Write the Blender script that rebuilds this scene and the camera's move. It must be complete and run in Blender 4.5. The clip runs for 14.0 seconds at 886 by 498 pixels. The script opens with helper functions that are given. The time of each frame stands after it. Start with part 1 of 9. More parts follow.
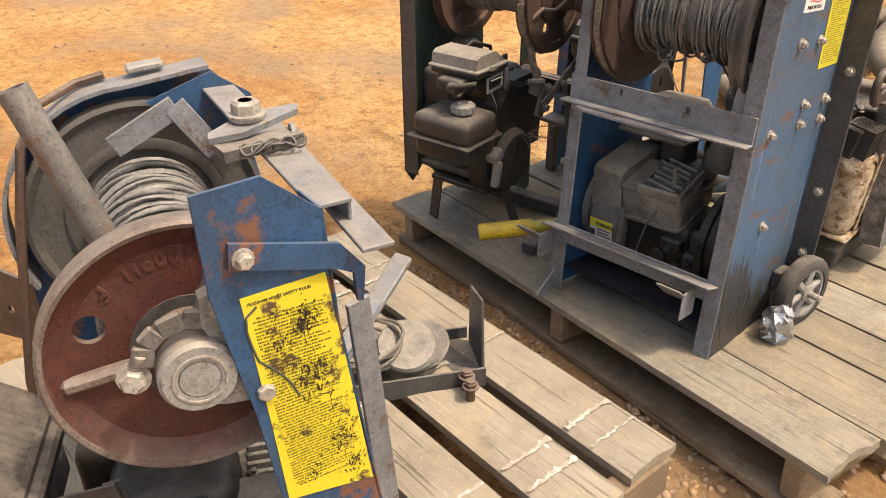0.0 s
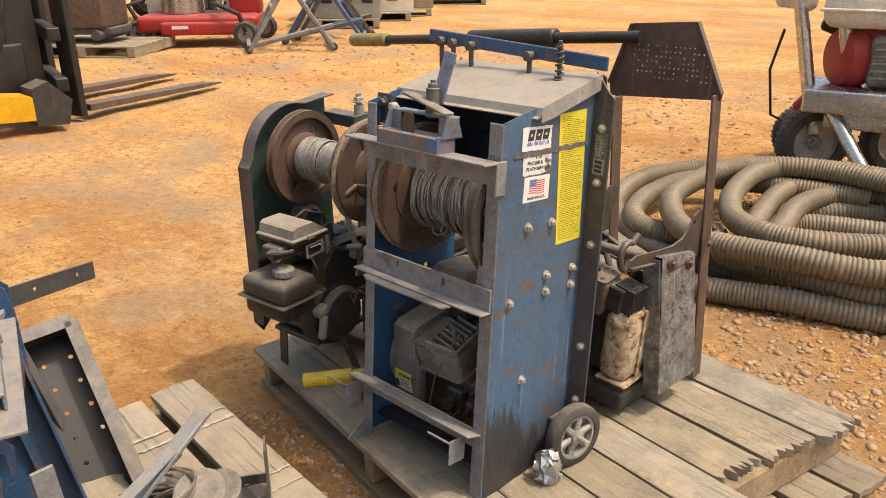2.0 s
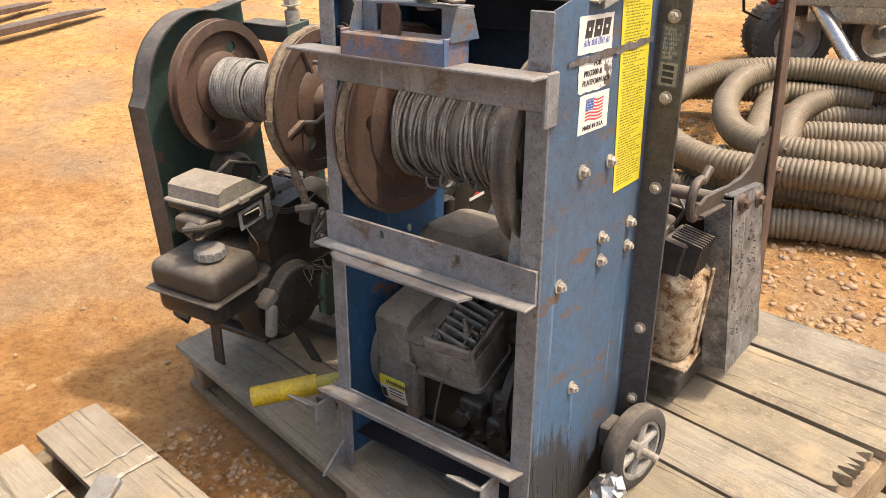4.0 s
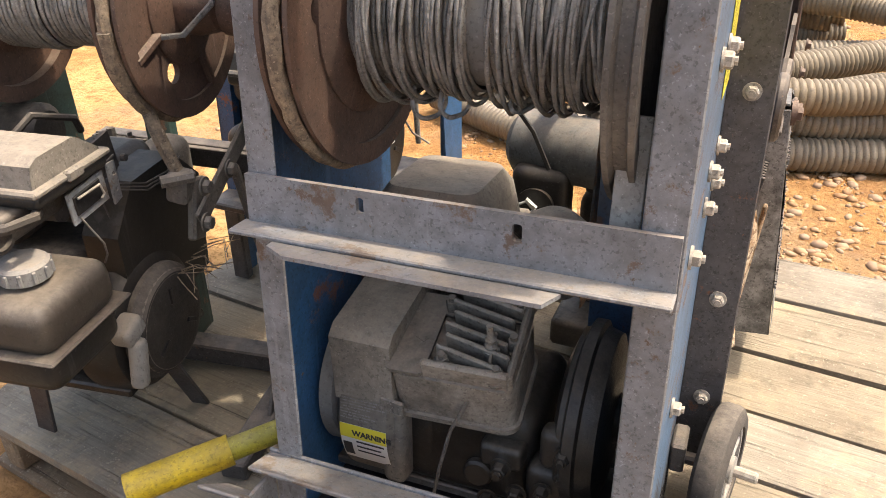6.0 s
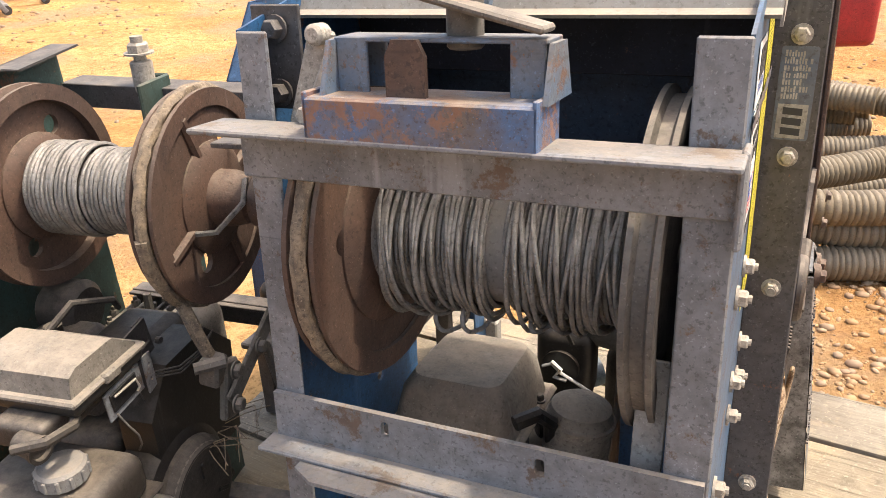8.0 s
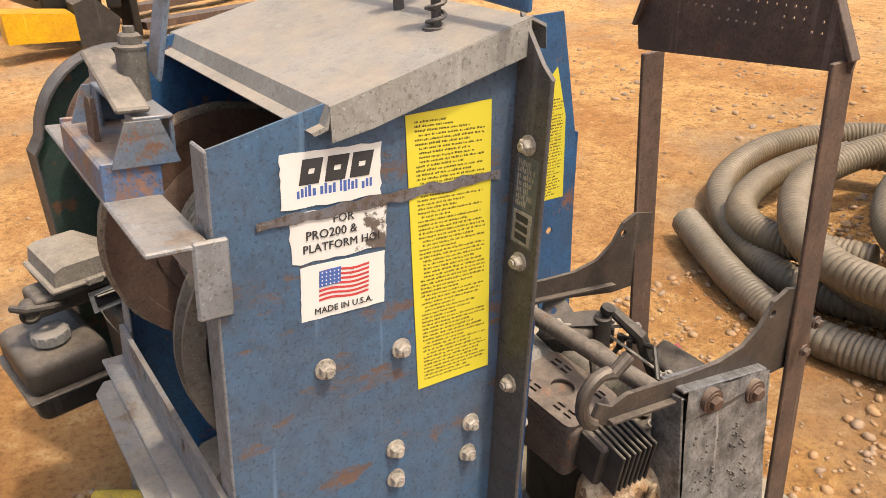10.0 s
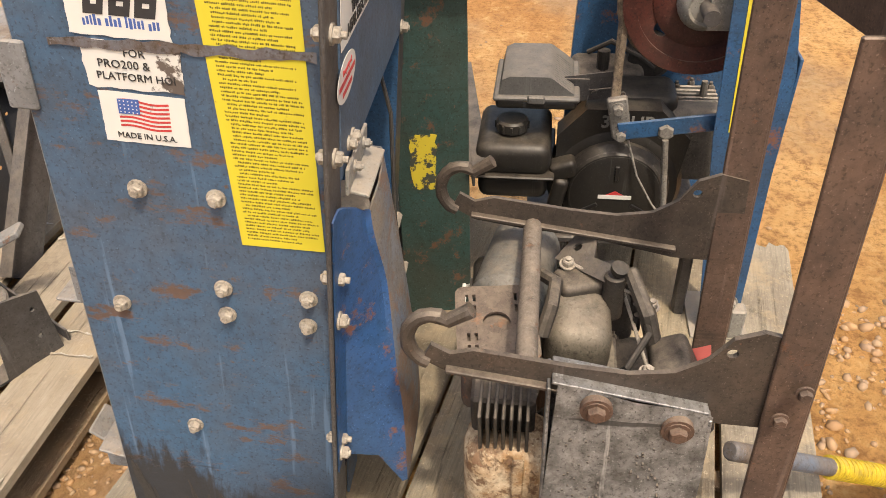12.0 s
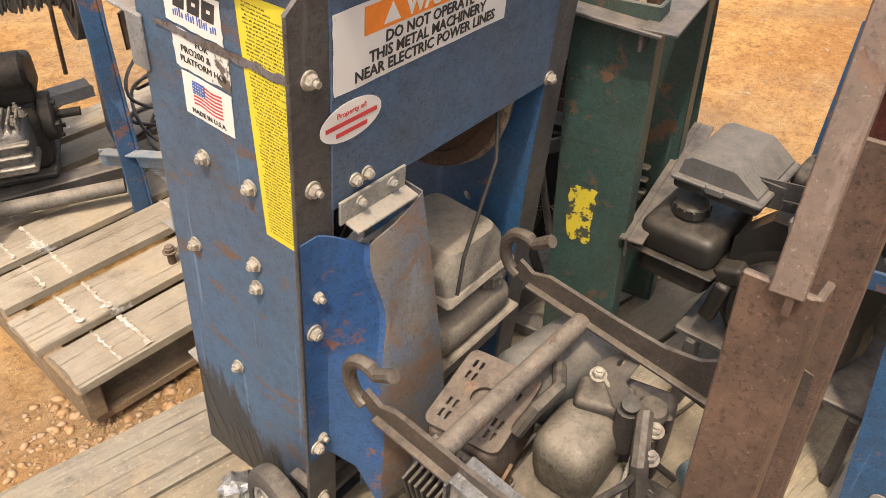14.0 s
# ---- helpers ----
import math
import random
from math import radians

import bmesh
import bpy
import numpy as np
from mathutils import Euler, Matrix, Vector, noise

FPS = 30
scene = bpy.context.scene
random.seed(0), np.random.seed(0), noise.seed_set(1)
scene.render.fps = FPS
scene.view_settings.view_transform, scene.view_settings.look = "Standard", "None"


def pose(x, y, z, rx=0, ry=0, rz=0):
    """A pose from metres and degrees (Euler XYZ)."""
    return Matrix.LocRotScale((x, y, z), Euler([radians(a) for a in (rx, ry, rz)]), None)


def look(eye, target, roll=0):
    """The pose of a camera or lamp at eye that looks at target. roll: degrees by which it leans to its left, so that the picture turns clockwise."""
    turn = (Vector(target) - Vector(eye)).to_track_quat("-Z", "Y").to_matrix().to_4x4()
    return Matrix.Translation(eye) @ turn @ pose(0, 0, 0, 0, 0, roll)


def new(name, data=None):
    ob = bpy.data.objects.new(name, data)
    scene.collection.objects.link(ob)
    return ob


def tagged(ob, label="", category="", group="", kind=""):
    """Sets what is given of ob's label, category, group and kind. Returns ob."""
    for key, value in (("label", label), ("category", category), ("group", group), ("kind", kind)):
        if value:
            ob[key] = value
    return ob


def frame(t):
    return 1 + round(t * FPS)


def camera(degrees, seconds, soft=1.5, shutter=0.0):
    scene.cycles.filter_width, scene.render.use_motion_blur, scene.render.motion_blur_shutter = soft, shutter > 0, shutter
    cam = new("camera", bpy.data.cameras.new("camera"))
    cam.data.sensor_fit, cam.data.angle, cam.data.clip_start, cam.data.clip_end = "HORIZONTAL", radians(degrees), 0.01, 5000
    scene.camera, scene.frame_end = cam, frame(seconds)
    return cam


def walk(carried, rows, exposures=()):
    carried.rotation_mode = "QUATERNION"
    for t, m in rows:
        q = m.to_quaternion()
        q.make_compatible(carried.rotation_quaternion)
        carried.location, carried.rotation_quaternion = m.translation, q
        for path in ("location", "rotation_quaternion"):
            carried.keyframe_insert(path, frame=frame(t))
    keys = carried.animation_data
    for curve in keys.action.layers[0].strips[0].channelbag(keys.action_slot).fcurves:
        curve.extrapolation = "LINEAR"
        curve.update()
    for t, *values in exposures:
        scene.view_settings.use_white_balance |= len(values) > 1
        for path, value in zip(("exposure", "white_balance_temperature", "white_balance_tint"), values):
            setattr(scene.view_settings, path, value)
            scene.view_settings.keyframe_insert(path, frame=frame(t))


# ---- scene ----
cam = camera(58.5, 14.0, soft=0.6)

PATH = [
    (0, (0.568, -1.247, 0.997), (-0.711, -0.083, -0.008), -0.3),
    (0.5, (0.76, -1.129, 1.097), (-0.56, 0.079, 0.202), 0.2),
    (1, (0.944, -1.079, 1.15), (-0.399, 0.165, 0.346), -0.2),
    (1.5, (0.97, -1.046, 1.181), (-0.382, 0.221, 0.427), -0.5),
    (2, (0.978, -1.042, 1.178), (-0.374, 0.233, 0.437), -0.4),
    (2.5, (0.971, -1.04, 1.17), (-0.372, 0.231, 0.408), -0.3),
    (2.7, (0.952, -1.028, 1.166), (-0.384, 0.239, 0.386), -0.3),
    (4.8, (0.149, -0.577, 0.877), (-0.785, 0.894, -0.105), -2.1),
    (5, (0.091, -0.549, 0.844), (-0.779, 0.957, -0.143), -1.7),
    (5.5, (0.034, -0.521, 0.806), (-0.719, 1.036, -0.198), -0.8),
    (6, (0.019, -0.523, 0.8), (-0.684, 1.057, -0.205), -0.7),
    (6.5, (0.02, -0.507, 0.84), (-0.674, 1.089, -0.146), -1.1),
    (7, (0.002, -0.497, 0.89), (-0.692, 1.122, -0.058), -1.4),
    (7.5, (-0.003, -0.483, 0.927), (-0.727, 1.148, 0.025), -2.1),
    (8, (0.008, -0.47, 0.94), (-0.793, 1.145, 0.074), -2.8),
    (8.5, (0.085, -0.436, 0.958), (-0.844, 1.13, 0.131), -3.0),
    (9, (0.303, -0.372, 1.012), (-0.803, 1.077, 0.192), -2.8),
    (9.2, (0.371, -0.327, 1.034), (-0.814, 1.053, 0.203), -2.6),
    (11.3, (0.624, 0.403, 1.042), (-1.024, 0.433, -0.091), -1.8),
    (11.5, (0.593, 0.458, 1.025), (-1.031, 0.401, -0.14), -1.9),
    (12, (0.608, 0.56, 1.038), (-0.967, 0.323, -0.171), -2.2),
    (12.5, (0.679, 0.663, 1.06), (-0.849, 0.246, -0.161), -2.1),
    (13, (0.695, 0.733, 1.081), (-0.761, 0.121, -0.146), -1.5),
    (13.5, (0.543, 0.806, 1.066), (-0.798, -0.031, -0.16), -0.8),
    (14, (0.399, 0.891, 1.094), (-0.797, -0.14, -0.133), -0.5),
]

# the film's own exposure: seconds, stops, kelvin, tint
EXPOSURE = [(0, 0.91, 7450, 10), (1.5, 0.74, 7450, 10), (2.7, 0.76, 7450, 10), (4.8, 1.39, 7200, 10), (6, 1.53, 7200, 10), (8, 1.39, 7100, 10), (9.2, 0.99, 7050, 10), (11.3, 0.78, 7550, 10), (14, 0.94, 7350, 10)]

# the tall hoist is given in its own upright frame; LEAN is how it stands, tipped a little
LEAN = Matrix(((0.9993, -0.0258, -0.0272, -0.0108), (0.0281, 0.9957, 0.0888, 0.0026), (0.0248, -0.0895, 0.9957, -0.0023), (0, 0, 0, 1)))
# the deck of the hoists' pallet falls a little towards the far end
DECK = pose(0, 0, 0, -0.86, -3.15, 0)
walk(cam, [(t, look(eye, target, roll)) for t, eye, target, roll in PATH], EXPOSURE)

# ---- world and sun ----
SUN = Vector((0.42, 0.22, 1.0)).normalized()
world = bpy.data.worlds.new("sky")
scene.world = world
world.use_nodes = True
wn = world.node_tree
sky = wn.nodes.new("ShaderNodeTexSky")
sky.sky_type, sky.sun_disc = "NISHITA", False
sky.sun_elevation = math.asin(SUN.z)
sky.sun_rotation = math.atan2(SUN.x, SUN.y)
bg = wn.nodes["Background"]
wn.links.new(sky.outputs[0], bg.inputs[0])
sky.air_density, sky.dust_density, sky.ozone_density = 1.0, 5.0, 0.6
bg.inputs[1].default_value = 0.15
lamp = bpy.data.lights.new("sun", "SUN")
lamp.energy, lamp.angle, lamp.color = 1.68, radians(2.5), (1.0, 0.95, 0.87)
sun = new("sun", lamp)
sun.matrix_world = look(SUN * 30, (0, 0, 0))


# ---- mesh helpers ----
class Shape:
    """Gathers vertices and faces of one part."""

    def __init__(self):
        self.v, self.f = [], []

    def add(self, verts, faces, m=None):
        n = len(self.v)
        self.v += [tuple(m @ Vector(p)) for p in verts] if m else [tuple(p) for p in verts]
        self.f += [tuple(i + n for i in f) for f in faces]
        return self

    def box(self, c, s, rot=(0, 0, 0), bev=0.0, m=None):
        """A box with chamfered edges: centre, size, turn in degrees."""
        mm = pose(*c, *rot)
        if m:
            mm = m @ mm
        hx, hy, hz = (a / 2 for a in s)
        b = min(bev, hx * 0.9, hy * 0.9, hz * 0.9)
        if b <= 0:
            v = [(x, y, z) for x in (-hx, hx) for y in (-hy, hy) for z in (-hz, hz)]
            f = [(0, 1, 3, 2), (4, 6, 7, 5), (0, 4, 5, 1), (2, 3, 7, 6), (0, 2, 6, 4), (1, 5, 7, 3)]
            return self.add(v, f, mm)
        if b >= 0.0055:
            # well rounded: stacked outlines that draw in along a quarter circle
            k, n = 4, 0
            v = []
            b = min(b * 1.25, hx * 0.95, hy * 0.95, hz * 0.95)
            rows = [(z, d) for z, d in ([(-hz + b * (1 - math.cos(radians(90 * i / k))), b * (1 - math.sin(radians(90 * i / k)))) for i in range(k + 1)]
                                        + [(hz - b * (1 - math.cos(radians(90 * i / k))), b * (1 - math.sin(radians(90 * i / k)))) for i in range(k, -1, -1)])]
            for z, d in rows:
                loop = rounded(-hx + d, -hy + d, hx - d, hy - d, max(b - d, 0.0004), 3)
                n = len(loop)
                v += [(x, y, z) for x, y in loop]
            f = [(r * n + i, r * n + (i + 1) % n, (r + 1) * n + (i + 1) % n, (r + 1) * n + i) for r in range(len(rows) - 1) for i in range(n)]
            f += [tuple(range(n))[::-1], tuple(range((len(rows) - 1) * n, len(rows) * n))]
            return self.add(v, f, mm)
        v, idx = [], {}
        for sx in (-1, 1):
            for sy in (-1, 1):
                for sz in (-1, 1):
                    for ax in range(3):
                        p = [sx * (hx - b), sy * (hy - b), sz * (hz - b)]
                        p[ax] = (sx * hx, sy * hy, sz * hz)[ax]
                        idx[sx, sy, sz, ax] = len(v)
                        v.append(p)
        f = []
        for ax in range(3):
            for sg in (-1, 1):
                q = []
                for a2, a3 in ((-1, -1), (1, -1), (1, 1), (-1, 1)):
                    k = [0, 0, 0]
                    k[ax], k[(ax + 1) % 3], k[(ax + 2) % 3] = sg, a2, a3
                    q.append(idx[k[0], k[1], k[2], ax])
                f.append(tuple(q if sg > 0 else q[::-1]))
        for ax in range(3):
            a1, a2 = (ax + 1) % 3, (ax + 2) % 3
            for s1 in (-1, 1):
                for s2 in (-1, 1):
                    k0, k1 = [0, 0, 0], [0, 0, 0]
                    k0[ax], k0[a1], k0[a2] = -1, s1, s2
                    k1[ax], k1[a1], k1[a2] = 1, s1, s2
                    q = (idx[(*k0, a1)], idx[(*k1, a1)], idx[(*k1, a2)], idx[(*k0, a2)])
                    f.append(q if s1 * s2 < 0 else q[::-1])
        for sx in (-1, 1):
            for sy in (-1, 1):
                for sz in (-1, 1):
                    q = tuple(idx[sx, sy, sz, a] for a in range(3))
                    f.append(q if sx * sy * sz > 0 else q[::-1])
        return self.add(v, f, mm)

    def beam(self, p0, p1, w, h, up=(0, 0, 1), bev=0.0):
        """A bar from p0 to p1, w wide and h high."""
        p0, p1 = Vector(p0), Vector(p1)
        y = (p1 - p0).normalized()
        x = y.cross(Vector(up)).normalized()
        z = x.cross(y)
        m = Matrix((x, y, z)).transposed().to_4x4()
        m.translation = (p0 + p1) / 2
        return self.box((0, 0, 0), (w, (p1 - p0).length, h), (0, 0, 0), bev, m)

    def lathe(self, prof, p0=(0, 0, 0), axis=(0, 0, 1), seg=24, close=False):
        """Turns (distance along the axis, radius) pairs about the axis."""
        q = Vector((0, 0, 1)).rotation_difference(Vector(axis).normalized()).to_matrix().to_4x4()
        m = Matrix.Translation(p0) @ q
        v, f = [], []
        for h, r in prof:
            for k in range(seg):
                a = 2 * math.pi * k / seg
                v.append((r * math.cos(a), r * math.sin(a), h))
        n = len(prof)
        for i in range(n if close else n - 1):
            j = (i + 1) % n
            for k in range(seg):
                k2 = (k + 1) % seg
                f.append((i * seg + k, i * seg + k2, j * seg + k2, j * seg + k))
        if not close:
            if prof[0][1] > 1e-6:
                f.append(tuple(range(seg))[::-1])
            if prof[-1][1] > 1e-6:
                f.append(tuple(range((n - 1) * seg, n * seg)))
        return self.add(v, f, m)

    def cyl(self, p0, p1, r, r2=None, seg=16, bev=0.0):
        p0, p1 = Vector(p0), Vector(p1)
        h = (p1 - p0).length
        r2 = r if r2 is None else r2
        b = min(bev, r * 0.5, h * 0.3)
        prof = [(0, r), (h, r2)] if b <= 0 else [(0, r - b), (b, r), (h - b, r2), (h, r2 - b)]
        return self.lathe(prof, p0, p1 - p0, seg)

    def bolt(self, p, axis, r=0.008, h=0.008, stud=0.0):
        """A hexagon head on a washer."""
        axis = Vector(axis).normalized()
        p = Vector(p)
        self.cyl(p, p + axis * 0.0025, r * 1.35, seg=14)
        self.lathe([(0, r), (h * 0.8, r), (h, r * 0.8)], p + axis * 0.002, axis, 6)
        if stud:
            self.cyl(p, p + axis * stud, r * 0.5, seg=8)
        return self

    def tube(self, pts, r, seg=8, lobes=0, twist=0.0, depth=0.0, closed=False, radii=None):
        """Sweeps a circle (or a lobed, twisted section) along points."""
        pts = [Vector(p) for p in pts]
        n = len(pts)
        v, f = [], []
        prev = None
        for i, p in enumerate(pts):
            a = pts[(i - 1) % n] if closed or i else p
            b = pts[(i + 1) % n] if closed or i < n - 1 else p
            t = (b - a).normalized()
            if prev is None:
                prev = t.orthogonal().normalized()
            x = (prev - t * prev.dot(t)).normalized()
            prev = x
            y = t.cross(x)
            rr = radii[i] if radii else r
            for k in range(seg):
                an = 2 * math.pi * k / seg
                rk = rr * (1 - depth * (0.5 + 0.5 * math.cos(lobes * an + twist * i))) if lobes else rr
                v.append(p + (x * math.cos(an) + y * math.sin(an)) * rk)
        m = n if closed else n - 1
        for i in range(m):
            j = (i + 1) % n
            for k in range(seg):
                k2 = (k + 1) % seg
                f.append((i * seg + k, i * seg + k2, j * seg + k2, j * seg + k))
        if not closed:
            f.append(tuple(range(seg))[::-1])
            f.append(tuple(range((n - 1) * seg, n * seg)))
        return self.add(v, f)

    def prism(self, poly, t, m, holes=()):
        """A plate: outline (and holes) in the local xy plane, thickness t along local z, laid by the pose m."""
        bm = bmesh.new()
        edges = []
        for loop in (poly, *holes):
            vs = [bm.verts.new((x, y, 0)) for x, y in loop]
            edges += [bm.edges.new((vs[i], vs[(i + 1) % len(vs)])) for i in range(len(vs))]
        bmesh.ops.triangle_fill(bm, edges=edges, use_beauty=True, use_dissolve=not holes, normal=(0, 0, 1))
        faces = list(bm.faces)
        ext = bmesh.ops.extrude_face_region(bm, geom=faces)
        bmesh.ops.translate(bm, vec=(0, 0, t), verts=[g for g in ext["geom"] if isinstance(g, bmesh.types.BMVert)])
        bmesh.ops.recalc_face_normals(bm, faces=list(bm.faces))
        bm.verts.index_update()
        self.add([tuple(v.co) for v in bm.verts], [tuple(v.index for v in f.verts) for f in bm.faces], m)
        bm.free()
        return self

    def mesh(self, name, mat, sharp=32):
        me = bpy.data.meshes.new(name)
        me.from_pydata(self.v, [], self.f)
        me.validate()
        me.polygons.foreach_set("use_smooth", [True] * len(me.polygons))
        me.set_sharp_from_angle(angle=radians(sharp))
        me.materials.append(mat)
        return me


def ring(c, r, n=20, start=0.0):
    return [(c[0] + r * math.cos(start + 2 * math.pi * k / n), c[1] + r * math.sin(start + 2 * math.pi * k / n)) for k in range(n)]


def rounded(x0, y0, x1, y1, r, n=4):
    out = []
    for cx, cy, a in ((x1 - r, y1 - r, 0), (x0 + r, y1 - r, 90), (x0 + r, y0 + r, 180), (x1 - r, y0 + r, 270)):
        out += [(cx + r * math.cos(radians(a + 90 * k / n)), cy + r * math.sin(radians(a + 90 * k / n))) for k in range(n + 1)]
    return out


def part(name, shape, mat, parent, label="", sharp=32):
    """Links a shape as one mesh object under a thing or a part."""
    ob = new(name, shape.mesh(name, mat, sharp))
    ob.parent = parent
    if label:
        tagged(ob, label)
    return ob


def thing(name, label, category, m=None, group="", kind=""):
    ob = new(name)
    ob.empty_display_size = 0.05
    if m:
        ob.matrix_world = m
    return tagged(ob, label, category, group, kind)


def solid(name, shape, mat, label, category, m=None, group="", kind="", sharp=32):
    ob = new(name, shape.mesh(name, mat, sharp))
    if m:
        ob.matrix_world = m
    return tagged(ob, label, category, group, kind)


def words(name, text, size, mat, parent, m, align="LEFT", bold=0.0, depth=0.0003):
    """Lettering as a thin mesh in the local xy plane of m."""
    cu = bpy.data.curves.new(name, "FONT")
    cu.body, cu.size, cu.align_x, cu.extrude, cu.offset = text, size, align, depth, bold
    cu.resolution_u = 2
    tmp = bpy.data.objects.new("lettering", cu)
    scene.collection.objects.link(tmp)
    bpy.context.view_layer.update()
    me = bpy.data.meshes.new_from_object(tmp.evaluated_get(bpy.context.evaluated_depsgraph_get()))
    bpy.data.objects.remove(tmp)
    me.transform(m)
    me.materials.clear()
    me.materials.append(mat)
    ob = new(name, me)
    ob.parent = parent
    return ob


# sheets that face a side: local x, y and the normal z of the sheet
def facing(origin, x, y):
    x, y = Vector(x).normalized(), Vector(y).normalized()
    m = Matrix((x, y, x.cross(y))).transposed().to_4x4()
    m.translation = origin
    return m


# ---- materials ----
def nodes(name):
    ma = bpy.data.materials.new(name)
    ma.use_nodes = True
    nt = ma.node_tree
    return ma, nt, nt.nodes["Principled BSDF"]


def link(nt, a, b):
    nt.links.new(a, b)


def tex_noise(nt, co, scale, detail=4.0, rough=0.55, stretch=None):
    n = nt.nodes.new("ShaderNodeTexNoise")
    n.inputs["Scale"].default_value, n.inputs["Detail"].default_value, n.inputs["Roughness"].default_value = scale, detail, rough
    if stretch:
        mp = nt.nodes.new("ShaderNodeMapping")
        mp.inputs["Scale"].default_value = stretch
        link(nt, co, mp.inputs[0])
        co = mp.outputs[0]
    link(nt, co, n.inputs["Vector"])
    return n.outputs["Fac"]


def ramp(nt, fac, a, b):
    n = nt.nodes.new("ShaderNodeMapRange")
    n.inputs[1].default_value, n.inputs[2].default_value = a, b
    link(nt, fac, n.inputs[0])
    return n.outputs[0]


def mixc(nt, fac, a, b):
    n = nt.nodes.new("ShaderNodeMix")
    n.data_type = "RGBA"
    for sock, val in ((n.inputs[0], fac), (n.inputs[6], a), (n.inputs[7], b)):
        if isinstance(val, (tuple, list)):
            sock.default_value = (*val, 1)
        elif isinstance(val, float):
            sock.default_value = val
        else:
            link(nt, val, sock)
    return n.outputs[2]


def times(nt, a, b, op="MULTIPLY"):
    n = nt.nodes.new("ShaderNodeMath")
    n.operation, n.use_clamp = op, True
    for sock, val in zip(n.inputs, (a, b)):
        if isinstance(val, (int, float)):
            sock.default_value = val
        else:
            link(nt, val, sock)
    return n.outputs[0]


def bumped(nt, bsdf, height, strength, dist=0.002):
    n = nt.nodes.new("ShaderNodeBump")
    n.inputs["Strength"].default_value, n.inputs["Distance"].default_value = strength, dist
    link(nt, height, n.inputs["Height"])
    link(nt, n.outputs[0], bsdf.inputs["Normal"])


def coords(nt):
    return nt.nodes.new("ShaderNodeTexCoord").outputs["Object"]


DUST = (0.43, 0.35, 0.27)


def speckle(nt, co, scale, lo, hi, amount, stretch=None, detail=3.0):
    return times(nt, ramp(nt, tex_noise(nt, co, scale, detail, 0.6, stretch), lo, hi), amount)


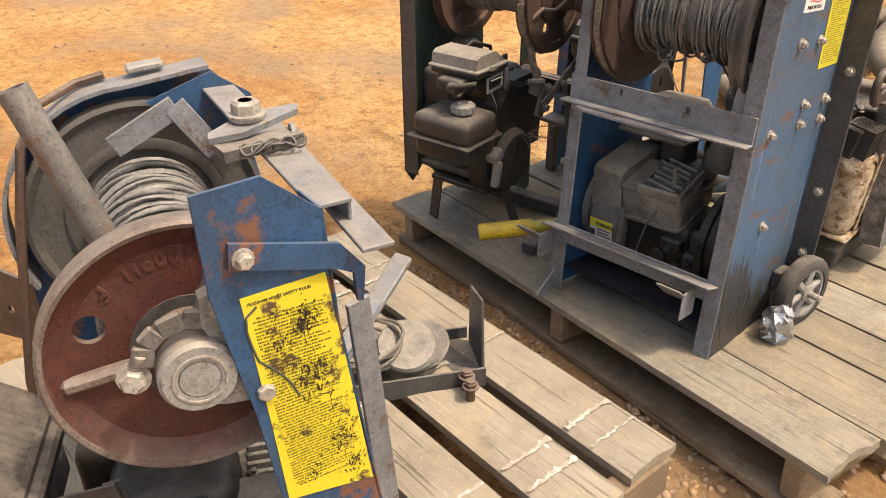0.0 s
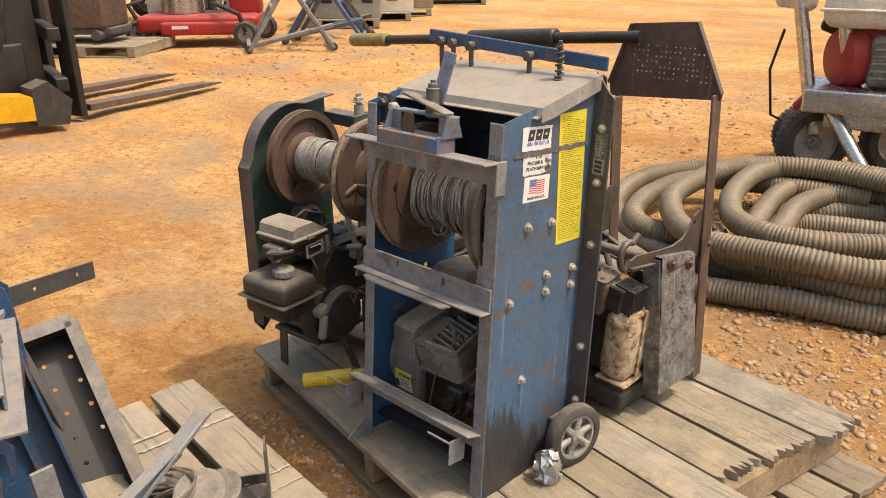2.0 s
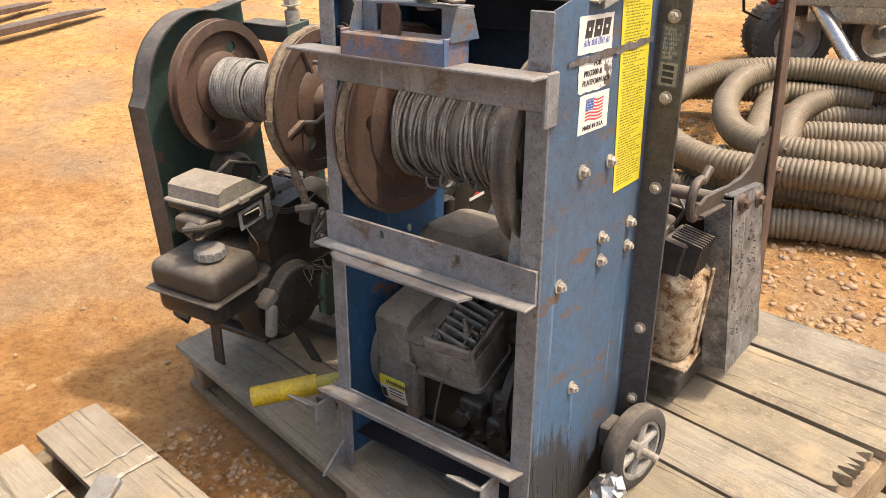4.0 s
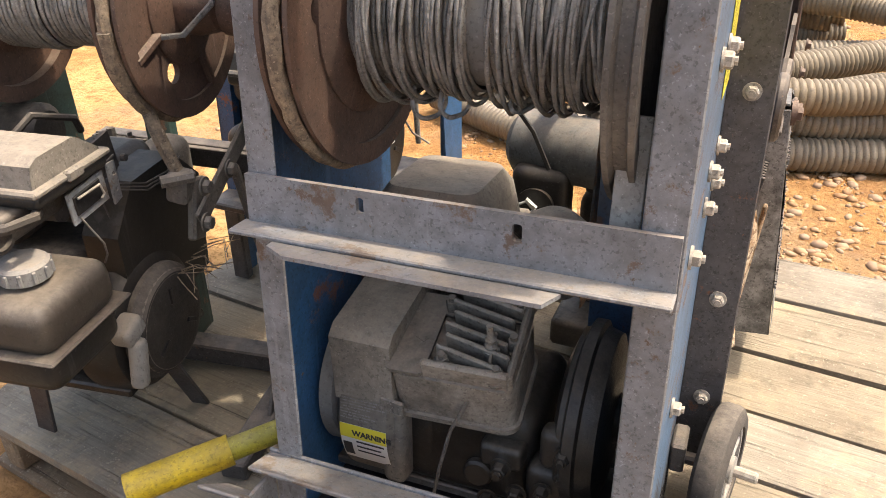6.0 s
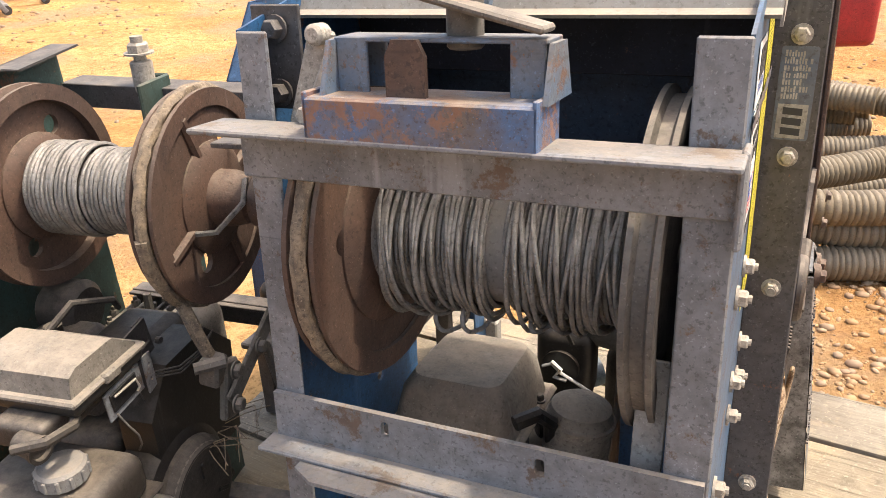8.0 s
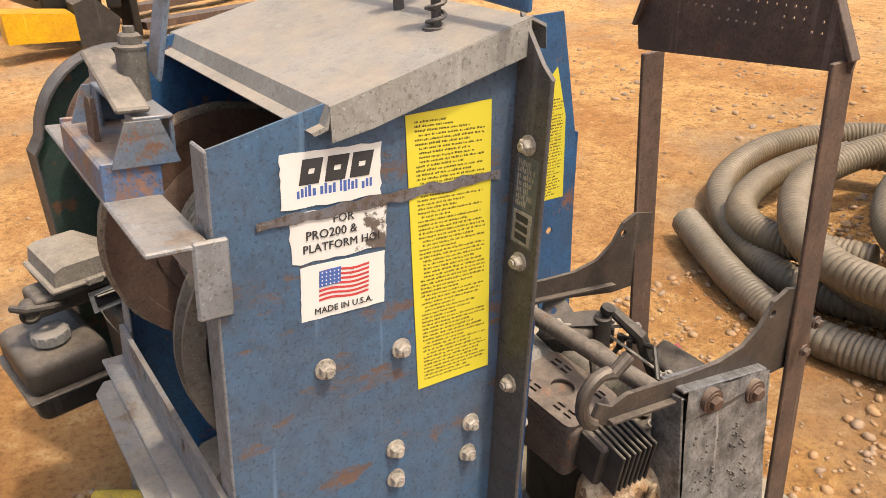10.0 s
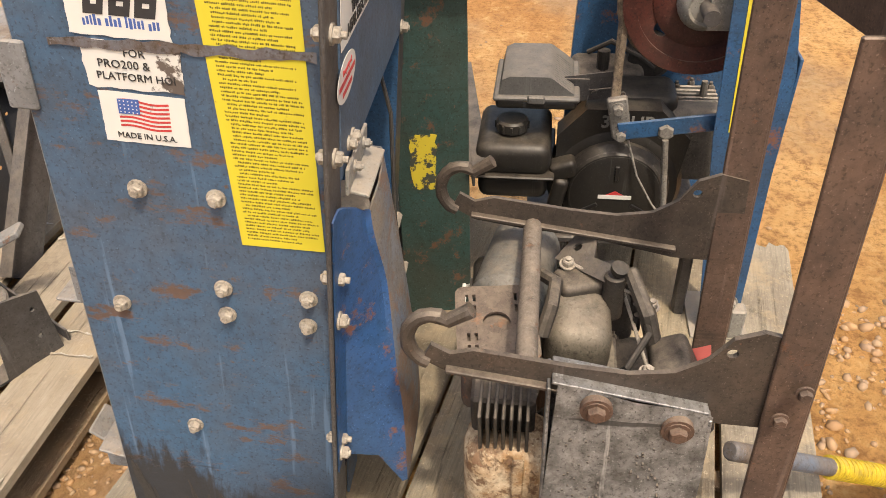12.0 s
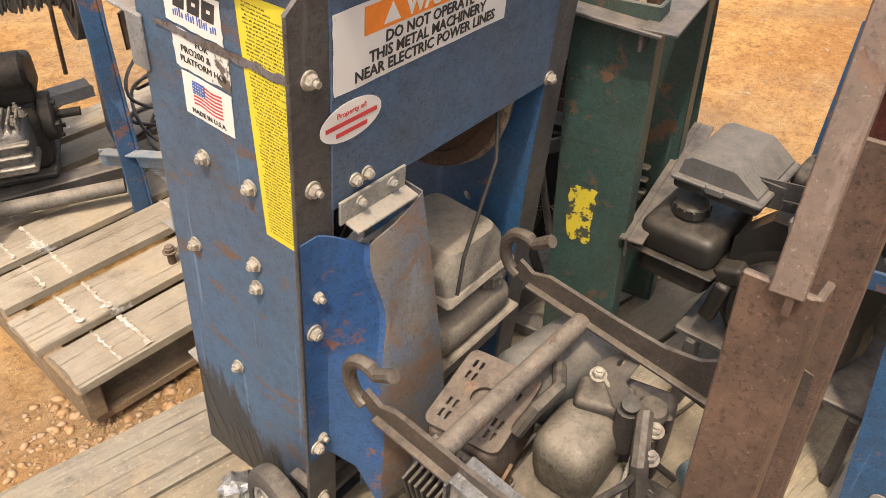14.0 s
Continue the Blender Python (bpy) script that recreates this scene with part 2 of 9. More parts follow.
def surface(name, col, col2=None, rough=0.6, metal=0.0, rust=0.0, dust=0.3, scale=9.0, grain=70.0, bump=0.25,
            rust_col=(0.16, 0.065, 0.03), grime=0.0, spec=0.4, streak=0.0, scratch=0.35, splash=False):
    """Worn paint, steel or plastic: two tones, rust where it has broken through, scratches, grime, dust that has settled on upper faces."""
    ma, nt, b = nodes(name)
    co = coords(nt)
    big, fine = tex_noise(nt, co, scale, 7, 0.65), tex_noise(nt, co, grain, 6, 0.7)
    col2 = col2 or tuple(c * 0.62 for c in col)
    c = mixc(nt, ramp(nt, big, 0.38, 0.64), col, col2)
    c = mixc(nt, times(nt, ramp(nt, fine, 0.45, 0.72), 0.6), c, tuple(x * 0.55 for x in col2))
    # fine pits and pale specks
    c = mixc(nt, speckle(nt, co, 240, 0.56, 0.66, 0.6), c, tuple(x * 0.4 for x in col2))
    c = mixc(nt, speckle(nt, co, 330, 0.62, 0.70, 0.5), c, tuple(min(0.8, x * 1.5 + 0.05) for x in col))
    # scratches, two ways
    if scratch:
        pale = tuple(min(0.75, x * 1.25 + 0.07) for x in col)
        c = mixc(nt, speckle(nt, co, 26, 0.64, 0.69, scratch, (1.0, 1.6, 0.07), 4), c, pale)
        c = mixc(nt, speckle(nt, co, 30, 0.66, 0.70, scratch, (0.09, 0.09, 1.6), 4), c, tuple(x * 0.45 for x in col2))
    rv = None
    if rust > 0:
        spots = tex_noise(nt, co, scale * 1.7, 10, 0.75)
        if streak:
            spots = tex_noise(nt, co, scale * 2.5, 9, 0.7, (1, 1, streak))
        if splash:
            spots = tex_noise(nt, co, scale * 3.2, 9, 0.72, (1, 0.4, 1))
        rv = ramp(nt, spots, 0.71 - 0.30 * rust, 0.75 - 0.28 * rust)
        flecks = ramp(nt, tex_noise(nt, co, scale * 7, 8, 0.7), 0.70 - 0.12 * rust, 0.74 - 0.12 * rust)
        rv = times(nt, rv, flecks, "MAXIMUM")
        tone = mixc(nt, fine, tuple(x * 0.6 for x in rust_col), tuple(x * 2.0 for x in rust_col))
        c = mixc(nt, times(nt, rv, 0.88), c, tone)
    if grime > 0:
        g = tex_noise(nt, co, scale * 0.8, 9, 0.75)
        c = mixc(nt, times(nt, ramp(nt, g, 0.47, 0.72), grime), c, (0.022, 0.02, 0.018))
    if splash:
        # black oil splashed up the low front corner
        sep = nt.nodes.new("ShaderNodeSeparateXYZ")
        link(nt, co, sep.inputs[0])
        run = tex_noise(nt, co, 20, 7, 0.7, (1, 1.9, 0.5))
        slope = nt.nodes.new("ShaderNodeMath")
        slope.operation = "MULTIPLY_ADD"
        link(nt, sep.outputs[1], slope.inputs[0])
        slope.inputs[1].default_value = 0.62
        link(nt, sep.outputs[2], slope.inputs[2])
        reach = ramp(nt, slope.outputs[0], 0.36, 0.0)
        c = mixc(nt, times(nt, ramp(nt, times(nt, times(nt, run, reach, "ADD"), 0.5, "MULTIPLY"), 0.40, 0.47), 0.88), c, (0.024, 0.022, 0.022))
    if dust > 0:
        geo = nt.nodes.new("ShaderNodeNewGeometry")
        sep = nt.nodes.new("ShaderNodeSeparateXYZ")
        link(nt, geo.outputs["Normal"], sep.inputs[0])
        up = ramp(nt, sep.outputs[2], 0.15, 0.95)
        patch = ramp(nt, tex_noise(nt, co, scale * 2.6, 9, 0.75), 0.30, 0.66)
        d = times(nt, times(nt, up, patch), min(1.0, dust * 1.1))
        film = times(nt, ramp(nt, tex_noise(nt, co, scale * 1.1, 8, 0.7), 0.38, 0.72), dust * 0.15)
        c = mixc(nt, times(nt, d, film, "ADD"), c, mixc(nt, fine, tuple(x * 0.72 for x in DUST), tuple(x * 1.12 for x in DUST)))
    link(nt, c, b.inputs["Base Color"])
    r = nt.nodes.new("ShaderNodeMapRange")
    r.inputs[3].default_value, r.inputs[4].default_value = max(0.1, rough - 0.15), min(1, rough + 0.2)
    link(nt, big, r.inputs[0])
    link(nt, r.outputs[0], b.inputs["Roughness"])
    b.inputs["Metallic"].default_value = metal
    b.inputs["Specular IOR Level"].default_value = spec
    h = times(nt, fine, 0.5)
    h = times(nt, h, times(nt, big, 0.5), "ADD")
    if rv:
        h = times(nt, h, times(nt, rv, 0.35), "SUBTRACT")
    bumped(nt, b, h, min(1.0, bump * 1.8), 0.002)
    return ma


def plain(name, col, rough=0.6, metal=0.0, grain=40.0, var=0.25, emit=0.0):
    ma, nt, b = nodes(name)
    co = coords(nt)
    n = tex_noise(nt, co, grain, 5, 0.6)
    link(nt, mixc(nt, n, tuple(c * (1 + var) for c in col), tuple(c * (1 - var) for c in col)), b.inputs["Base Color"])
    b.inputs["Roughness"].default_value, b.inputs["Metallic"].default_value = rough, metal
    bumped(nt, b, n, 0.15, 0.001)
    return ma


def sticker(name, col, wear, wear_col, amount, scale=25.0):
    """Printed film that has scuffed and torn."""
    ma, nt, b = nodes(name)
    co = coords(nt)
    big, fine = tex_noise(nt, co, scale, 8, 0.7), tex_noise(nt, co, 9, 4)
    c = mixc(nt, fine, col, tuple(x * 0.82 for x in col))
    link(nt, mixc(nt, ramp(nt, big, wear - amount, wear), c, wear_col), b.inputs["Base Color"])
    b.inputs["Roughness"].default_value = 0.5
    return ma


def wood(name, col, col2, along=(0.6, 9.0, 9.0), stain=(0.2, 0.16, 0.12), spill=0.0):
    """Weathered boards: grain along local x, stains and dried mud, a tone of its own for each board."""
    ma, nt, b = nodes(name)
    co = coords(nt)
    info = nt.nodes.new("ShaderNodeObjectInfo")
    add = nt.nodes.new("ShaderNodeVectorMath")
    add.operation = "MULTIPLY_ADD"
    add.inputs[1].default_value = (1, 1, 1)
    comb = nt.nodes.new("ShaderNodeCombineXYZ")
    rnd = times(nt, info.outputs["Random"], 1.0)
    mul = nt.nodes.new("ShaderNodeMath")
    mul.operation = "MULTIPLY"
    mul.inputs[1].default_value = 37.0
    link(nt, rnd, mul.inputs[0])
    for k in range(3):
        link(nt, mul.outputs[0], comb.inputs[k])
    link(nt, co, add.inputs[0])
    link(nt, comb.outputs[0], add.inputs[2])
    co = add.outputs[0]
    grain = tex_noise(nt, co, 14, 9, 0.7, along)
    fine = tex_noise(nt, co, 55, 8, 0.7, (along[0] * 0.4, along[1] * 0.7, along[2] * 0.7))
    crack = tex_noise(nt, co, 9, 7, 0.6, (0.35, 14.0, 6.0))
    blot, mud = tex_noise(nt, co, 4.5, 8, 0.7), tex_noise(nt, co, 8, 9, 0.75)
    c = mixc(nt, ramp(nt, grain, 0.26, 0.74), col, col2)
    c = mixc(nt, times(nt, ramp(nt, fine, 0.48, 0.70), 0.5), c, tuple(x * 0.55 for x in col2))
    c = mixc(nt, times(nt, ramp(nt, blot, 0.44, 0.64), 0.75), c, stain)
    c = mixc(nt, times(nt, ramp(nt, tex_noise(nt, co, 13, 9, 0.75), 0.56, 0.68), 0.6), c, tuple(x * 0.5 for x in stain))
    c = mixc(nt, times(nt, ramp(nt, mud, 0.5, 0.62), 0.55), c, (0.5, 0.38, 0.24))
    c = mixc(nt, speckle(nt, co, 150, 0.60, 0.68, 0.5), c, (0.55, 0.46, 0.34))
    c = mixc(nt, times(nt, ramp(nt, crack, 0.67, 0.70), 0.8), c, (0.05, 0.04, 0.032))
    c = mixc(nt, times(nt, info.outputs["Random"], 0.4), c, tuple(x * 0.55 for x in col2))
    if spill:
        white = tex_noise(nt, co, 7, 7, 0.65)
        c = mixc(nt, ramp(nt, white, 0.72 - spill, 0.76 - spill), c, (0.72, 0.69, 0.64))
    link(nt, c, b.inputs["Base Color"])
    b.inputs["Roughness"].default_value = 0.85
    b.inputs["Specular IOR Level"].default_value = 0.2
    bumped(nt, b, times(nt, times(nt, times(nt, grain, 0.5), times(nt, fine, 0.5), "ADD"), times(nt, ramp(nt, crack, 0.6, 0.68), 0.5), "SUBTRACT"), 1.0, 0.004)
    return ma


# near-black navy: the shade inside the tall hoist is put into the colour
M_NAVYSHADE = surface("shade_darkened_navy_sheet", (0.009, 0.013, 0.03), (0.006, 0.008, 0.015), 0.6, 0, 0.1, 0.05, 6, 60)
M_BLUE = surface("blue_paint", (0.05, 0.12, 0.225), (0.072, 0.105, 0.155), 0.5, 0, 0.36, 0.3, 6, 60, grime=0.35, scratch=0.5, rust_col=(0.10, 0.058, 0.038))
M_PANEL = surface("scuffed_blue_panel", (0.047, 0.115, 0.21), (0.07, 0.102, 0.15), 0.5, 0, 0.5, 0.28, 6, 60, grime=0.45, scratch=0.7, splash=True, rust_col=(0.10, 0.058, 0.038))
M_BLUED = surface("deep_blue_paint", (0.026, 0.088, 0.19), (0.03, 0.065, 0.125), 0.45, 0, 0.5, 0.22, 8, 60, grime=0.3, scratch=0.5)
M_GUARD = surface("guard_blue_paint", (0.026, 0.088, 0.235), (0.028, 0.08, 0.18), 0.42, 0, 0.42, 0.12, 7, 60, grime=0.2, scratch=0.5)
M_VOID = surface("black_enamel", (0.010, 0.010, 0.011), (0.016, 0.015, 0.015), 0.4, 0, 0.0, 0.03, 10, 80, scratch=0.1)
M_BLUEB = surface("bright_blue_paint", (0.024, 0.098, 0.225), (0.028, 0.075, 0.15), 0.42, 0, 0.38, 0.15, 7, 60)
M_GREY = surface("grey_blue_steel", (0.24, 0.252, 0.272), (0.17, 0.175, 0.182), 0.55, 0.15, 0.47, 0.6, 12, 70, rust_col=(0.105, 0.068, 0.046), grime=0.3, scratch=0.5)
M_DARKST = surface("dark_steel", (0.09, 0.088, 0.09), (0.055, 0.05, 0.05), 0.5, 0.2, 0.25, 0.45, 9, 80)
M_BROWN = surface("rusty_brown_steel", (0.145, 0.092, 0.07), (0.085, 0.058, 0.047), 0.5, 0.25, 0.36, 0.35, 14, 80, rust_col=(0.12, 0.055, 0.032), grime=0.4)
M_ARM = surface("oily_brown_plate", (0.085, 0.066, 0.055), (0.05, 0.042, 0.037), 0.45, 0.25, 0.3, 0.4, 14, 80, rust_col=(0.12, 0.06, 0.035), grime=0.45)
M_RUST = surface("rusty_casting", (0.115, 0.064, 0.044), (0.075, 0.046, 0.036), 0.65, 0.1, 0.3, 0.45, 11, 110, bump=0.5, rust_col=(0.14, 0.066, 0.036), grime=0.3)
M_RED = surface("dark_red_casting", (0.11, 0.028, 0.02), (0.06, 0.02, 0.016), 0.55, 0.1, 0.2, 0.45, 10, 120, bump=0.5)
M_GREEN = surface("green_paint", (0.028, 0.068, 0.062), (0.034, 0.05, 0.04), 0.5, 0, 0.46, 0.3, 7, 60, rust_col=(0.11, 0.05, 0.028))
M_BLACK = surface("black_plastic", (0.012, 0.0117, 0.0117), (0.018, 0.017, 0.0155), 0.42, 0, 0, 0.18, 14, 90)
M_TANKD = surface("dust_caked_tank", (0.028, 0.025, 0.022), (0.05, 0.042, 0.034), 0.45, 0, 0.0, 0.38, 10, 90)
M_DKPL = surface("dark_grey_plastic", (0.085, 0.085, 0.087), (0.12, 0.118, 0.115), 0.55, 0, 0, 0.3, 12, 90)
M_CASE = surface("dusty_dark_casting", (0.042, 0.038, 0.035), (0.025, 0.023, 0.022), 0.55, 0.1, 0.0, 0.42, 14, 120, bump=0.5, grime=0.7)
M_ALU = surface("dusty_aluminium", (0.30, 0.29, 0.27), (0.17, 0.16, 0.145), 0.55, 0.35, 0, 0.55, 16, 120, bump=0.45, grime=0.7)
M_SHROUD = surface("dusty_grey_shroud", (0.16, 0.146, 0.127), (0.10, 0.09, 0.08), 0.65, 0.05, 0.15, 0.6, 12, 100, grime=0.6)
M_COWL = surface("caked_grey_cowl", (0.26, 0.235, 0.2), (0.165, 0.148, 0.125), 0.7, 0.0, 0.0, 0.65, 13, 110, grime=0.55, bump=0.35)
M_HEAD = surface("dusty_cast_head", (0.31, 0.285, 0.25), (0.2, 0.18, 0.155), 0.6, 0.25, 0.0, 0.6, 22, 130, grime=0.55, bump=0.5)
M_VALVE = surface("greasy_alloy_cover", (0.2, 0.18, 0.145), (0.11, 0.098, 0.08), 0.5, 0.2, 0.0, 0.45, 20, 120, grime=0.75, bump=0.6)
M_OILY = surface("oily_black_casting", (0.014, 0.013, 0.012), (0.026, 0.023, 0.02), 0.35, 0.1, 0.0, 0.2, 18, 120, grime=0.5, bump=0.5)
M_DIRT = plain("dried_dirt", (0.055, 0.032, 0.018), 0.9, 0, 120)
M_GREYP = surface("faded_grey_plastic", (0.17, 0.17, 0.17), (0.24, 0.235, 0.22), 0.6, 0, 0, 0.6, 9, 90)
M_ZINC = surface("dusty_zinc_bolt", (0.46, 0.42, 0.36), (0.30, 0.27, 0.23), 0.6, 0.25, 0.15, 0.5, 40, 160)
M_ROPE = surface("galvanised_wire", (0.27, 0.262, 0.25), (0.16, 0.155, 0.147), 0.55, 0.3, 0.0, 0.35, 30, 200, bump=0.3)
M_HEMP = surface("brake_rope", (0.30, 0.23, 0.155), (0.13, 0.10, 0.075), 0.9, 0, 0, 0.3, 70, 300, bump=1.0)
M_LID = surface("dusty_grey_sheet", (0.31, 0.305, 0.285), (0.235, 0.225, 0.205), 0.6, 0.15, 0.18, 0.85, 7, 80, rust_col=(0.19, 0.10, 0.06))
M_RUBBER = surface("worn_rubber", (0.035, 0.033, 0.032), (0.055, 0.05, 0.046), 0.85, 0, 0, 0.35, 14, 140, bump=0.5)
M_RIM = surface("grey_plastic_rim", (0.36, 0.35, 0.33), (0.25, 0.235, 0.21), 0.55, 0.1, 0, 0.4, 20, 100)
M_SHEET = surface("scratched_aluminium_sheet", (0.36, 0.365, 0.37), (0.15, 0.15, 0.15), 0.42, 0.55, 0, 0.2, 26, 60, bump=0.3, grime=0.8, scratch=0.9)
M_MESH = surface("fine_dark_screen", (0.06, 0.058, 0.055), (0.03, 0.03, 0.03), 0.5, 0.3, 0, 0.2, 60, 400, bump=0.8)
M_YEL = surface("yellow_paint", (0.66, 0.47, 0.02), (0.5, 0.36, 0.03), 0.5, 0, 0.1, 0.2, 15, 90, grime=0.5)
M_YSTICK = sticker("yellow_sticker", (0.68, 0.585, 0.05), 0.72, (0.12, 0.08, 0.05), 0.06, 30)
M_YSTICK2 = sticker("worn_yellow_sticker", (0.74, 0.62, 0.04), 0.60, (0.10, 0.06, 0.035), 0.05, 22)
M_WSTICK = sticker("white_sticker", (0.72, 0.71, 0.68), 0.70, (0.11, 0.09, 0.08), 0.03, 22)
M_INK = plain("black_ink", (0.03, 0.03, 0.032), 0.6, 0, 60)
M_INKY = plain("ink_on_yellow", (0.055, 0.045, 0.012), 0.6, 0, 60)
M_INKB = plain("blue_ink", (0.05, 0.11, 0.35), 0.6)
M_INKR = plain("red_ink", (0.5, 0.05, 0.05), 0.6)
M_ORANGE = plain("orange_ink", (0.75, 0.22, 0.03), 0.6)
M_TAG = surface("data_plate", (0.10, 0.13, 0.18), (0.16, 0.17, 0.19), 0.4, 0.5, 0, 0.3, 30, 90)
M_WAX = surface("flaky_wrapped_muffler", (0.60, 0.50, 0.36), (0.30, 0.17, 0.075), 0.7, 0, 0.6, 0.2, 24, 90, bump=0.9, rust_col=(0.12, 0.06, 0.03), grime=0.5)
M_DECK = wood("weathered_grey_board", (0.42, 0.365, 0.285), (0.26, 0.225, 0.175), stain=(0.17, 0.14, 0.11))
M_DECKY = wood("yellowed_board", (0.39, 0.33, 0.24), (0.28, 0.23, 0.162), stain=(0.19, 0.15, 0.11))
M_DECKW = wood("paint_spilled_board", (0.50, 0.43, 0.34), (0.36, 0.30, 0.225), stain=(0.24, 0.19, 0.14), spill=0.06)
M_LOWW = wood("pallet_runner_wood", (0.35, 0.25, 0.15), (0.24, 0.16, 0.10))

# ---- ground ----
def ground_material():
    ma, nt, b = nodes("sandy_ground")
    co = coords(nt)
    big, mid = tex_noise(nt, co, 0.55, 5, 0.55), tex_noise(nt, co, 3.2, 7, 0.65)
    ruts = tex_noise(nt, co, 0.8, 6, 0.6, (0.35, 1.4, 1))
    fine, clod = tex_noise(nt, co, 60, 8, 0.75), tex_noise(nt, co, 15, 9, 0.75)
    c = mixc(nt, ramp(nt, mid, 0.36, 0.64), (0.727, 0.417, 0.165), (0.542, 0.279, 0.097))
    c = mixc(nt, times(nt, ramp(nt, ruts, 0.48, 0.56), 0.7), c, (0.469, 0.212, 0.072))
    c = mixc(nt, times(nt, ramp(nt, big, 0.46, 0.66), 0.6), c, (0.762, 0.483, 0.227))
    c = mixc(nt, times(nt, ramp(nt, clod, 0.50, 0.62), 0.8), c, (0.388, 0.186, 0.068))
    c = mixc(nt, times(nt, ramp(nt, clod, 0.46, 0.34), 0.5), c, (0.780, 0.559, 0.288))
    c = mixc(nt, times(nt, ramp(nt, fine, 0.50, 0.68), 0.75), c, (0.307, 0.152, 0.060))
    # stony stretches: round the pallets and towards the hoses
    sep = nt.nodes.new("ShaderNodeSeparateXYZ")
    link(nt, co, sep.inputs[0])
    wob = tex_noise(nt, co, 1.3, 5)
    east = ramp(nt, times(nt, times(nt, sep.outputs[0], 0.2, "MULTIPLY"), wob, "ADD"), 0.50, 0.66)
    vor = nt.nodes.new("ShaderNodeTexVoronoi")
    vor.inputs["Scale"].default_value = 42
    link(nt, co, vor.inputs["Vector"])
    peb = mixc(nt, vor.outputs["Color"], (0.32, 0.21, 0.12), (0.46, 0.34, 0.23))
    c = mixc(nt, times(nt, east, 0.75), c, peb)
    link(nt, c, b.inputs["Base Color"])
    b.inputs["Roughness"].default_value = 0.95
    b.inputs["Specular IOR Level"].default_value = 0.15
    h = times(nt, times(nt, fine, 0.3), times(nt, clod, 0.7), "ADD")
    bumped(nt, b, h, 1.0, 0.035)
    return ma


def ground_height(x, y):
    near = math.exp(-((x * 0.25) ** 2 + ((y - 1) * 0.25) ** 2))
    rut = 0.016 * noise.noise((x * 0.5, y * 1.6, 0.3)) + 0.010 * noise.noise((x * 2.1, y * 3.2, 4.0)) + 0.004 * noise.noise((x * 9, y * 9, 7.0))
    lift = 0.035 * max(0.0, y - 1.6) if y < 6 else 0.154
    dip = 0.058 * max(0.0, min(1.0, -x / 1.05)) * max(0.0, min(1.0, (x + 2.8) / 1.4)) * max(0.0, min(1.0, (y + 0.3) / 0.35)) * max(0.0, min(1.0, (2.6 - y) / 1.2))
    return -0.137 - dip + rut * (1 - 0.45 * near) + lift * max(0.0, min(1.0, (x + 4) / 3)) * (1 if x < 8 else 0.5)


def build_ground():
    def axis(lo, hi, fine):
        out, p, step = [lo], lo, fine
        while p < hi:
            p += step
            out.append(min(p, hi))
        return out
    core = axis(-3.0, 3.0, 0.04)
    far = [3.06 * 1.055 ** k for k in range(1, 90)]
    far = [f for f in far if f < 380] + [400]
    xs = [-f - 0.0 for f in reversed(far)] + core + far
    ys = [y + 0.8 for y in xs]
    v = [(x, y, ground_height(x, y)) for y in ys for x in xs]
    n = len(xs)
    f = [(j * n + i, j * n + i + 1, (j + 1) * n + i + 1, (j + 1) * n + i) for j in range(n - 1) for i in range(n - 1)]
    s = Shape()
    s.v, s.f = v, f
    solid("ground", s, ground_material(), "orange sandy yard with wheel ruts and loose stones", "ground", kind="structure", sharp=180)


build_ground()


def stone_material():
    ma, nt, b = nodes("river_stones")
    geo = nt.nodes.new("ShaderNodeNewGeometry")
    cr = nt.nodes.new("ShaderNodeValToRGB")
    el = cr.color_ramp.elements
    el[0].position, el[0].color = 0.0, (0.30, 0.175, 0.09, 1)
    el[1].position, el[1].color = 1.0, (0.37, 0.265, 0.17, 1)
    for p, c in ((0.25, (0.40, 0.24, 0.12, 1)), (0.5, (0.29, 0.225, 0.17, 1)), (0.7, (0.40, 0.24, 0.12, 1)), (0.85, (0.28, 0.2, 0.15, 1))):
        e = el.new(p)
        e.color = c
    link(nt, geo.outputs["Random Per Island"], cr.inputs[0])
    n = tex_noise(nt, coords(nt), 90, 5)
    link(nt, mixc(nt, times(nt, n, 0.5), cr.outputs[0], (0.44, 0.26, 0.12)), b.inputs["Base Color"])
    b.inputs["Roughness"].default_value = 0.75
    bumped(nt, b, n, 0.3, 0.002)
    return ma


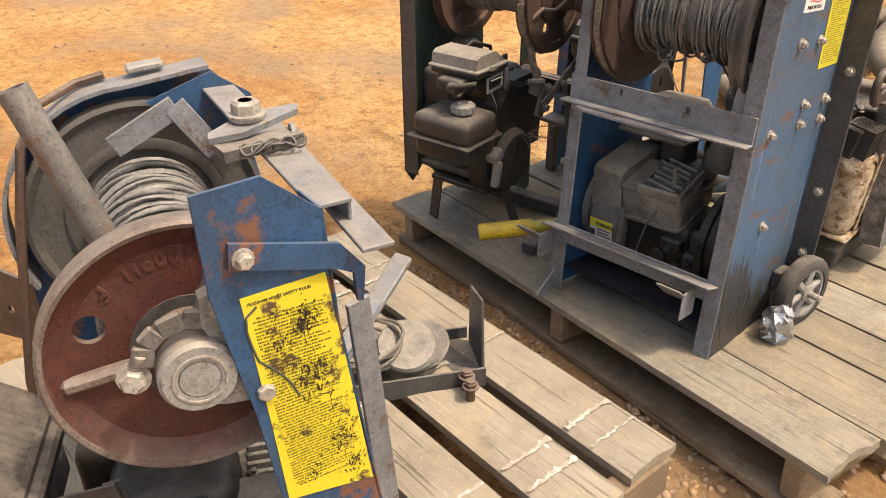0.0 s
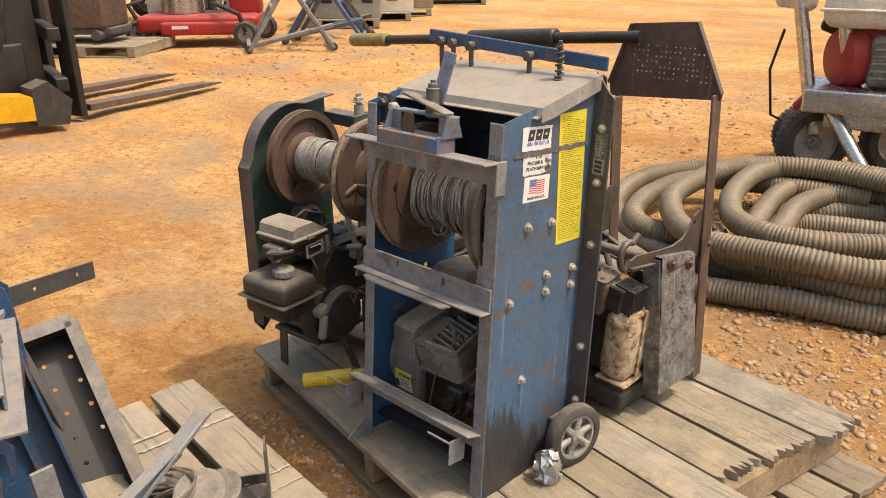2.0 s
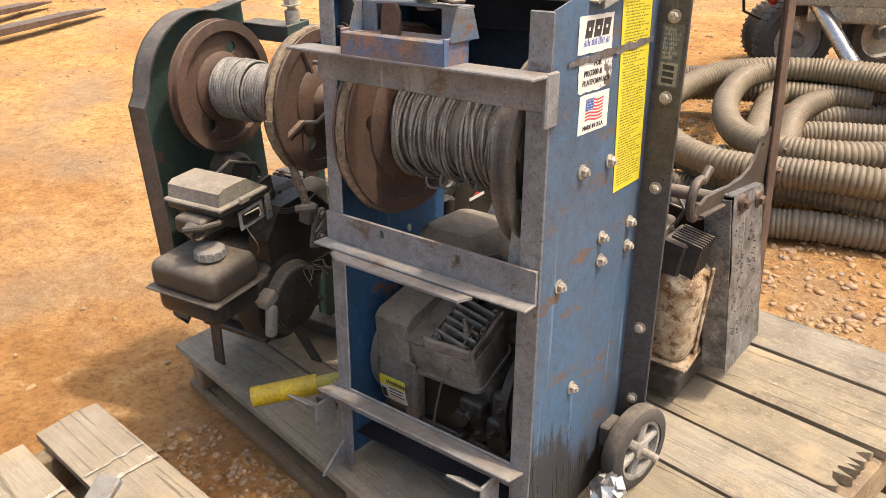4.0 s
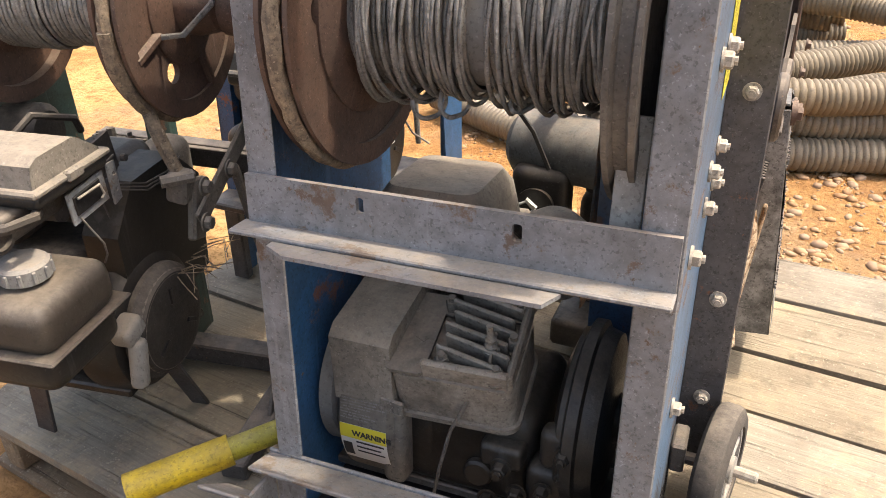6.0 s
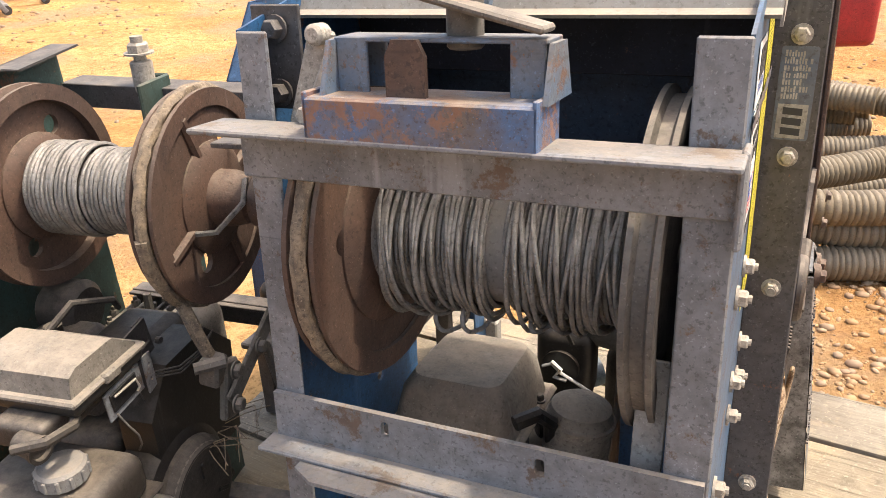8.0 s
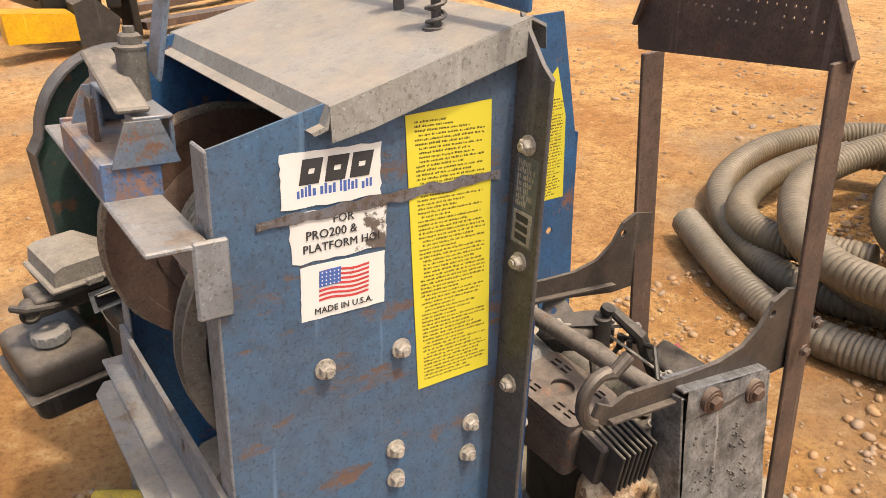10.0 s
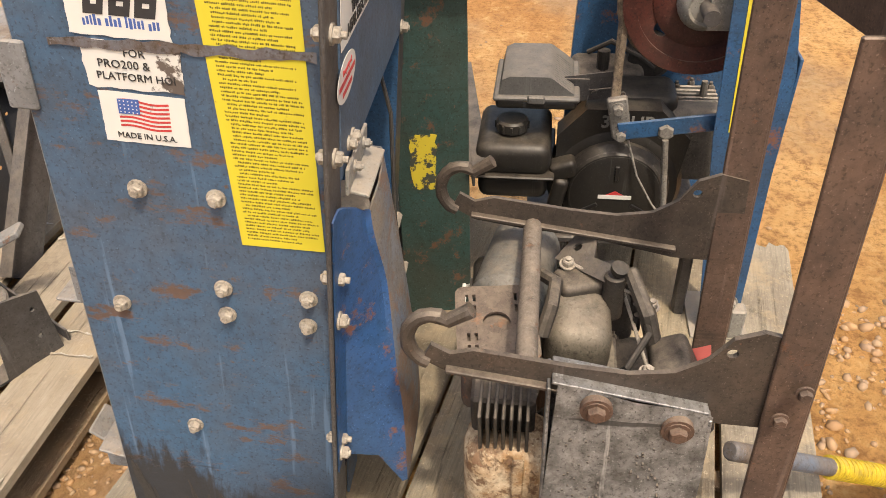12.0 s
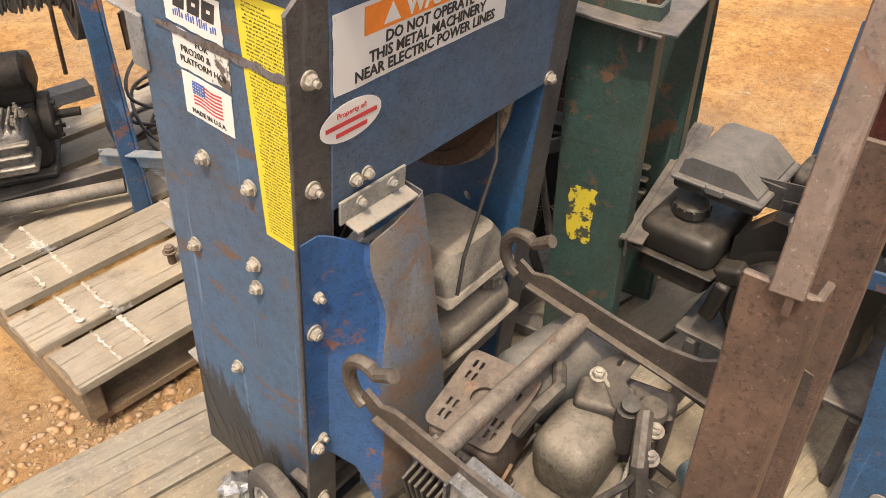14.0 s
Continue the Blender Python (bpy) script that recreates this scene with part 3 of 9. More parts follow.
def build_stones():
    rnd = random.Random(5)
    ico = bmesh.new()
    bmesh.ops.create_icosphere(ico, subdivisions=1, radius=1)
    iv, jf = [v.co.copy() for v in ico.verts], [tuple(v.index for v in f.verts) for f in ico.faces]
    ico.free()
    s = Shape()

    def stone(x, y, r):
        ax = [r * rnd.uniform(0.7, 1.35), r * rnd.uniform(0.6, 1.0), r * rnd.uniform(0.35, 0.65)]
        m = pose(x, y, ground_height(x, y) + ax[2] * 0.2, rnd.uniform(-15, 15), rnd.uniform(-15, 15), rnd.uniform(0, 360))
        s.add([(p.x * ax[0] * rnd.uniform(0.8, 1.15), p.y * ax[1] * rnd.uniform(0.8, 1.15), p.z * ax[2]) for p in iv], jf, m)

    for count, x0, x1, y0, y1, lo, hi in (
        (3200, -0.95, 0.75, -0.45, 0.0, 0.003, 0.014),
        (4200, 0.25, 1.5, -1.6, 1.3, 0.004, 0.018),
        (8500, -0.9, 1.7, 0.95, 2.9, 0.005, 0.019),
        (1500, -3.2, 2.6, 2.6, 5.2, 0.007, 0.024),
        (2600, -7.5, -1.0, -2.0, 7.0, 0.004, 0.016),
        (900, -11, -5, 2.0, 6.0, 0.012, 0.035),
        (500, 0.2, 3.0, -3, -0.8, 0.005, 0.02),
    ):
        for _ in range(count):
            x, y = rnd.uniform(x0, x1), rnd.uniform(y0, y1)
            thin = noise.noise((x * 1.7, y * 1.7, 2.0))
            if rnd.random() < 0.75 + 0.9 * thin:
                stone(x, y, lo + (hi - lo) * rnd.random() ** 2.2)
    solid("gravel", s, stone_material(), "loose rounded tan and brown pebbles on the sand", "gravel", kind="stuff", sharp=180)


build_stones()


# ---- pallets ----
def board_mesh(name, w, d, t, mat, seed, ragged=0.0):
    """One board, its ends worn: length along x."""
    rnd = random.Random(seed)
    n = 7 if ragged < 0.02 else 19
    s = Shape()
    v, f = [], []
    for side in (-1, 1):
        for k in range(n):
            y = -d / 2 + d * k / (n - 1)
            x = side * (w / 2 - ragged * rnd.random())
            edge = 0.003 if k in (0, n - 1) else 0.0
            for z in (-t / 2, t / 2 - edge + rnd.uniform(-0.001, 0.001)):
                v.append((x, y, z))
    m = n * 2
    for k in range(n - 1):
        a, b2 = 2 * k, 2 * k + 2
        f += [(a, b2, b2 + 1, a + 1), (m + a, m + a + 1, m + b2 + 1, m + b2),
              (a + 1, b2 + 1, m + b2 + 1, m + a + 1), (a, m + a, m + b2, b2)]
    f += [(0, 1, m + 1, m), (m - 2, 2 * m - 2, 2 * m - 1, m - 1)]
    s.v, s.f = v, [q[::-1] for q in f]
    return s.mesh(name, mat)


def pallet(label, m, length, rows, mats, runners, group, low_rows, ragged=0.012, cuts=(), low_over=()):
    """Deck boards along local x from -length to 0, rows of (y0, y1), on runners along y and a lower deck. cuts: boards broken short at their near end."""
    th = thing("pallet", label, "pallet", m, group)
    rnd = random.Random(len(rows) * 7)
    depth0, depth1 = min(r[0] for r in rows), max(r[1] for r in rows)
    cuts, low_over = dict(cuts), dict(low_over)
    for i, (y0, y1) in enumerate(rows):
        cut = cuts.get(i, 0.0)
        ob = new("deck_board", board_mesh("deck_board", length - cut, y1 - y0, 0.02, mats[i % len(mats)], i + len(rows), 0.034 if cut else ragged))
        ob.parent = th
        ob.matrix_basis = pose(-(length + cut) / 2 + rnd.uniform(-0.012, 0.012) * (not cut), (y0 + y1) / 2, -0.011 + rnd.uniform(-0.0015, 0.0015), rnd.uniform(-0.3, 0.3), 0, rnd.uniform(-0.35, 0.35))
    for x in runners:
        s = Shape().box((0, 0, 0), (0.042, depth1 - depth0 - 0.02, 0.085), bev=0.004)
        ob = part("runner", s, M_LOWW, th)
        ob.matrix_basis = pose(x, (depth0 + depth1) / 2, -0.066, 0, 0, 0)
    for i, y in enumerate(low_rows):
        over = low_over.get(i, -0.02)
        ob = new("lower_board", board_mesh("lower_board", length + over, 0.13 if over > 0 else 0.11, 0.018, M_DECKY if over > 0 else M_LOWW, 40 + i, 0.008))
        ob.parent = th
        ob.matrix_basis = pose(-length / 2 + over / 2, y, -0.12, 0, 0, rnd.uniform(-0.6, 0.6))
    return th


PALLET_B = DECK @ pose(0.33, -0.051, 0, 0, 0, -8.8)
pallet("weathered wooden pallet with grey and yellowed boards on sand", PALLET_B, 1.42,
       [(-0.104, 0.052), (0.058, 0.214), (0.222, 0.342), (0.352, 0.482), (0.49, 0.632), (0.642, 0.815), (0.826, 0.975)],
       [M_DECK, M_DECKY, M_DECKY, M_DECK, M_DECKY, M_DECKY, M_DECK], (-0.075, -0.7, -1.36), "pallets", (-0.045, 0.2, 0.46, 0.61, 0.76, 0.91), 0.012,
       cuts=((4, 0.065), (5, 0.04), (6, 0.012)), low_over=((3, 0.045), (4, 0.06), (5, 0.075)))
PALLET_A = pose(0.098, -0.262, 0.012, 0, 0, -2.4)
pallet_a = pallet("wooden pallet with gaps and spilled white paint on its boards", PALLET_A, 1.02,
       [(-0.125, 0), (-0.28, -0.155), (-0.43, -0.315), (-0.575, -0.46), (-0.73, -0.605), (-0.87, -0.76), (-1.02, -0.9)],
       [M_DECKW], (-0.03, -0.52, -0.98), "pallets", (-0.07, -0.35, -0.65, -0.95), 0.006)


# white paint marks across the boards of the second pallet
def paint_marks():
    rnd = random.Random(21)
    for x in (-0.10, -0.16, -0.44, -0.50, -0.78, -0.83):
        for y0, y1 in ((-0.125, 0), (-0.28, -0.155), (-0.43, -0.315), (-0.575, -0.46), (-0.73, -0.605)):
            n = 30
            w = rnd.uniform(0.003, 0.010)
            lo, hi = y0 + 0.004, y1 - 0.004
            wob = [x + 0.004 * noise.noise((x * 9, y0 * 7, k * 0.25)) for k in range(n + 1)]
            wid = [w * (0.25 + 1.3 * abs(noise.noise((x * 5, y0 * 11, k * 0.55)))) * (1.7 if k > n - 5 else 1.0) for k in range(n + 1)]
            left = [(wob[k] - wid[k], lo + (hi - lo) * k / n) for k in range(n + 1)]
            right = [(wob[k] + wid[k] * 0.7, lo + (hi - lo) * k / n) for k in range(n, -1, -1)]
            part("paint_mark", Shape().prism(left + right, 0.0008, pose(0, 0, 0.0018)), M_MARK, pallet_a)


M_MARK = sticker("thin_white_paint", (0.54, 0.51, 0.46), 0.53, (0.37, 0.31, 0.235), 0.10, 60)
paint_marks()


# ---- parts shared by the hoists ----
def wire_drum(parent, x0, x1, cy, cz, r_core, r_rope, r_flange, flange_mats, rope_pairs, seed, hole_angle=150, core_mat=None, brake=True, spokes=False, groove=0.018):
    """A winding drum across local x: two flanges (x0 carries the brake groove), a core and laid wire rope."""
    rnd = random.Random(seed)
    core = Shape().cyl((x0, cy, cz), (x1, cy, cz), r_core, seg=28)
    part("drum_core", core, core_mat or M_GREYP, parent)
    for k, x in enumerate((x0, x1)):
        holes = [ring((0.095 * math.cos(radians(hole_angle + a)) * r_flange / 0.15, 0.095 * math.sin(radians(hole_angle + a)) * r_flange / 0.15), 0.0135, 14) for a in (0, 180)]
        web_r = r_flange - 0.012
        s = Shape().prism(ring((0, 0), web_r, 48), 0.007, facing((x - 0.0035, cy, cz), (0, 1, 0), (0, 0, 1)), holes)
        fl = part("drum_flange", s, flange_mats[k], parent)
        g = groove if k == 0 and brake else 0.010
        sgn = -1 if k == 0 else 1
        prof = [(-0.008, web_r - 0.006), (-0.008, r_flange + 0.004), (-0.003, r_flange + 0.004), (0.0, r_flange - 0.004), (g, r_flange - 0.004), (g + 0.003, r_flange + 0.003), (g + 0.008, r_flange + 0.003), (g + 0.008, web_r - 0.006)]
        part("flange_rim", Shape().lathe([(h * sgn, r) for h, r in prof], (x, cy, cz), (1, 0, 0), 56, close=True), flange_mats[k], fl)
        s = Shape().lathe([(-0.014, r_core * 1.3), (-0.006, r_core * 1.6), (0.006, r_core * 1.6), (0.014, r_core * 1.3)], (x, cy, cz), (1, 0, 0), 28)
        if spokes and k == 0:
            for a in (20, 110, 200, 290):
                d = Vector((0, math.cos(radians(a)), math.sin(radians(a))))
                c = Vector((x, cy, cz))
                part("rib", Shape().beam(c + d * r_core + Vector((0.006, 0, 0)), c + d * (r_flange - 0.01) + Vector((0.004, 0, 0)), 0.014, 0.010, (1, 0, 0), 0.004), flange_mats[k], fl)
        part("flange_hub", s, flange_mats[k], fl)
        if k == 0 and brake:
            pts = [(x + sgn * groove * 0.5 + rnd.uniform(-0.0015, 0.0015), cy + (r_flange + 0.002) * math.cos(a), cz + (r_flange + 0.002) * math.sin(a)) for a in [2 * math.pi * i / 70 for i in range(70)]]
            part("brake_rope", Shape().tube(pts, 0.0085, 10, 5, 0.9, 0.25, True), M_HEMP, parent, "frayed tan brake rope in the groove")
    for r0, r1, a, b in rope_pairs:
        d = 0.0052
        wraps = int((b - a) / (d * 1.02))
        for layer, jit in ((0, 0.2), (1, 1.0)):
            pts = []
            ph = [rnd.uniform(0, 6.28) for _ in range(wraps + 2)]
            amp = [rnd.uniform(-1, 1) * jit for _ in range(wraps + 2)]
            lift = [rnd.uniform(-0.6, 1.6) * jit for _ in range(wraps + 2)]
            per = 36
            count = wraps if layer == 0 else int(wraps * 0.86)
            for i in range(count * per):
                w, ang = i / per, 2 * math.pi * i / per
                k = int(w)
                u = w - k
                mix = lambda q: q[k] * (1 - u) + q[k + 1] * u  # noqa: E731
                x = a + (b - a) * w / count + mix(amp) * 0.017 * math.sin(ang + ph[k] * 0.5) * (1 if layer else 0.3)
                rad = r0 + (r1 - r0) * (0.55 * layer) + 0.0022 * mix(lift) + (0.005 * layer)
                sag = max(0.0, -math.sin(ang)) * 0.006 * max(0, mix(lift)) * layer
                pts.append((x, cy + (rad + sag) * math.cos(ang), cz + (rad + sag) * math.sin(ang)))
            part("wire_rope", Shape().tube(pts, d / 2, 9, 6, 1.05, 0.22), M_ROPE, parent, "grey twisted steel wire rope")


def wheel(parent, c, r, w, mats=None, spokes=6, axle=0.03):
    """A small cart wheel on an axle along local x."""
    tyre_mat, rim_mat = mats or (M_RUBBER, M_RIM)
    wh = Shape()
    prof = [(-w / 2, r * 0.70), (-w / 2, r * 0.86), (-w * 0.36, r * 0.97), (-w * 0.2, r), (w * 0.2, r), (w * 0.36, r * 0.97), (w / 2, r * 0.86), (w / 2, r * 0.70)]
    wh.lathe(prof, c, (1, 0, 0), 36, close=True)
    tyre = part("wheel", wh, tyre_mat, parent, "worn black rubber tyre on a spoked grey rim")
    rim = Shape()
    rim.lathe([(-w * 0.42, r * 0.62), (-w * 0.42, r * 0.71), (w * 0.42, r * 0.71), (w * 0.42, r * 0.62)], c, (1, 0, 0), 32, close=True)
    rim.lathe([(-w * 0.55, r * 0.2), (w * 0.5, r * 0.22), (w * 0.55, r * 0.16)], c, (1, 0, 0), 18)
    for k in range(spokes):
        a = 2 * math.pi * (k + 0.3) / spokes
        d = Vector((0, math.cos(a), math.sin(a)))
        rim.beam(Vector(c) + d * r * 0.15 + Vector((w * 0.18, 0, 0)), Vector(c) + d * r * 0.68 + Vector((w * 0.18, 0, 0)), r * 0.2, w * 0.4, (1, 0, 0), 0.004)
    rim.lathe([(-0.002, r * 0.66), (0.0, r * 0.66)], (c[0] - w * 0.1, c[1], c[2]), (1, 0, 0), 32)
    part("rim", rim, rim_mat, tyre)
    part("axle_end", Shape().cyl(c, (c[0] + w * 0.5 + axle, c[1], c[2]), r * 0.09, seg=10, bev=0.002), M_ZINC, tyre)
    return tyre


def engine(parent, m, dusty=False, mark=False, tank_mat=None, cleaner_mat=None, case_mat=None, shaft=True, head=(0, 0, 0), tank=(0, 0, 0), cleaner=(0, 0, 0), small=1.0, RZ=0.098, tank_small=1.0, spin=1.0, swing=0.0, cowl=-0.11, controls=False):
    """A small horizontal-shaft engine: starter towards local -y, tank and air cleaner at -x, cylinder head at +x. Base at z = 0."""
    case_mat = case_mat or M_CASE
    tank_mat = tank_mat or M_BLACK
    cleaner_mat = cleaner_mat or M_GREYP

    def at(s, move=(0, 0, 0), k=1.0, c=(0, 0, 0)):
        s.v = [tuple(m @ (Vector(c) + (Vector(p) - Vector(c)) * k + Vector(move))) for p in s.v]
        return s
    s = Shape().box((0, 0.02, 0.085), (0.15, 0.17, 0.15), bev=0.02)
    s.box((0, 0.01, 0.008), (0.2, 0.2, 0.016), bev=0.004)
    s.cyl((0, 0.1, 0.12), (0, 0.135, 0.12), 0.06, seg=22, bev=0.006)
    if shaft:
        s.cyl((0, 0.13, 0.12), (0, 0.19, 0.12), 0.011, seg=12)
    for a in range(6):
        an = radians(60 * a)
        s.cyl((0.05 * math.cos(an), 0.13, 0.12 + 0.05 * math.sin(an)), (0.05 * math.cos(an), 0.143, 0.12 + 0.05 * math.sin(an)), 0.006, seg=6)
    body = part("crankcase", at(s), case_mat, parent)
    # blower housing with the starter
    s = Shape()
    s.lathe([(0, 0.125 * spin), (0.035, 0.125 * spin), (0.05, 0.115 * spin), (0.056, 0.1 * spin)], (swing, -0.075, RZ), (0, -1, 0), 36)
    s.prism([(cowl, RZ), (cowl, 0.2), (cowl + 0.05, 0.255), (0.07, 0.255), (0.125, 0.2), (0.11, RZ)], 0.05, facing((0, -0.075, 0), (1, 0, 0), (0, 0, 1)))
    s.box((0.03, -0.03, 0.225), (0.15, 0.1, 0.075), bev=0.018)
    hous = part("blower_housing", at(s), M_BLACK if not dusty else M_SHROUD, parent)
    s = Shape()
    s.lathe([(0, 0.1), (0.012, 0.099), (0.03, 0.085), (0.034, 0.07), (0.034, 0.001)], (0, -0.128, RZ), (0, -1, 0), 36)
    rec = part("starter_cover", at(s, (swing, 0, 0), spin, (0, -0.13, RZ)), M_CASE if controls else M_BLACK, parent, "round black recoil starter cover")
    s = Shape().lathe([(0.0, 0.096), (0.004, 0.098), (0.02, 0.089), (0.026, 0.082)], (0, -0.133, RZ), (0, -1, 0), 48)
    part("screen_ring", at(s, (swing, 0, 0), spin, (0, -0.13, RZ)), M_SHROUD if controls else M_MESH, rec, "fine dark screen ring")
    for a in (90, 210, 330):
        c, n = math.cos(radians(a)), math.sin(radians(a))
        part("cover_slot", at(Shape().box((0.05 * c, -0.163, RZ + 0.05 * n), (0.03, 0.004, 0.008), (0, -a, 0), 0.001), (swing, 0, 0), spin, (0, -0.13, RZ)), M_VOID, rec)
    s = Shape().box((-0.105, -0.155, RZ - 0.01), (0.028, 0.026, 0.085), (0, 12, 0), 0.008)
    s.box((-0.095, -0.14, RZ + 0.045), (0.05, 0.04, 0.035), (0, -20, 0), 0.008)
    part("pull_handle", at(s, (swing, 0, 0), spin, (0, -0.13, RZ)), M_GREYP if not mark else M_BLACK, rec)
    # cylinder head on the other side: cooling fins, head bolts, plug
    s = Shape().box((0.13, 0.03, 0.135), (0.13, 0.115, 0.11), bev=0.016)
    s.box((0.155, 0.03, 0.09), (0.1, 0.13, 0.02), bev=0.006)
    top = part("cylinder_head", at(s, head), M_ALU, parent, "finned grey aluminium cylinder head thick with dust")
    for k in range(7):
        part("fin", at(Shape().box((0.152, -0.018 + k * 0.016, 0.195), (0.085, 0.006, 0.03), (0, 0, 0), 0.002), head), M_ALU, top)
    for k in range(3):
        part("fin", at(Shape().box((0.2, 0.03, 0.1 + k * 0.028), (0.022, 0.125, 0.008), bev=0.003), head), M_ALU, top)
    s = Shape()
    for x, y in ((0.12, -0.01), (0.18, -0.01), (0.12, 0.075), (0.185, 0.075), (0.15, 0.09), (0.2, 0.03)):
        part("head_bolt", at(Shape().bolt((x, y, 0.2), (0, 0, 1), 0.007, 0.012, 0.02), head), M_SHROUD, parent)
    s.cyl((0.165, 0.035, 0.2), (0.165, 0.035, 0.24), 0.008, 0.006, 8)
    part("spark_plug", at(s, head), M_SHROUD, parent)
    s = Shape().box((0.12, -0.055, 0.16), (0.14, 0.06, 0.15), bev=0.016)
    part("cylinder_shroud", at(s, head), M_SHROUD, parent)
    # tank with a seam flange and a filler cap
    s = Shape().box((-0.2, -0.085, 0.194), (0.145, 0.188, 0.068), bev=0.018)
    fuel = part("fuel_tank", at(s, tank, tank_small, (-0.2, -0.085, 0.23)), tank_mat, parent, "dusty black fuel tank with a seam round it")
    part("tank_bottom", at(Shape().box((-0.2, -0.085, 0.134), (0.138, 0.176, 0.06), bev=0.016), tank, tank_small, (-0.2, -0.085, 0.23)), M_BLACK, fuel)
    part("tank_seam", at(Shape().box((-0.2, -0.085, 0.163), (0.162, 0.205, 0.006), bev=0.0025), tank, tank_small, (-0.2, -0.085, 0.23)), tank_mat, fuel)
    s = Shape().lathe([(0, 0.02), (0.008, 0.022), (0.008, 0.031), (0.026, 0.031), (0.03, 0.027), (0.03, 0.001)], (-0.205, -0.115, 0.226), (0, 0, 1), 24)
    part("fuel_cap", at(s, tank, tank_small, (-0.2, -0.085, 0.23)), tank_mat if dusty else M_GREYP if not mark else M_BLACK, fuel)
    for k in range(12):
        a = radians(30 * k)
        part("cap_ridge", at(Shape().box((-0.205 + 0.031 * math.cos(a), -0.115 + 0.031 * math.sin(a), 0.243), (0.005, 0.005, 0.016), (0, 0, 30 * k), 0.001), tank, tank_small, (-0.2, -0.085, 0.23)), tank_mat if dusty else M_GREYP if not mark else M_BLACK, fuel)
    # carburettor, control plate and linkages
    s = Shape().box((-0.12, -0.02, 0.27), (0.06, 0.07, 0.05), bev=0.008)
    s.cyl((-0.12, -0.055, 0.265), (-0.12, -0.1, 0.265), 0.018, seg=14)
    s.box((-0.06, -0.098, 0.285), (0.1, 0.003, 0.05), (0, -8, 0), 0)
    s.box((-0.015, -0.09, 0.285), (0.02, 0.003, 0.055), (0, -8, 0), 0)
    s.tube([(-0.1, -0.1, 0.3), (-0.06, -0.11, 0.305), (-0.06, -0.11, 0.285), (-0.02, -0.104, 0.287)], 0.0016, 6)
    s.tube([(-0.06, -0.1, 0.27), (-0.065, -0.11, 0.24), (-0.05, -0.105, 0.2)], 0.0014, 6)
    for x in (-0.05, 0.0):
        s.cyl((x, -0.1, 0.275), (x, -0.106, 0.275), 0.005, seg=8)
    part("carburettor", at(s), M_DARKST, parent)
    # air cleaner: ribbed lid over a base tray
    s = Shape().box((-0.175, -0.07, 0.315), (0.185, 0.2, 0.025), bev=0.008)
    part("air_cleaner_base", at(s, cleaner, small, (-0.175, -0.07, 0.34)), M_BLACK if not dusty else M_SHROUD, parent)
    s = Shape().prism([(-0.088, 0), (0.088, 0), (0.083, 0.016), (0.034, 0.052), (0.026, 0.055), (-0.06, 0.055), (-0.078, 0.046)], 0.19, facing((-0.175, 0.028, 0.325), (1, 0, 0), (0, 0, 1)))
    s.box((-0.175, -0.07, 0.33), (0.196, 0.21, 0.012), bev=0.004)
    lid = part("air_cleaner_lid", at(s, cleaner, small, (-0.175, -0.07, 0.34)), cleaner_mat, parent, "faded grey ribbed air cleaner lid under dust")
    for k in range(0 if dusty else 13):
        part("lid_rib", at(Shape().box((-0.118, -0.15 + k * 0.0115, 0.3588), (0.046, 0.005, 0.004), (0, 36, 0), 0.001), cleaner, small, (-0.175, -0.07, 0.34)), cleaner_mat, lid)
    for sy in (-0.172, 0.034):
        part("lid_clip", at(Shape().box((-0.175, sy, 0.33), (0.04, 0.014, 0.02), bev=0.004), cleaner, small, (-0.175, -0.07, 0.34)), cleaner_mat, lid)
    if controls:
        # choke horn, bowl and the bare control plate under the cleaner
        s = Shape().lathe([(0, 0.013), (0.022, 0.014), (0.027, 0.016), (0.031, 0.016), (0.031, 0.012), (0.026, 0.011), (0.024, 0.001)], (-0.225, -0.085, 0.286), (-0.15, -1, -0.1), 22)
        part("choke_horn", at(s), M_CASE, parent)
        s = Shape().box((-0.17, -0.075, 0.283), (0.10, 0.07, 0.034), bev=0.007)
        s.cyl((-0.150, -0.08, 0.258), (-0.150, -0.08, 0.275), 0.016, seg=18, bev=0.004)
        s.tube([(-0.25, -0.10, 0.297), (-0.235, -0.13, 0.300), (-0.20, -0.135, 0.296), (-0.18, -0.12, 0.290)], 0.006, 8)
        part("carburettor_bowl", at(s), M_CASE, parent)
        plate = part("control_plate", at(Shape().box((-0.112, -0.130, 0.276), (0.066, 0.003, 0.038), (0, -3, 0), 0.0006)), M_GREY, parent, "bare grey control plate")
        part("control_slot", at(Shape().box((-0.114, -0.1325, 0.278), (0.048, 0.003, 0.024), (0, -3, 0), 0.001)), M_VOID, plate)
        part("control_tab", at(Shape().prism([(-0.008, -0.026), (0.009, -0.024), (0.009, 0.024), (-0.008, 0.026)], 0.0025, facing((-0.070, -0.134, 0.277), (1, 0.1, 0), (0, 0, 1)), [ring((0.002, 0.010), 0.003, 8), ring((0.002, -0.010), 0.003, 8)])), M_GREY, plate)
        part("control_wire", at(Shape().tube([(-0.135, -0.136, 0.286), (-0.10, -0.140, 0.288), (-0.096, -0.140, 0.275), (-0.099, -0.138, 0.270)], 0.0016, 6)), M_ZINC, plate)
        part("control_wire", at(Shape().tube([(-0.135, -0.134, 0.262), (-0.132, -0.142, 0.245), (-0.124, -0.146, 0.225), (-0.116, -0.140, 0.205), (-0.112, -0.13, 0.19)], 0.0013, 6)), M_SHROUD, plate)
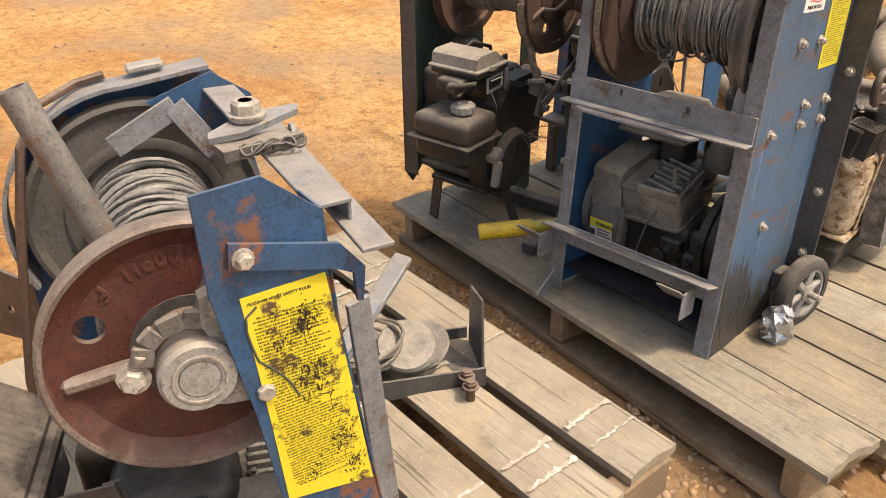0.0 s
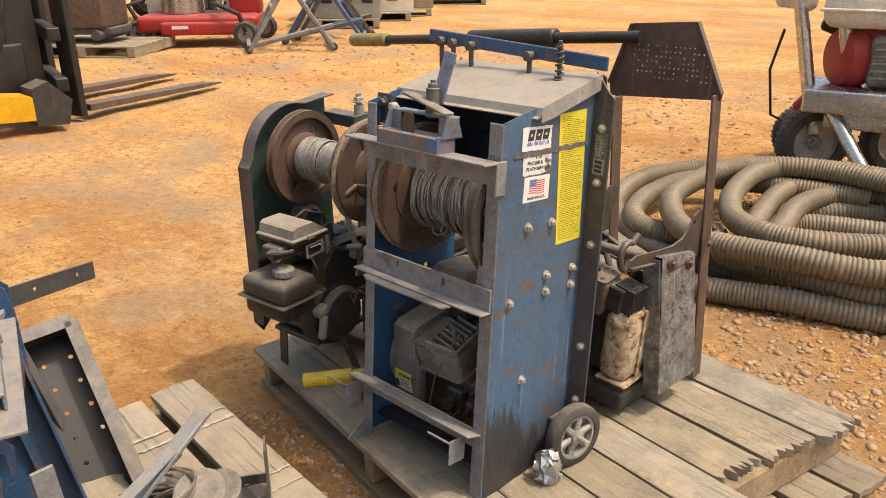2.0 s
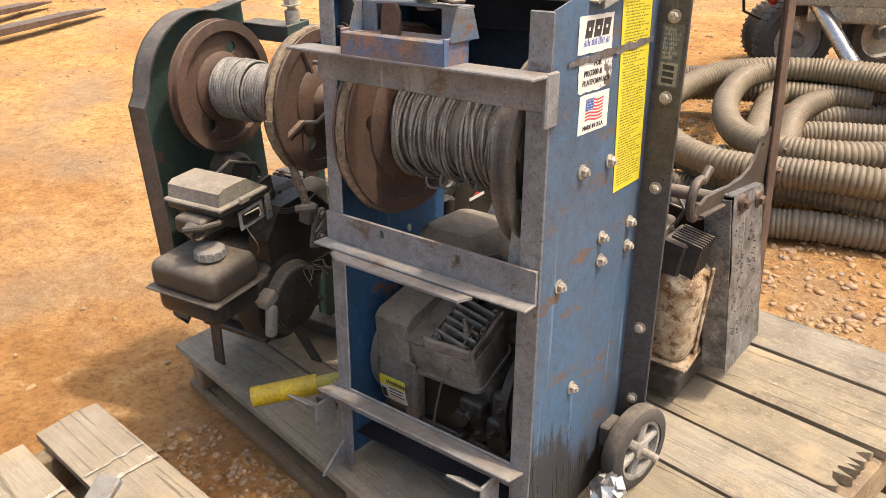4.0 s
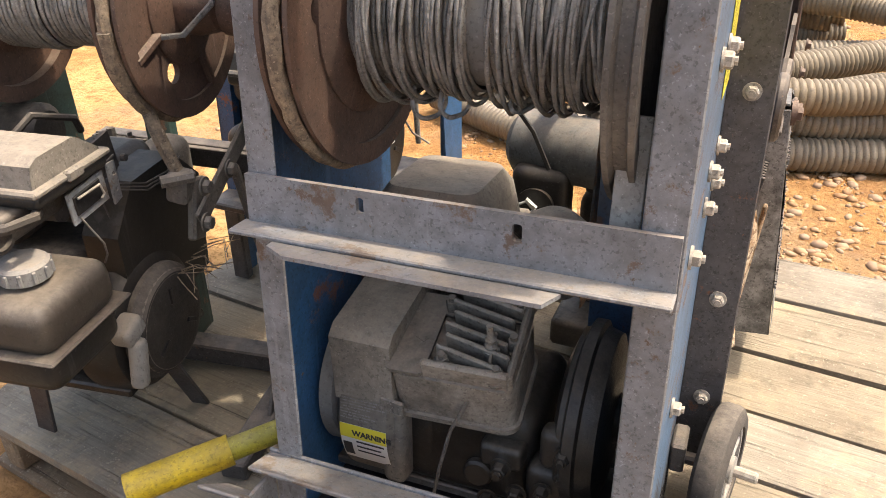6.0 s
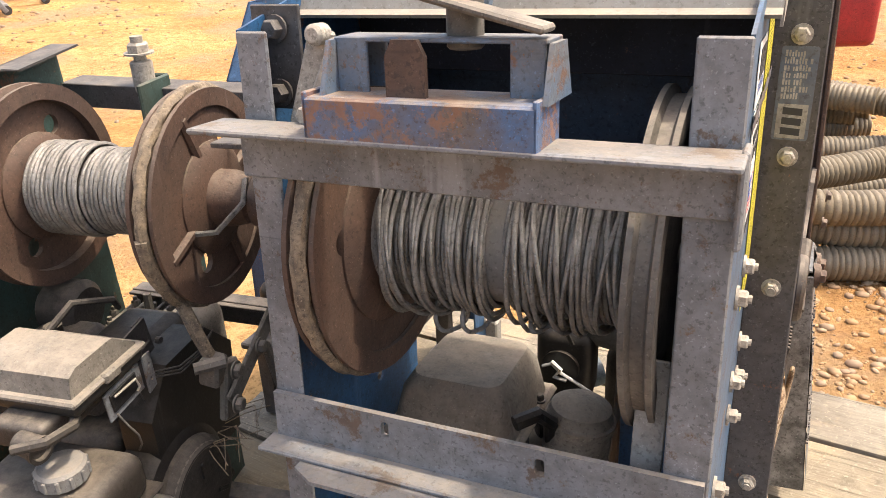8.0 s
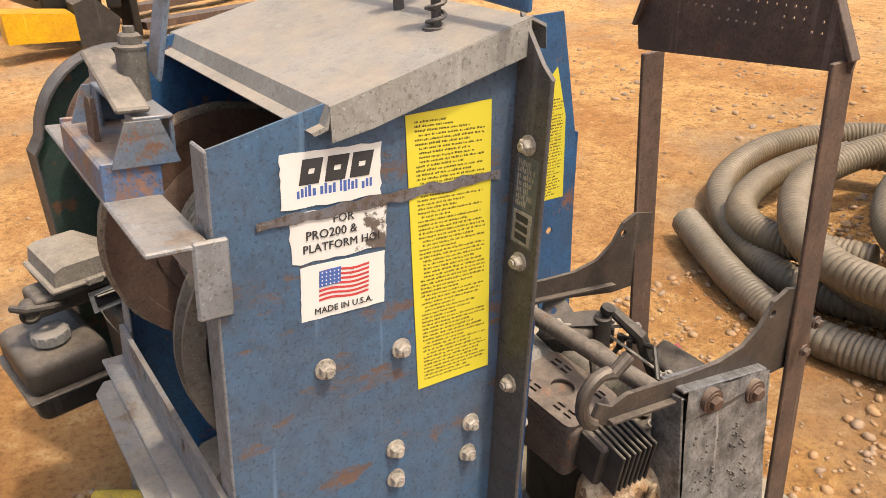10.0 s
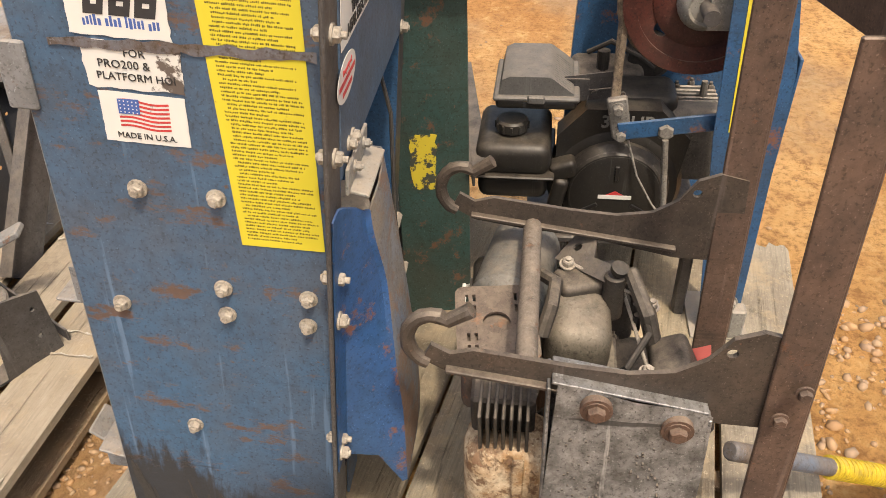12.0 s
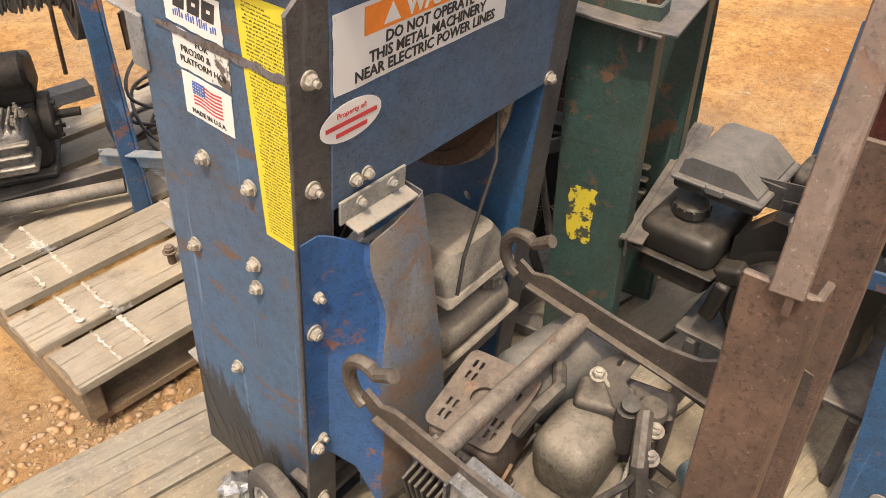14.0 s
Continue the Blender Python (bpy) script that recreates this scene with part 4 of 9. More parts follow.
        for k in range(3):
            part("control_wire", at(Shape().tube([(-0.06, -0.134, 0.262 + 0.004 * k), (-0.02, -0.142, 0.243 + 0.005 * k), (0.03, -0.140, 0.238 + 0.004 * k), (0.08, -0.13, 0.246)], 0.0011, 5)), M_DARKST, plate)
    # muffler and upper block
    s = Shape().cyl((0.06, 0.05, 0.27), (0.06, 0.115, 0.27), 0.042, seg=20, bev=0.01)
    s.box((-0.02, 0.06, 0.22), (0.14, 0.1, 0.09), bev=0.014)
    s.cyl((-0.03, 0.03, 0.26), (-0.03, 0.03, 0.3), 0.012, seg=10)
    s.tube([(-0.06, 0.02, 0.3), (-0.02, 0.0, 0.33), (0.03, -0.02, 0.31), (0.06, 0.0, 0.28)], 0.005, 8)
    part("muffler", at(s), M_CASE, parent)
    if mark:
        mm = m @ facing((-0.035, -0.1285, 0.222), (1, 0, 0), (0, 0, 1))
        words("power_mark", "3.5 HP", 0.034, M_GREYP, hous, mm, "LEFT", 0.0006)
        mm = facing((0, -0.1635, RZ), (1, 0, 0), (0, 0, 1))
        s = Shape().prism([(-0.03, -0.004), (0.03, -0.004), (0.03, 0.004), (-0.03, 0.004)], 0.001, mm)
        part("badge", at(s), M_WSTICK, rec)
        s = Shape().prism([(-0.015, 0.005), (0.015, 0.005), (0, 0.013)], 0.001, mm)
        part("badge_mark", at(s), M_INKR, rec)
    return body


def bars_of_text(x0, y0, x1, y1, rows, seed, dens=0.93, h=0.34):
    """Rows of short bars for print too small to read, in a sheet's own plane."""
    rnd = random.Random(seed)
    s = Shape()
    step = (y1 - y0) / rows
    for r in range(rows):
        y = y1 - (r + 0.5) * step
        x = x0 + (0.0 if rnd.random() < 0.75 else 0.004)
        end = x1 - (rnd.random() ** 3) * (x1 - x0) * 0.6
        while x < end:
            for _ in range(rnd.randint(2, 8)):
                w = step * rnd.uniform(0.2, 0.34)
                if x + w > end:
                    break
                hh = step * h * rnd.uniform(0.95, 1.6)
                lo = y - step * h * 0.6 - (step * 0.1 if rnd.random() < 0.1 else 0)
                s.add([(x, lo, 0.0006), (x + w, lo, 0.0006), (x + w, lo + hh, 0.0006), (x, lo + hh, 0.0006)], [(0, 1, 2, 3)])
                x += w + step * 0.13
            x += step * 0.32
    return s


def laid(s, m):
    s.v = [tuple(m @ Vector(p)) for p in s.v]
    return s


def sheet(name, poly, m, mat, parent, label="", t=0.0005):
    return part(name, Shape().prism(poly, t, m), mat, parent, label)


def torn(x0, y0, x1, y1, seed, amp=0.002, n=9):
    """A sheet's outline with slightly uneven edges."""
    rnd = random.Random(seed)
    out = []
    for (ax, ay), (bx, by) in (((x0, y0), (x1, y0)), ((x1, y0), (x1, y1)), ((x1, y1), (x0, y1)), ((x0, y1), (x0, y0))):
        for k in range(n):
            u = k / n
            out.append((ax + (bx - ax) * u + rnd.uniform(-amp, amp) * 0.5, ay + (by - ay) * u + rnd.uniform(-amp, amp) * 0.5))
    return out


# ---- the engine inside the platform hoist ----
def build_engine_a(th, W):
    # crankcase, low and dark
    s = Shape().box((-0.235, 0.18, 0.15), (0.2, 0.17, 0.13), bev=0.02)
    s.box((-0.225, 0.13, 0.165), (0.11, 0.07, 0.1), bev=0.016)
    s.cyl((-0.2, 0.085, 0.13), (-0.2, 0.13, 0.13), 0.018, seg=12, bev=0.003)
    s.box((-0.17, 0.1, 0.17), (0.05, 0.05, 0.03), bev=0.006)
    body = part("crankcase", s, M_OILY, th, "oily dark engine crankcase")
    for x, y, z in ((-0.168, 0.075, 0.16), (-0.15, 0.08, 0.125), (-0.185, 0.082, 0.105)):
        part("case_bolt", Shape().bolt((x, y, z), (0, -1, 0), 0.009, 0.012, 0.02), M_OILY, body)
    # head, leaning forward: block, skirt, fins and studs
    hm = pose(-0.228, 0.082, 0.2, 19, 0, 4)
    s = Shape()
    s.prism(rounded(-0.07, 0, 0.072, 0.115, 0.018), 0.07, hm)
    s.prism(rounded(-0.074, -0.004, 0.076, 0.119, 0.02), 0.008, hm @ pose(0, 0, -0.002))
    head = part("cylinder_head", s, M_HEAD, body, "finned grey cylinder head thick with dust")
    for k in range(6):
        y = 0.022 + 0.017 * k
        x0 = -0.02 + 0.006 * (k % 2)
        part("fin", Shape().box((0, 0, 0), (0.078, 0.0055, 0.026), bev=0.0018), M_HEAD, head).matrix_basis = hm @ pose(x0 + 0.038, y, 0.082, 0, 0, -14)
    part("front_fin", Shape().box((0, 0, 0), (0.098, 0.009, 0.026), bev=0.003), M_HEAD, head).matrix_basis = hm @ pose(0.018, 0.008, 0.08)
    part("side_fin", Shape().box((0, 0, 0), (0.008, 0.11, 0.024), bev=0.003), M_HEAD, head).matrix_basis = hm @ pose(0.066, 0.06, 0.079)
    for x, y in ((-0.01, 0.018), (0.052, 0.012), (-0.022, 0.1), (0.056, 0.105), (0.06, 0.058)):
        b2 = Shape().bolt((0, 0, 0), (0, 0, 1), 0.0085, 0.014, 0.022)
        part("head_bolt", b2, M_SHROUD, head).matrix_basis = hm @ pose(x, y, 0.074)
    plug = Shape().lathe([(0, 0.009), (0.012, 0.009), (0.014, 0.006), (0.02, 0.0075), (0.024, 0.0055), (0.03, 0.0065), (0.034, 0.004), (0.05, 0.0035)], (0, 0, 0), (0, 0, 1), 14)
    part("spark_plug", plug, M_ALU, head).matrix_basis = hm @ pose(0.04, 0.04, 0.078)
    plate = Shape().prism(rounded(-0.073, 0.0, -0.028, 0.118, 0.008), 0.005, pose(0, 0, 0), [])
    plate.prism([(-0.055, 0.052), (-0.04, 0.044), (-0.036, 0.05), (-0.052, 0.06)], 0.0006, pose(0, 0, 0.0052))
    part("head_plate", plate, M_SHROUD, head, "dusty plate on the head").matrix_basis = hm @ pose(0, 0, 0.072)
    # blower housing: a boxy upper cowl over a round lower half
    s = Shape().prism([(0.068, 0.205), (0.060, 0.292), (0.072, 0.304), (0.2, 0.335), (0.24, 0.30), (0.24, 0.205)], 0.075, facing((-0.370, 0, 0), (0, 1, 0), (0, 0, 1)))
    cowl = part("upper_cowl", s, M_COWL, body, "boxy dusty grey engine cowl", sharp=50)
    s = Shape().lathe([(0, 0.06), (0, 0.106), (0.006, 0.112), (0.066, 0.112), (0.072, 0.104), (0.072, 0.06)], (-0.368, 0.172, 0.172), (1, 0, 0), 48, close=True)
    s.box((-0.30, 0.1, 0.15), (0.03, 0.06, 0.11), bev=0.008)
    low = part("lower_cowl", s, M_SHROUD, body, "rounded dusty lower cowl with a warning label")
    s = Shape().lathe([(0, 0.078), (-0.004, 0.092), (-0.02, 0.094), (-0.024, 0.082), (-0.02, 0.07)], (-0.376, 0.165, 0.185), (1, 0, 0), 40, close=True)
    part("starter_ring", s, M_GREYP, body, "grey ring of the recoil starter")
    s = Shape().lathe([(0, 0.075), (-0.01, 0.072), (-0.012, 0.03), (-0.02, 0.001)], (-0.378, 0.165, 0.185), (1, 0, 0), 32)
    part("starter_screen", s, M_BLACK, body)
    part("bracket_tab", Shape().box((-0.298, 0.068, 0.212), (0.03, 0.006, 0.018), (0, 8, 0), 0.002), M_ALU, cowl)
    # warning label curved round the lower cowl
    def curved(u0, u1, a0, a1, rr, n=8):
        v = [(-0.366 + u, 0.172 - rr * math.cos(radians(a0 + (a1 - a0) * k / n)), 0.172 + rr * math.sin(radians(a0 + (a1 - a0) * k / n))) for k in range(n + 1) for u in (u0, u1)]
        f = [(2 * k, 2 * k + 1, 2 * k + 3, 2 * k + 2) for k in range(n)]
        return Shape().add(v, f)
    lab = part("warning_label", curved(0.004, 0.064, -27, 3, 0.1126), M_WSTICK, low, "white warning label with a yellow band")
    part("label_band", curved(0.004, 0.064, -7, 3, 0.1131), M_YSTICK, lab)
    part("label_print", curved(0.024, 0.06, -10, -8.5, 0.1131).add(*(lambda c: (c.v, c.f))(curved(0.024, 0.056, -14, -12.5, 0.1131))), M_INK, lab)
    part("label_print", curved(0.024, 0.06, -18, -16.5, 0.1131), M_INK, lab)
    part("label_print", curved(0.006, 0.018, -23, -11, 0.1131), M_INK, lab)
    wm = facing((-0.346, 0.172 - 0.1135 * math.cos(radians(4.5)), 0.172 - 0.1135 * math.sin(radians(4.5))), (1, 0, 0), (0, -math.sin(radians(2)), math.cos(radians(2))))
    words("label_word", "WARNING", 0.0105, M_INK, lab, wm, "LEFT", 0.0003)
    part("data_print", laid(bars_of_text(0.004, 0.002, 0.062, 0.030, 8, 31), facing((-0.366, 0.0605, 0.182), (1, 0, 0), (0, 0.2, 1))), M_GREYP, low)
    # clutch housing at the output side
    s = Shape().lathe([(0, 0.075), (0.008, 0.098), (0.03, 0.104), (0.05, 0.098), (0.056, 0.08), (0.058, 0.03), (0.07, 0.025)], (-0.118, 0.172, 0.19), (1, 0, 0), 40)
    s.lathe([(0.014, 0.1), (0.018, 0.11), (0.03, 0.11), (0.034, 0.1)], (-0.118, 0.172, 0.19), (1, 0, 0), 40)
    s.box((-0.118, 0.105, 0.13), (0.05, 0.05, 0.07), bev=0.01)
    s.box((-0.11, 0.09, 0.195), (0.035, 0.03, 0.05), bev=0.008)
    cl = part("clutch_housing", s, M_OILY, th, "round black clutch housing")
    for x, y, z in ((-0.098, 0.072, 0.2), (-0.12, 0.078, 0.14), (-0.085, 0.08, 0.11), (-0.1, 0.085, 0.165)):
        part("housing_bolt", Shape().bolt((x, y, z), (0, -1, 0), 0.008, 0.012, 0.02), M_OILY, cl)
    # tank, seamed, behind
    s = Shape().box((-0.295, 0.265, 0.283), (0.2, 0.118, 0.062), bev=0.022)
    fuel = part("fuel_tank", s, M_COWL, body, "dust-caked beige fuel tank with a seam")
    part("tank_seam", Shape().box((-0.295, 0.265, 0.254), (0.216, 0.134, 0.007), bev=0.003), M_COWL, fuel)
    part("tank_bottom", Shape().box((-0.295, 0.262, 0.218), (0.19, 0.11, 0.07), bev=0.02), M_COWL, fuel)
    s = Shape().lathe([(0, 0.02), (0.006, 0.022), (0.006, 0.029), (0.026, 0.029), (0.03, 0.025), (0.03, 0.001)], (-0.352, 0.288, 0.315), (0, 0, 1), 24)
    for k in range(12):
        an = radians(30 * k)
        s.box((-0.352 + 0.029 * math.cos(an), 0.288 + 0.029 * math.sin(an), 0.333), (0.006, 0.005, 0.018), (0, 0, 30 * k), 0.001)
    part("fuel_cap", s, M_COWL, fuel, "knurled beige fuel cap")
    # air cleaner: tapered cover on a tray
    def tapered(x0, y0, x1, y1, z0, z1, ins):
        lo, hi = rounded(x0, y0, x1, y1, 0.018, 4), rounded(x0 + ins, y0 + ins, x1 - ins, y1 - ins * 0.7, 0.02, 4)
        mid = rounded(x0 + ins * 0.45, y0 + ins * 0.45, x1 - ins * 0.45, y1 - ins * 0.3, 0.019, 4)
        n = len(lo)
        zs = (z0, z0 + (z1 - z0) * 0.72, z1)
        v = [(x, y, z) for loop, z in zip((lo, mid, hi), zs) for x, y in loop]
        f = [(r * n + i, r * n + (i + 1) % n, (r + 1) * n + (i + 1) % n, (r + 1) * n + i) for r in range(2) for i in range(n)]
        return Shape().add(v, f + [tuple(range(2 * n, 3 * n)), tuple(range(n))[::-1]])
    part("air_cleaner", tapered(-0.372, 0.155, -0.222, 0.312, 0.372, 0.435, 0.02), M_COWL, body, "dusty grey-brown air cleaner cover", sharp=28)
    part("air_cleaner_tray", Shape().box((-0.297, 0.234, 0.366), (0.168, 0.175, 0.012), bev=0.005), M_COWL, body)
    part("cover_screw", Shape().bolt((-0.222, 0.27, 0.372), (0, 0, 1), 0.006, 0.008), M_DARKST, body)
    part("carburettor", Shape().box((-0.25, 0.2, 0.34), (0.06, 0.07, 0.06), bev=0.01).cyl((-0.225, 0.27, 0.335), (-0.205, 0.285, 0.335), 0.016, seg=14, bev=0.003), M_CASE, body)
    part("breather_hose", Shape().tube([(-0.22, 0.17, 0.40), (-0.2, 0.19, 0.405), (-0.19, 0.21, 0.385), (-0.195, 0.23, 0.35)], 0.009, 9), M_BLACK, body)
    s = Shape().lathe([(0, 0.04), (0.06, 0.041), (0.062, 0.043), (0.07, 0.043), (0.072, 0.04), (0.085, 0.036), (0.096, 0.02), (0.098, 0.001)], (-0.172, 0.25, 0.305), (0.1, 0.0, 1), 28)
    part("exhaust_can", s, M_COWL, body, "round dusty exhaust can")
    part("ignition_lead", Shape().tube([(-0.19, 0.11, 0.31), (-0.185, 0.075, 0.29), (-0.225, 0.066, 0.2), (-0.24, 0.07, 0.14), (-0.25, 0.075, 0.09)], 0.0022, 6), M_SHROUD, body)
    for y in (0.13, 0.25):
        part("engine_mount", Shape().box((-W / 2, y, 0.075), (W - 0.02, 0.045, 0.012), bev=0.002), M_DARKST, th)
    part("mount_block", Shape().box((-0.22, 0.19, 0.085), (0.16, 0.1, 0.02), bev=0.004), M_DARKST, th)
    # folded inner plate at the rear
    part("inner_flange", Shape().box((-0.095, 0.293, 0.27), (0.06, 0.004, 0.4), bev=0.001), M_BLUE, th)



# ---- the tall blue platform hoist ----
def build_hoist_a():
    th = thing("platform_hoist", "tall scuffed blue sheet-steel platform hoist with stickers, standing on the pallet", "hoist", LEAN, "hoists on the pallet")
    W, D = 0.408, 0.30
    side_poly = [(0.0, 0.0), (D, 0.0), (D + 0.005, 0.895), (0.1, 0.868), (0.012, 0.845), (0.0, 0.842)]
    mr = facing((-0.003, 0, 0), (0, 1, 0), (0, 0, 1))
    s = Shape().prism(side_poly, 0.003, mr)
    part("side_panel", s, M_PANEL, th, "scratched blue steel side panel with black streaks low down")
    s = Shape().prism(side_poly, 0.003, facing((-W, 0, 0), (0, 1, 0), (0, 0, 1)), [ring((0.2, 0.41), 0.008, 10)])
    part("side_panel", s, M_BLUEB, th)
    # front flanges, folded from the side panels
    for x0, x1 in ((-0.036, 0.0), (-W, -W + 0.031)):
        s = Shape().box(((x0 + x1) / 2, 0.0, 0.42), (x1 - x0, 0.004, 0.842), bev=0.0015)
        part("front_flange", s, M_GREY, th, "grey worn front flange with rust at its edge")
    # rear angles, their flanges turned outwards
    for x0, x1 in ((-0.001, 0.05), (-W - 0.05, -W + 0.001)):
        s = Shape().box(((x0 + x1) / 2, D + 0.001, 0.47), (x1 - x0, 0.005, 0.82), bev=0.0015)
        tip = x1 if x1 > 0 else x0
        root = x0 if x1 > 0 else x1
        s.prism([(root, 0), (tip, 0), (tip * 0.7 + root * 0.3, 0.012), (root, 0.055)], 0.005, facing((0, D + 0.0035, 0.879), (1, 0, 0), (0, 0, 1)))
        part("rear_angle", s, M_DARKST, th)
    # rear sheet above, with its lower lip
    s = Shape().box((-W / 2, D + 0.003, 0.775), (W, 0.004, 0.245), bev=0.0015)
    s.box((-W / 2, D - 0.008, 0.6535), (W, 0.022, 0.004), bev=0.001)
    part("rear_sheet", s, M_BLUE, th)
    # inside floor, bulkhead under the lid; interior shade is painted into their dark colour
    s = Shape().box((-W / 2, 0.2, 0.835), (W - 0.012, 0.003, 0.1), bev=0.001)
    part("inner_plate", s, M_NAVYSHADE, th)
    part("inner_floor", Shape().box((-W / 2, 0.155, 0.045), (W - 0.012, 0.24, 0.004), bev=0.001), M_NAVYSHADE, th)
    # lid, folded down at the edges
    cover = [(-0.006, -0.020), (0.006, -0.016), (0.012, 0.0), (0.215, 0.062), (0.232, 0.055), (0.234, 0.035)]
    s = Shape()
    n = len(cover)
    v = []
    for x in (-W - 0.012, 0.012):
        for y, z in cover:
            v.append((x, 0.088 + y, 0.868 + z))
        for y, z in cover:
            v.append((x, 0.088 + y + (0.003 if y < 0.01 else 0), 0.868 + z - 0.003))
    f = []
    for k in range(n - 1):
        f += [(k, k + 1, 2 * n + k + 1, 2 * n + k)[::-1], (n + k, n + k + 1, 3 * n + k + 1, 3 * n + k)]
    for o in (0, 2 * n):
        for k in range(n - 1):
            f.append((o + k, o + k + 1, o + n + k + 1, o + n + k) if o == 0 else (o + k, o + n + k, o + n + k + 1, o + k + 1))
    f += [(0, n, 3 * n, 2 * n), (n - 1, 3 * n - 1, 4 * n - 1, 2 * n - 1)]
    s.add(v, f)
    for x in (-W - 0.012, 0.0105):
        s.prism([(0.01, 0.002), (0.213, 0.062), (0.215, 0.03), (0.05, -0.02), (0.012, -0.028)], 0.0025, facing((x, 0.088, 0.866), (0, 1, 0), (0, 0, 1)))
    part("lid", s, M_LID, th, "dusty grey sheet-steel lid with rounded front edge")
    # upper crossbar: angle iron with its flange forward, bowed up a little
    s = Shape().box((-0.205, -0.006, 0.743), (0.412, 0.005, 0.05), bev=0.0015)
    s.box((-0.212, -0.03, 0.766), (0.432, 0.05, 0.005), bev=0.0015)
    s.box((0.002, -0.004, 0.735), (0.006, 0.03, 0.07), bev=0.002)
    part("upper_crossbar", s, M_GREY, th, "worn grey-blue angle-iron crossbar")
    # middle crossbar with two slots, dusty ledge below
    part("ledge", Shape().box((-0.208, -0.02, 0.4505), (0.412, 0.03, 0.005), bev=0.0015), M_GREY, th, "dusty ledge of the crossbar")
    part("bent_lip", Shape().prism([(-0.365, 0), (-0.365, 0.01), (-0.34, 0.024), (-0.1, 0.024), (-0.09, 0.0)], 0.004, facing((0, -0.034, 0.448), (1, 0, 0), (0, -1, 0))), M_GREY, th)
    s = Shape().prism([(-0.407, 0.449), (-0.003, 0.449), (-0.003, 0.501), (-0.407, 0.501)], 0.006, facing((0, -0.003, 0), (1, 0, 0), (0, 0, 1)), [rounded(-0.289, 0.478, -0.281, 0.494, 0.003), rounded(-0.141, 0.476, -0.132, 0.492, 0.003)])
    part("middle_crossbar", s, M_GREY, th, "grey angle-iron crossbar with two slots and a dusty ledge")
    # foot bar with bent ears
    s = Shape().box((-0.215, -0.02, 0.165), (0.41, 0.05, 0.005), (-14, 0, 0), 0.0015)
    s.box((-0.215, 0.0, 0.145), (0.41, 0.005, 0.045), bev=0.0015)
    foot = part("foot_bar", s, M_GREY, th, "dusty grey foot bar with bent ears")
    for x in (-0.435, -0.075):
        part("ear", Shape().box((x, -0.055, 0.142), (0.055, 0.06, 0.005), (-38, 0, 0), 0.002).box((x + 0.025, -0.035, 0.12), (0.005, 0.05, 0.06), bev=0.002), M_GREY, foot)
    for x in (-0.4, -0.02):
        part("foot", Shape().box((x, 0.005, 0.07), (0.035, 0.006, 0.14), bev=0.002), M_GREY, foot)
    part("gusset", Shape().prism([(0, 0), (0.06, 0), (0.0, 0.05)], 0.005, facing((-0.398, 0.0, 0.0), (0, -1, 0), (0, 0, 1))), M_GREY, foot)
    # bolts through the side panel and rear angle
    bolts = ((0.093, 0.62), (0.175, 0.618), (0.048, 0.461), (0.17, 0.499), (0.171, 0.461), (0.109, 0.264), (0.266, 0.497), (0.264, 0.457))
    for y, z in bolts:
        part("bolt", Shape().bolt((0.0005, y, z), (1, 0, 0), 0.0078, 0.008, 0.013), M_ZINC, th)
    for y, z in ((0.304, 0.814), (0.305, 0.694), (0.308, 0.55), (0.3, 0.30), (0.292, 0.16)):
        part("bolt", Shape().bolt((0.026, D - 0.0015, z), (0, -1, 0), 0.0075, 0.008, 0.012), M_ZINC, th)
        part("nut", Shape().bolt((0.026, D + 0.0035, z), (0, 1, 0), 0.0072, 0.007, 0.014), M_ZINC, th)
    for x, z in ((-0.41, 0.66), (-0.41, 0.8)):
        part("bolt", Shape().bolt((x, D + 0.0055, z), (0, 1, 0), 0.0075, 0.008, 0.012), M_ZINC, th)
    # belt guard bolted on behind: a bright blue side with a bolting strip, a battered fold and a rusted rear cheek, open at the top
    n = 20
    rows, edge = [], []
    for k in range(n + 1):
        u = k / n
        wave = 0.012 * math.exp(-((u - 0.97) / 0.09) ** 2) - 0.012 * math.exp(-((u - 0.76) / 0.10) ** 2) + 0.003 * math.sin(u * 17)
        fx, fy, fz = -0.006 - 0.036 * u + wave, 0.386 - 0.058 * u ** 1.3, 0.195 + 0.405 * u
        lz = 0.262 + 0.372 * u
        rows.append([(0.048, D + 0.0062, lz), (0.024, D + 0.0064, lz), (0.016, D + 0.010, lz - 0.002),
                     ((0.016 + fx) / 2, (D + 0.010 + fy) / 2, (lz + fz) / 2 + 0.022 * (1 - u) ** 4), (fx + 0.004, fy - 0.006, fz), (fx, fy, fz)])
        rx = -0.146 + 0.022 * u
        edge.append([(fx, fy, fz), (fx - 0.006, fy + 0.001, fz + 0.004), (fx + (rx - fx) * 0.4, fy + 0.004 - 0.009 * math.exp(-((u - 0.7) / 0.12) ** 2), fz + 0.012 + 0.02 * (1 - u) ** 3), (fx + (rx - fx) * 0.8, fy + 0.002, fz + 0.022), (rx, fy - 0.002, fz + 0.026), (rx - 0.002, fy - 0.03, fz + 0.026)])

    def skin(lines, t):
        m = len(lines[0])
        v = [p for line in lines for p in line]
        f = [(m * a + b2, m * a + b2 + 1, m * a + m + b2 + 1, m * a + m + b2) for a in range(len(lines) - 1) for b2 in range(m - 1)]
        nv = len(v)
        f += [tuple(q + nv for q in g[::-1]) for g in f]
        last = (len(lines) - 1) * m
        for a in range(len(lines) - 1):
            f += [(a * m, a * m + m, nv + a * m + m, nv + a * m), (a * m + m - 1, nv + a * m + m - 1, nv + a * m + 2 * m - 1, a * m + 2 * m - 1)]
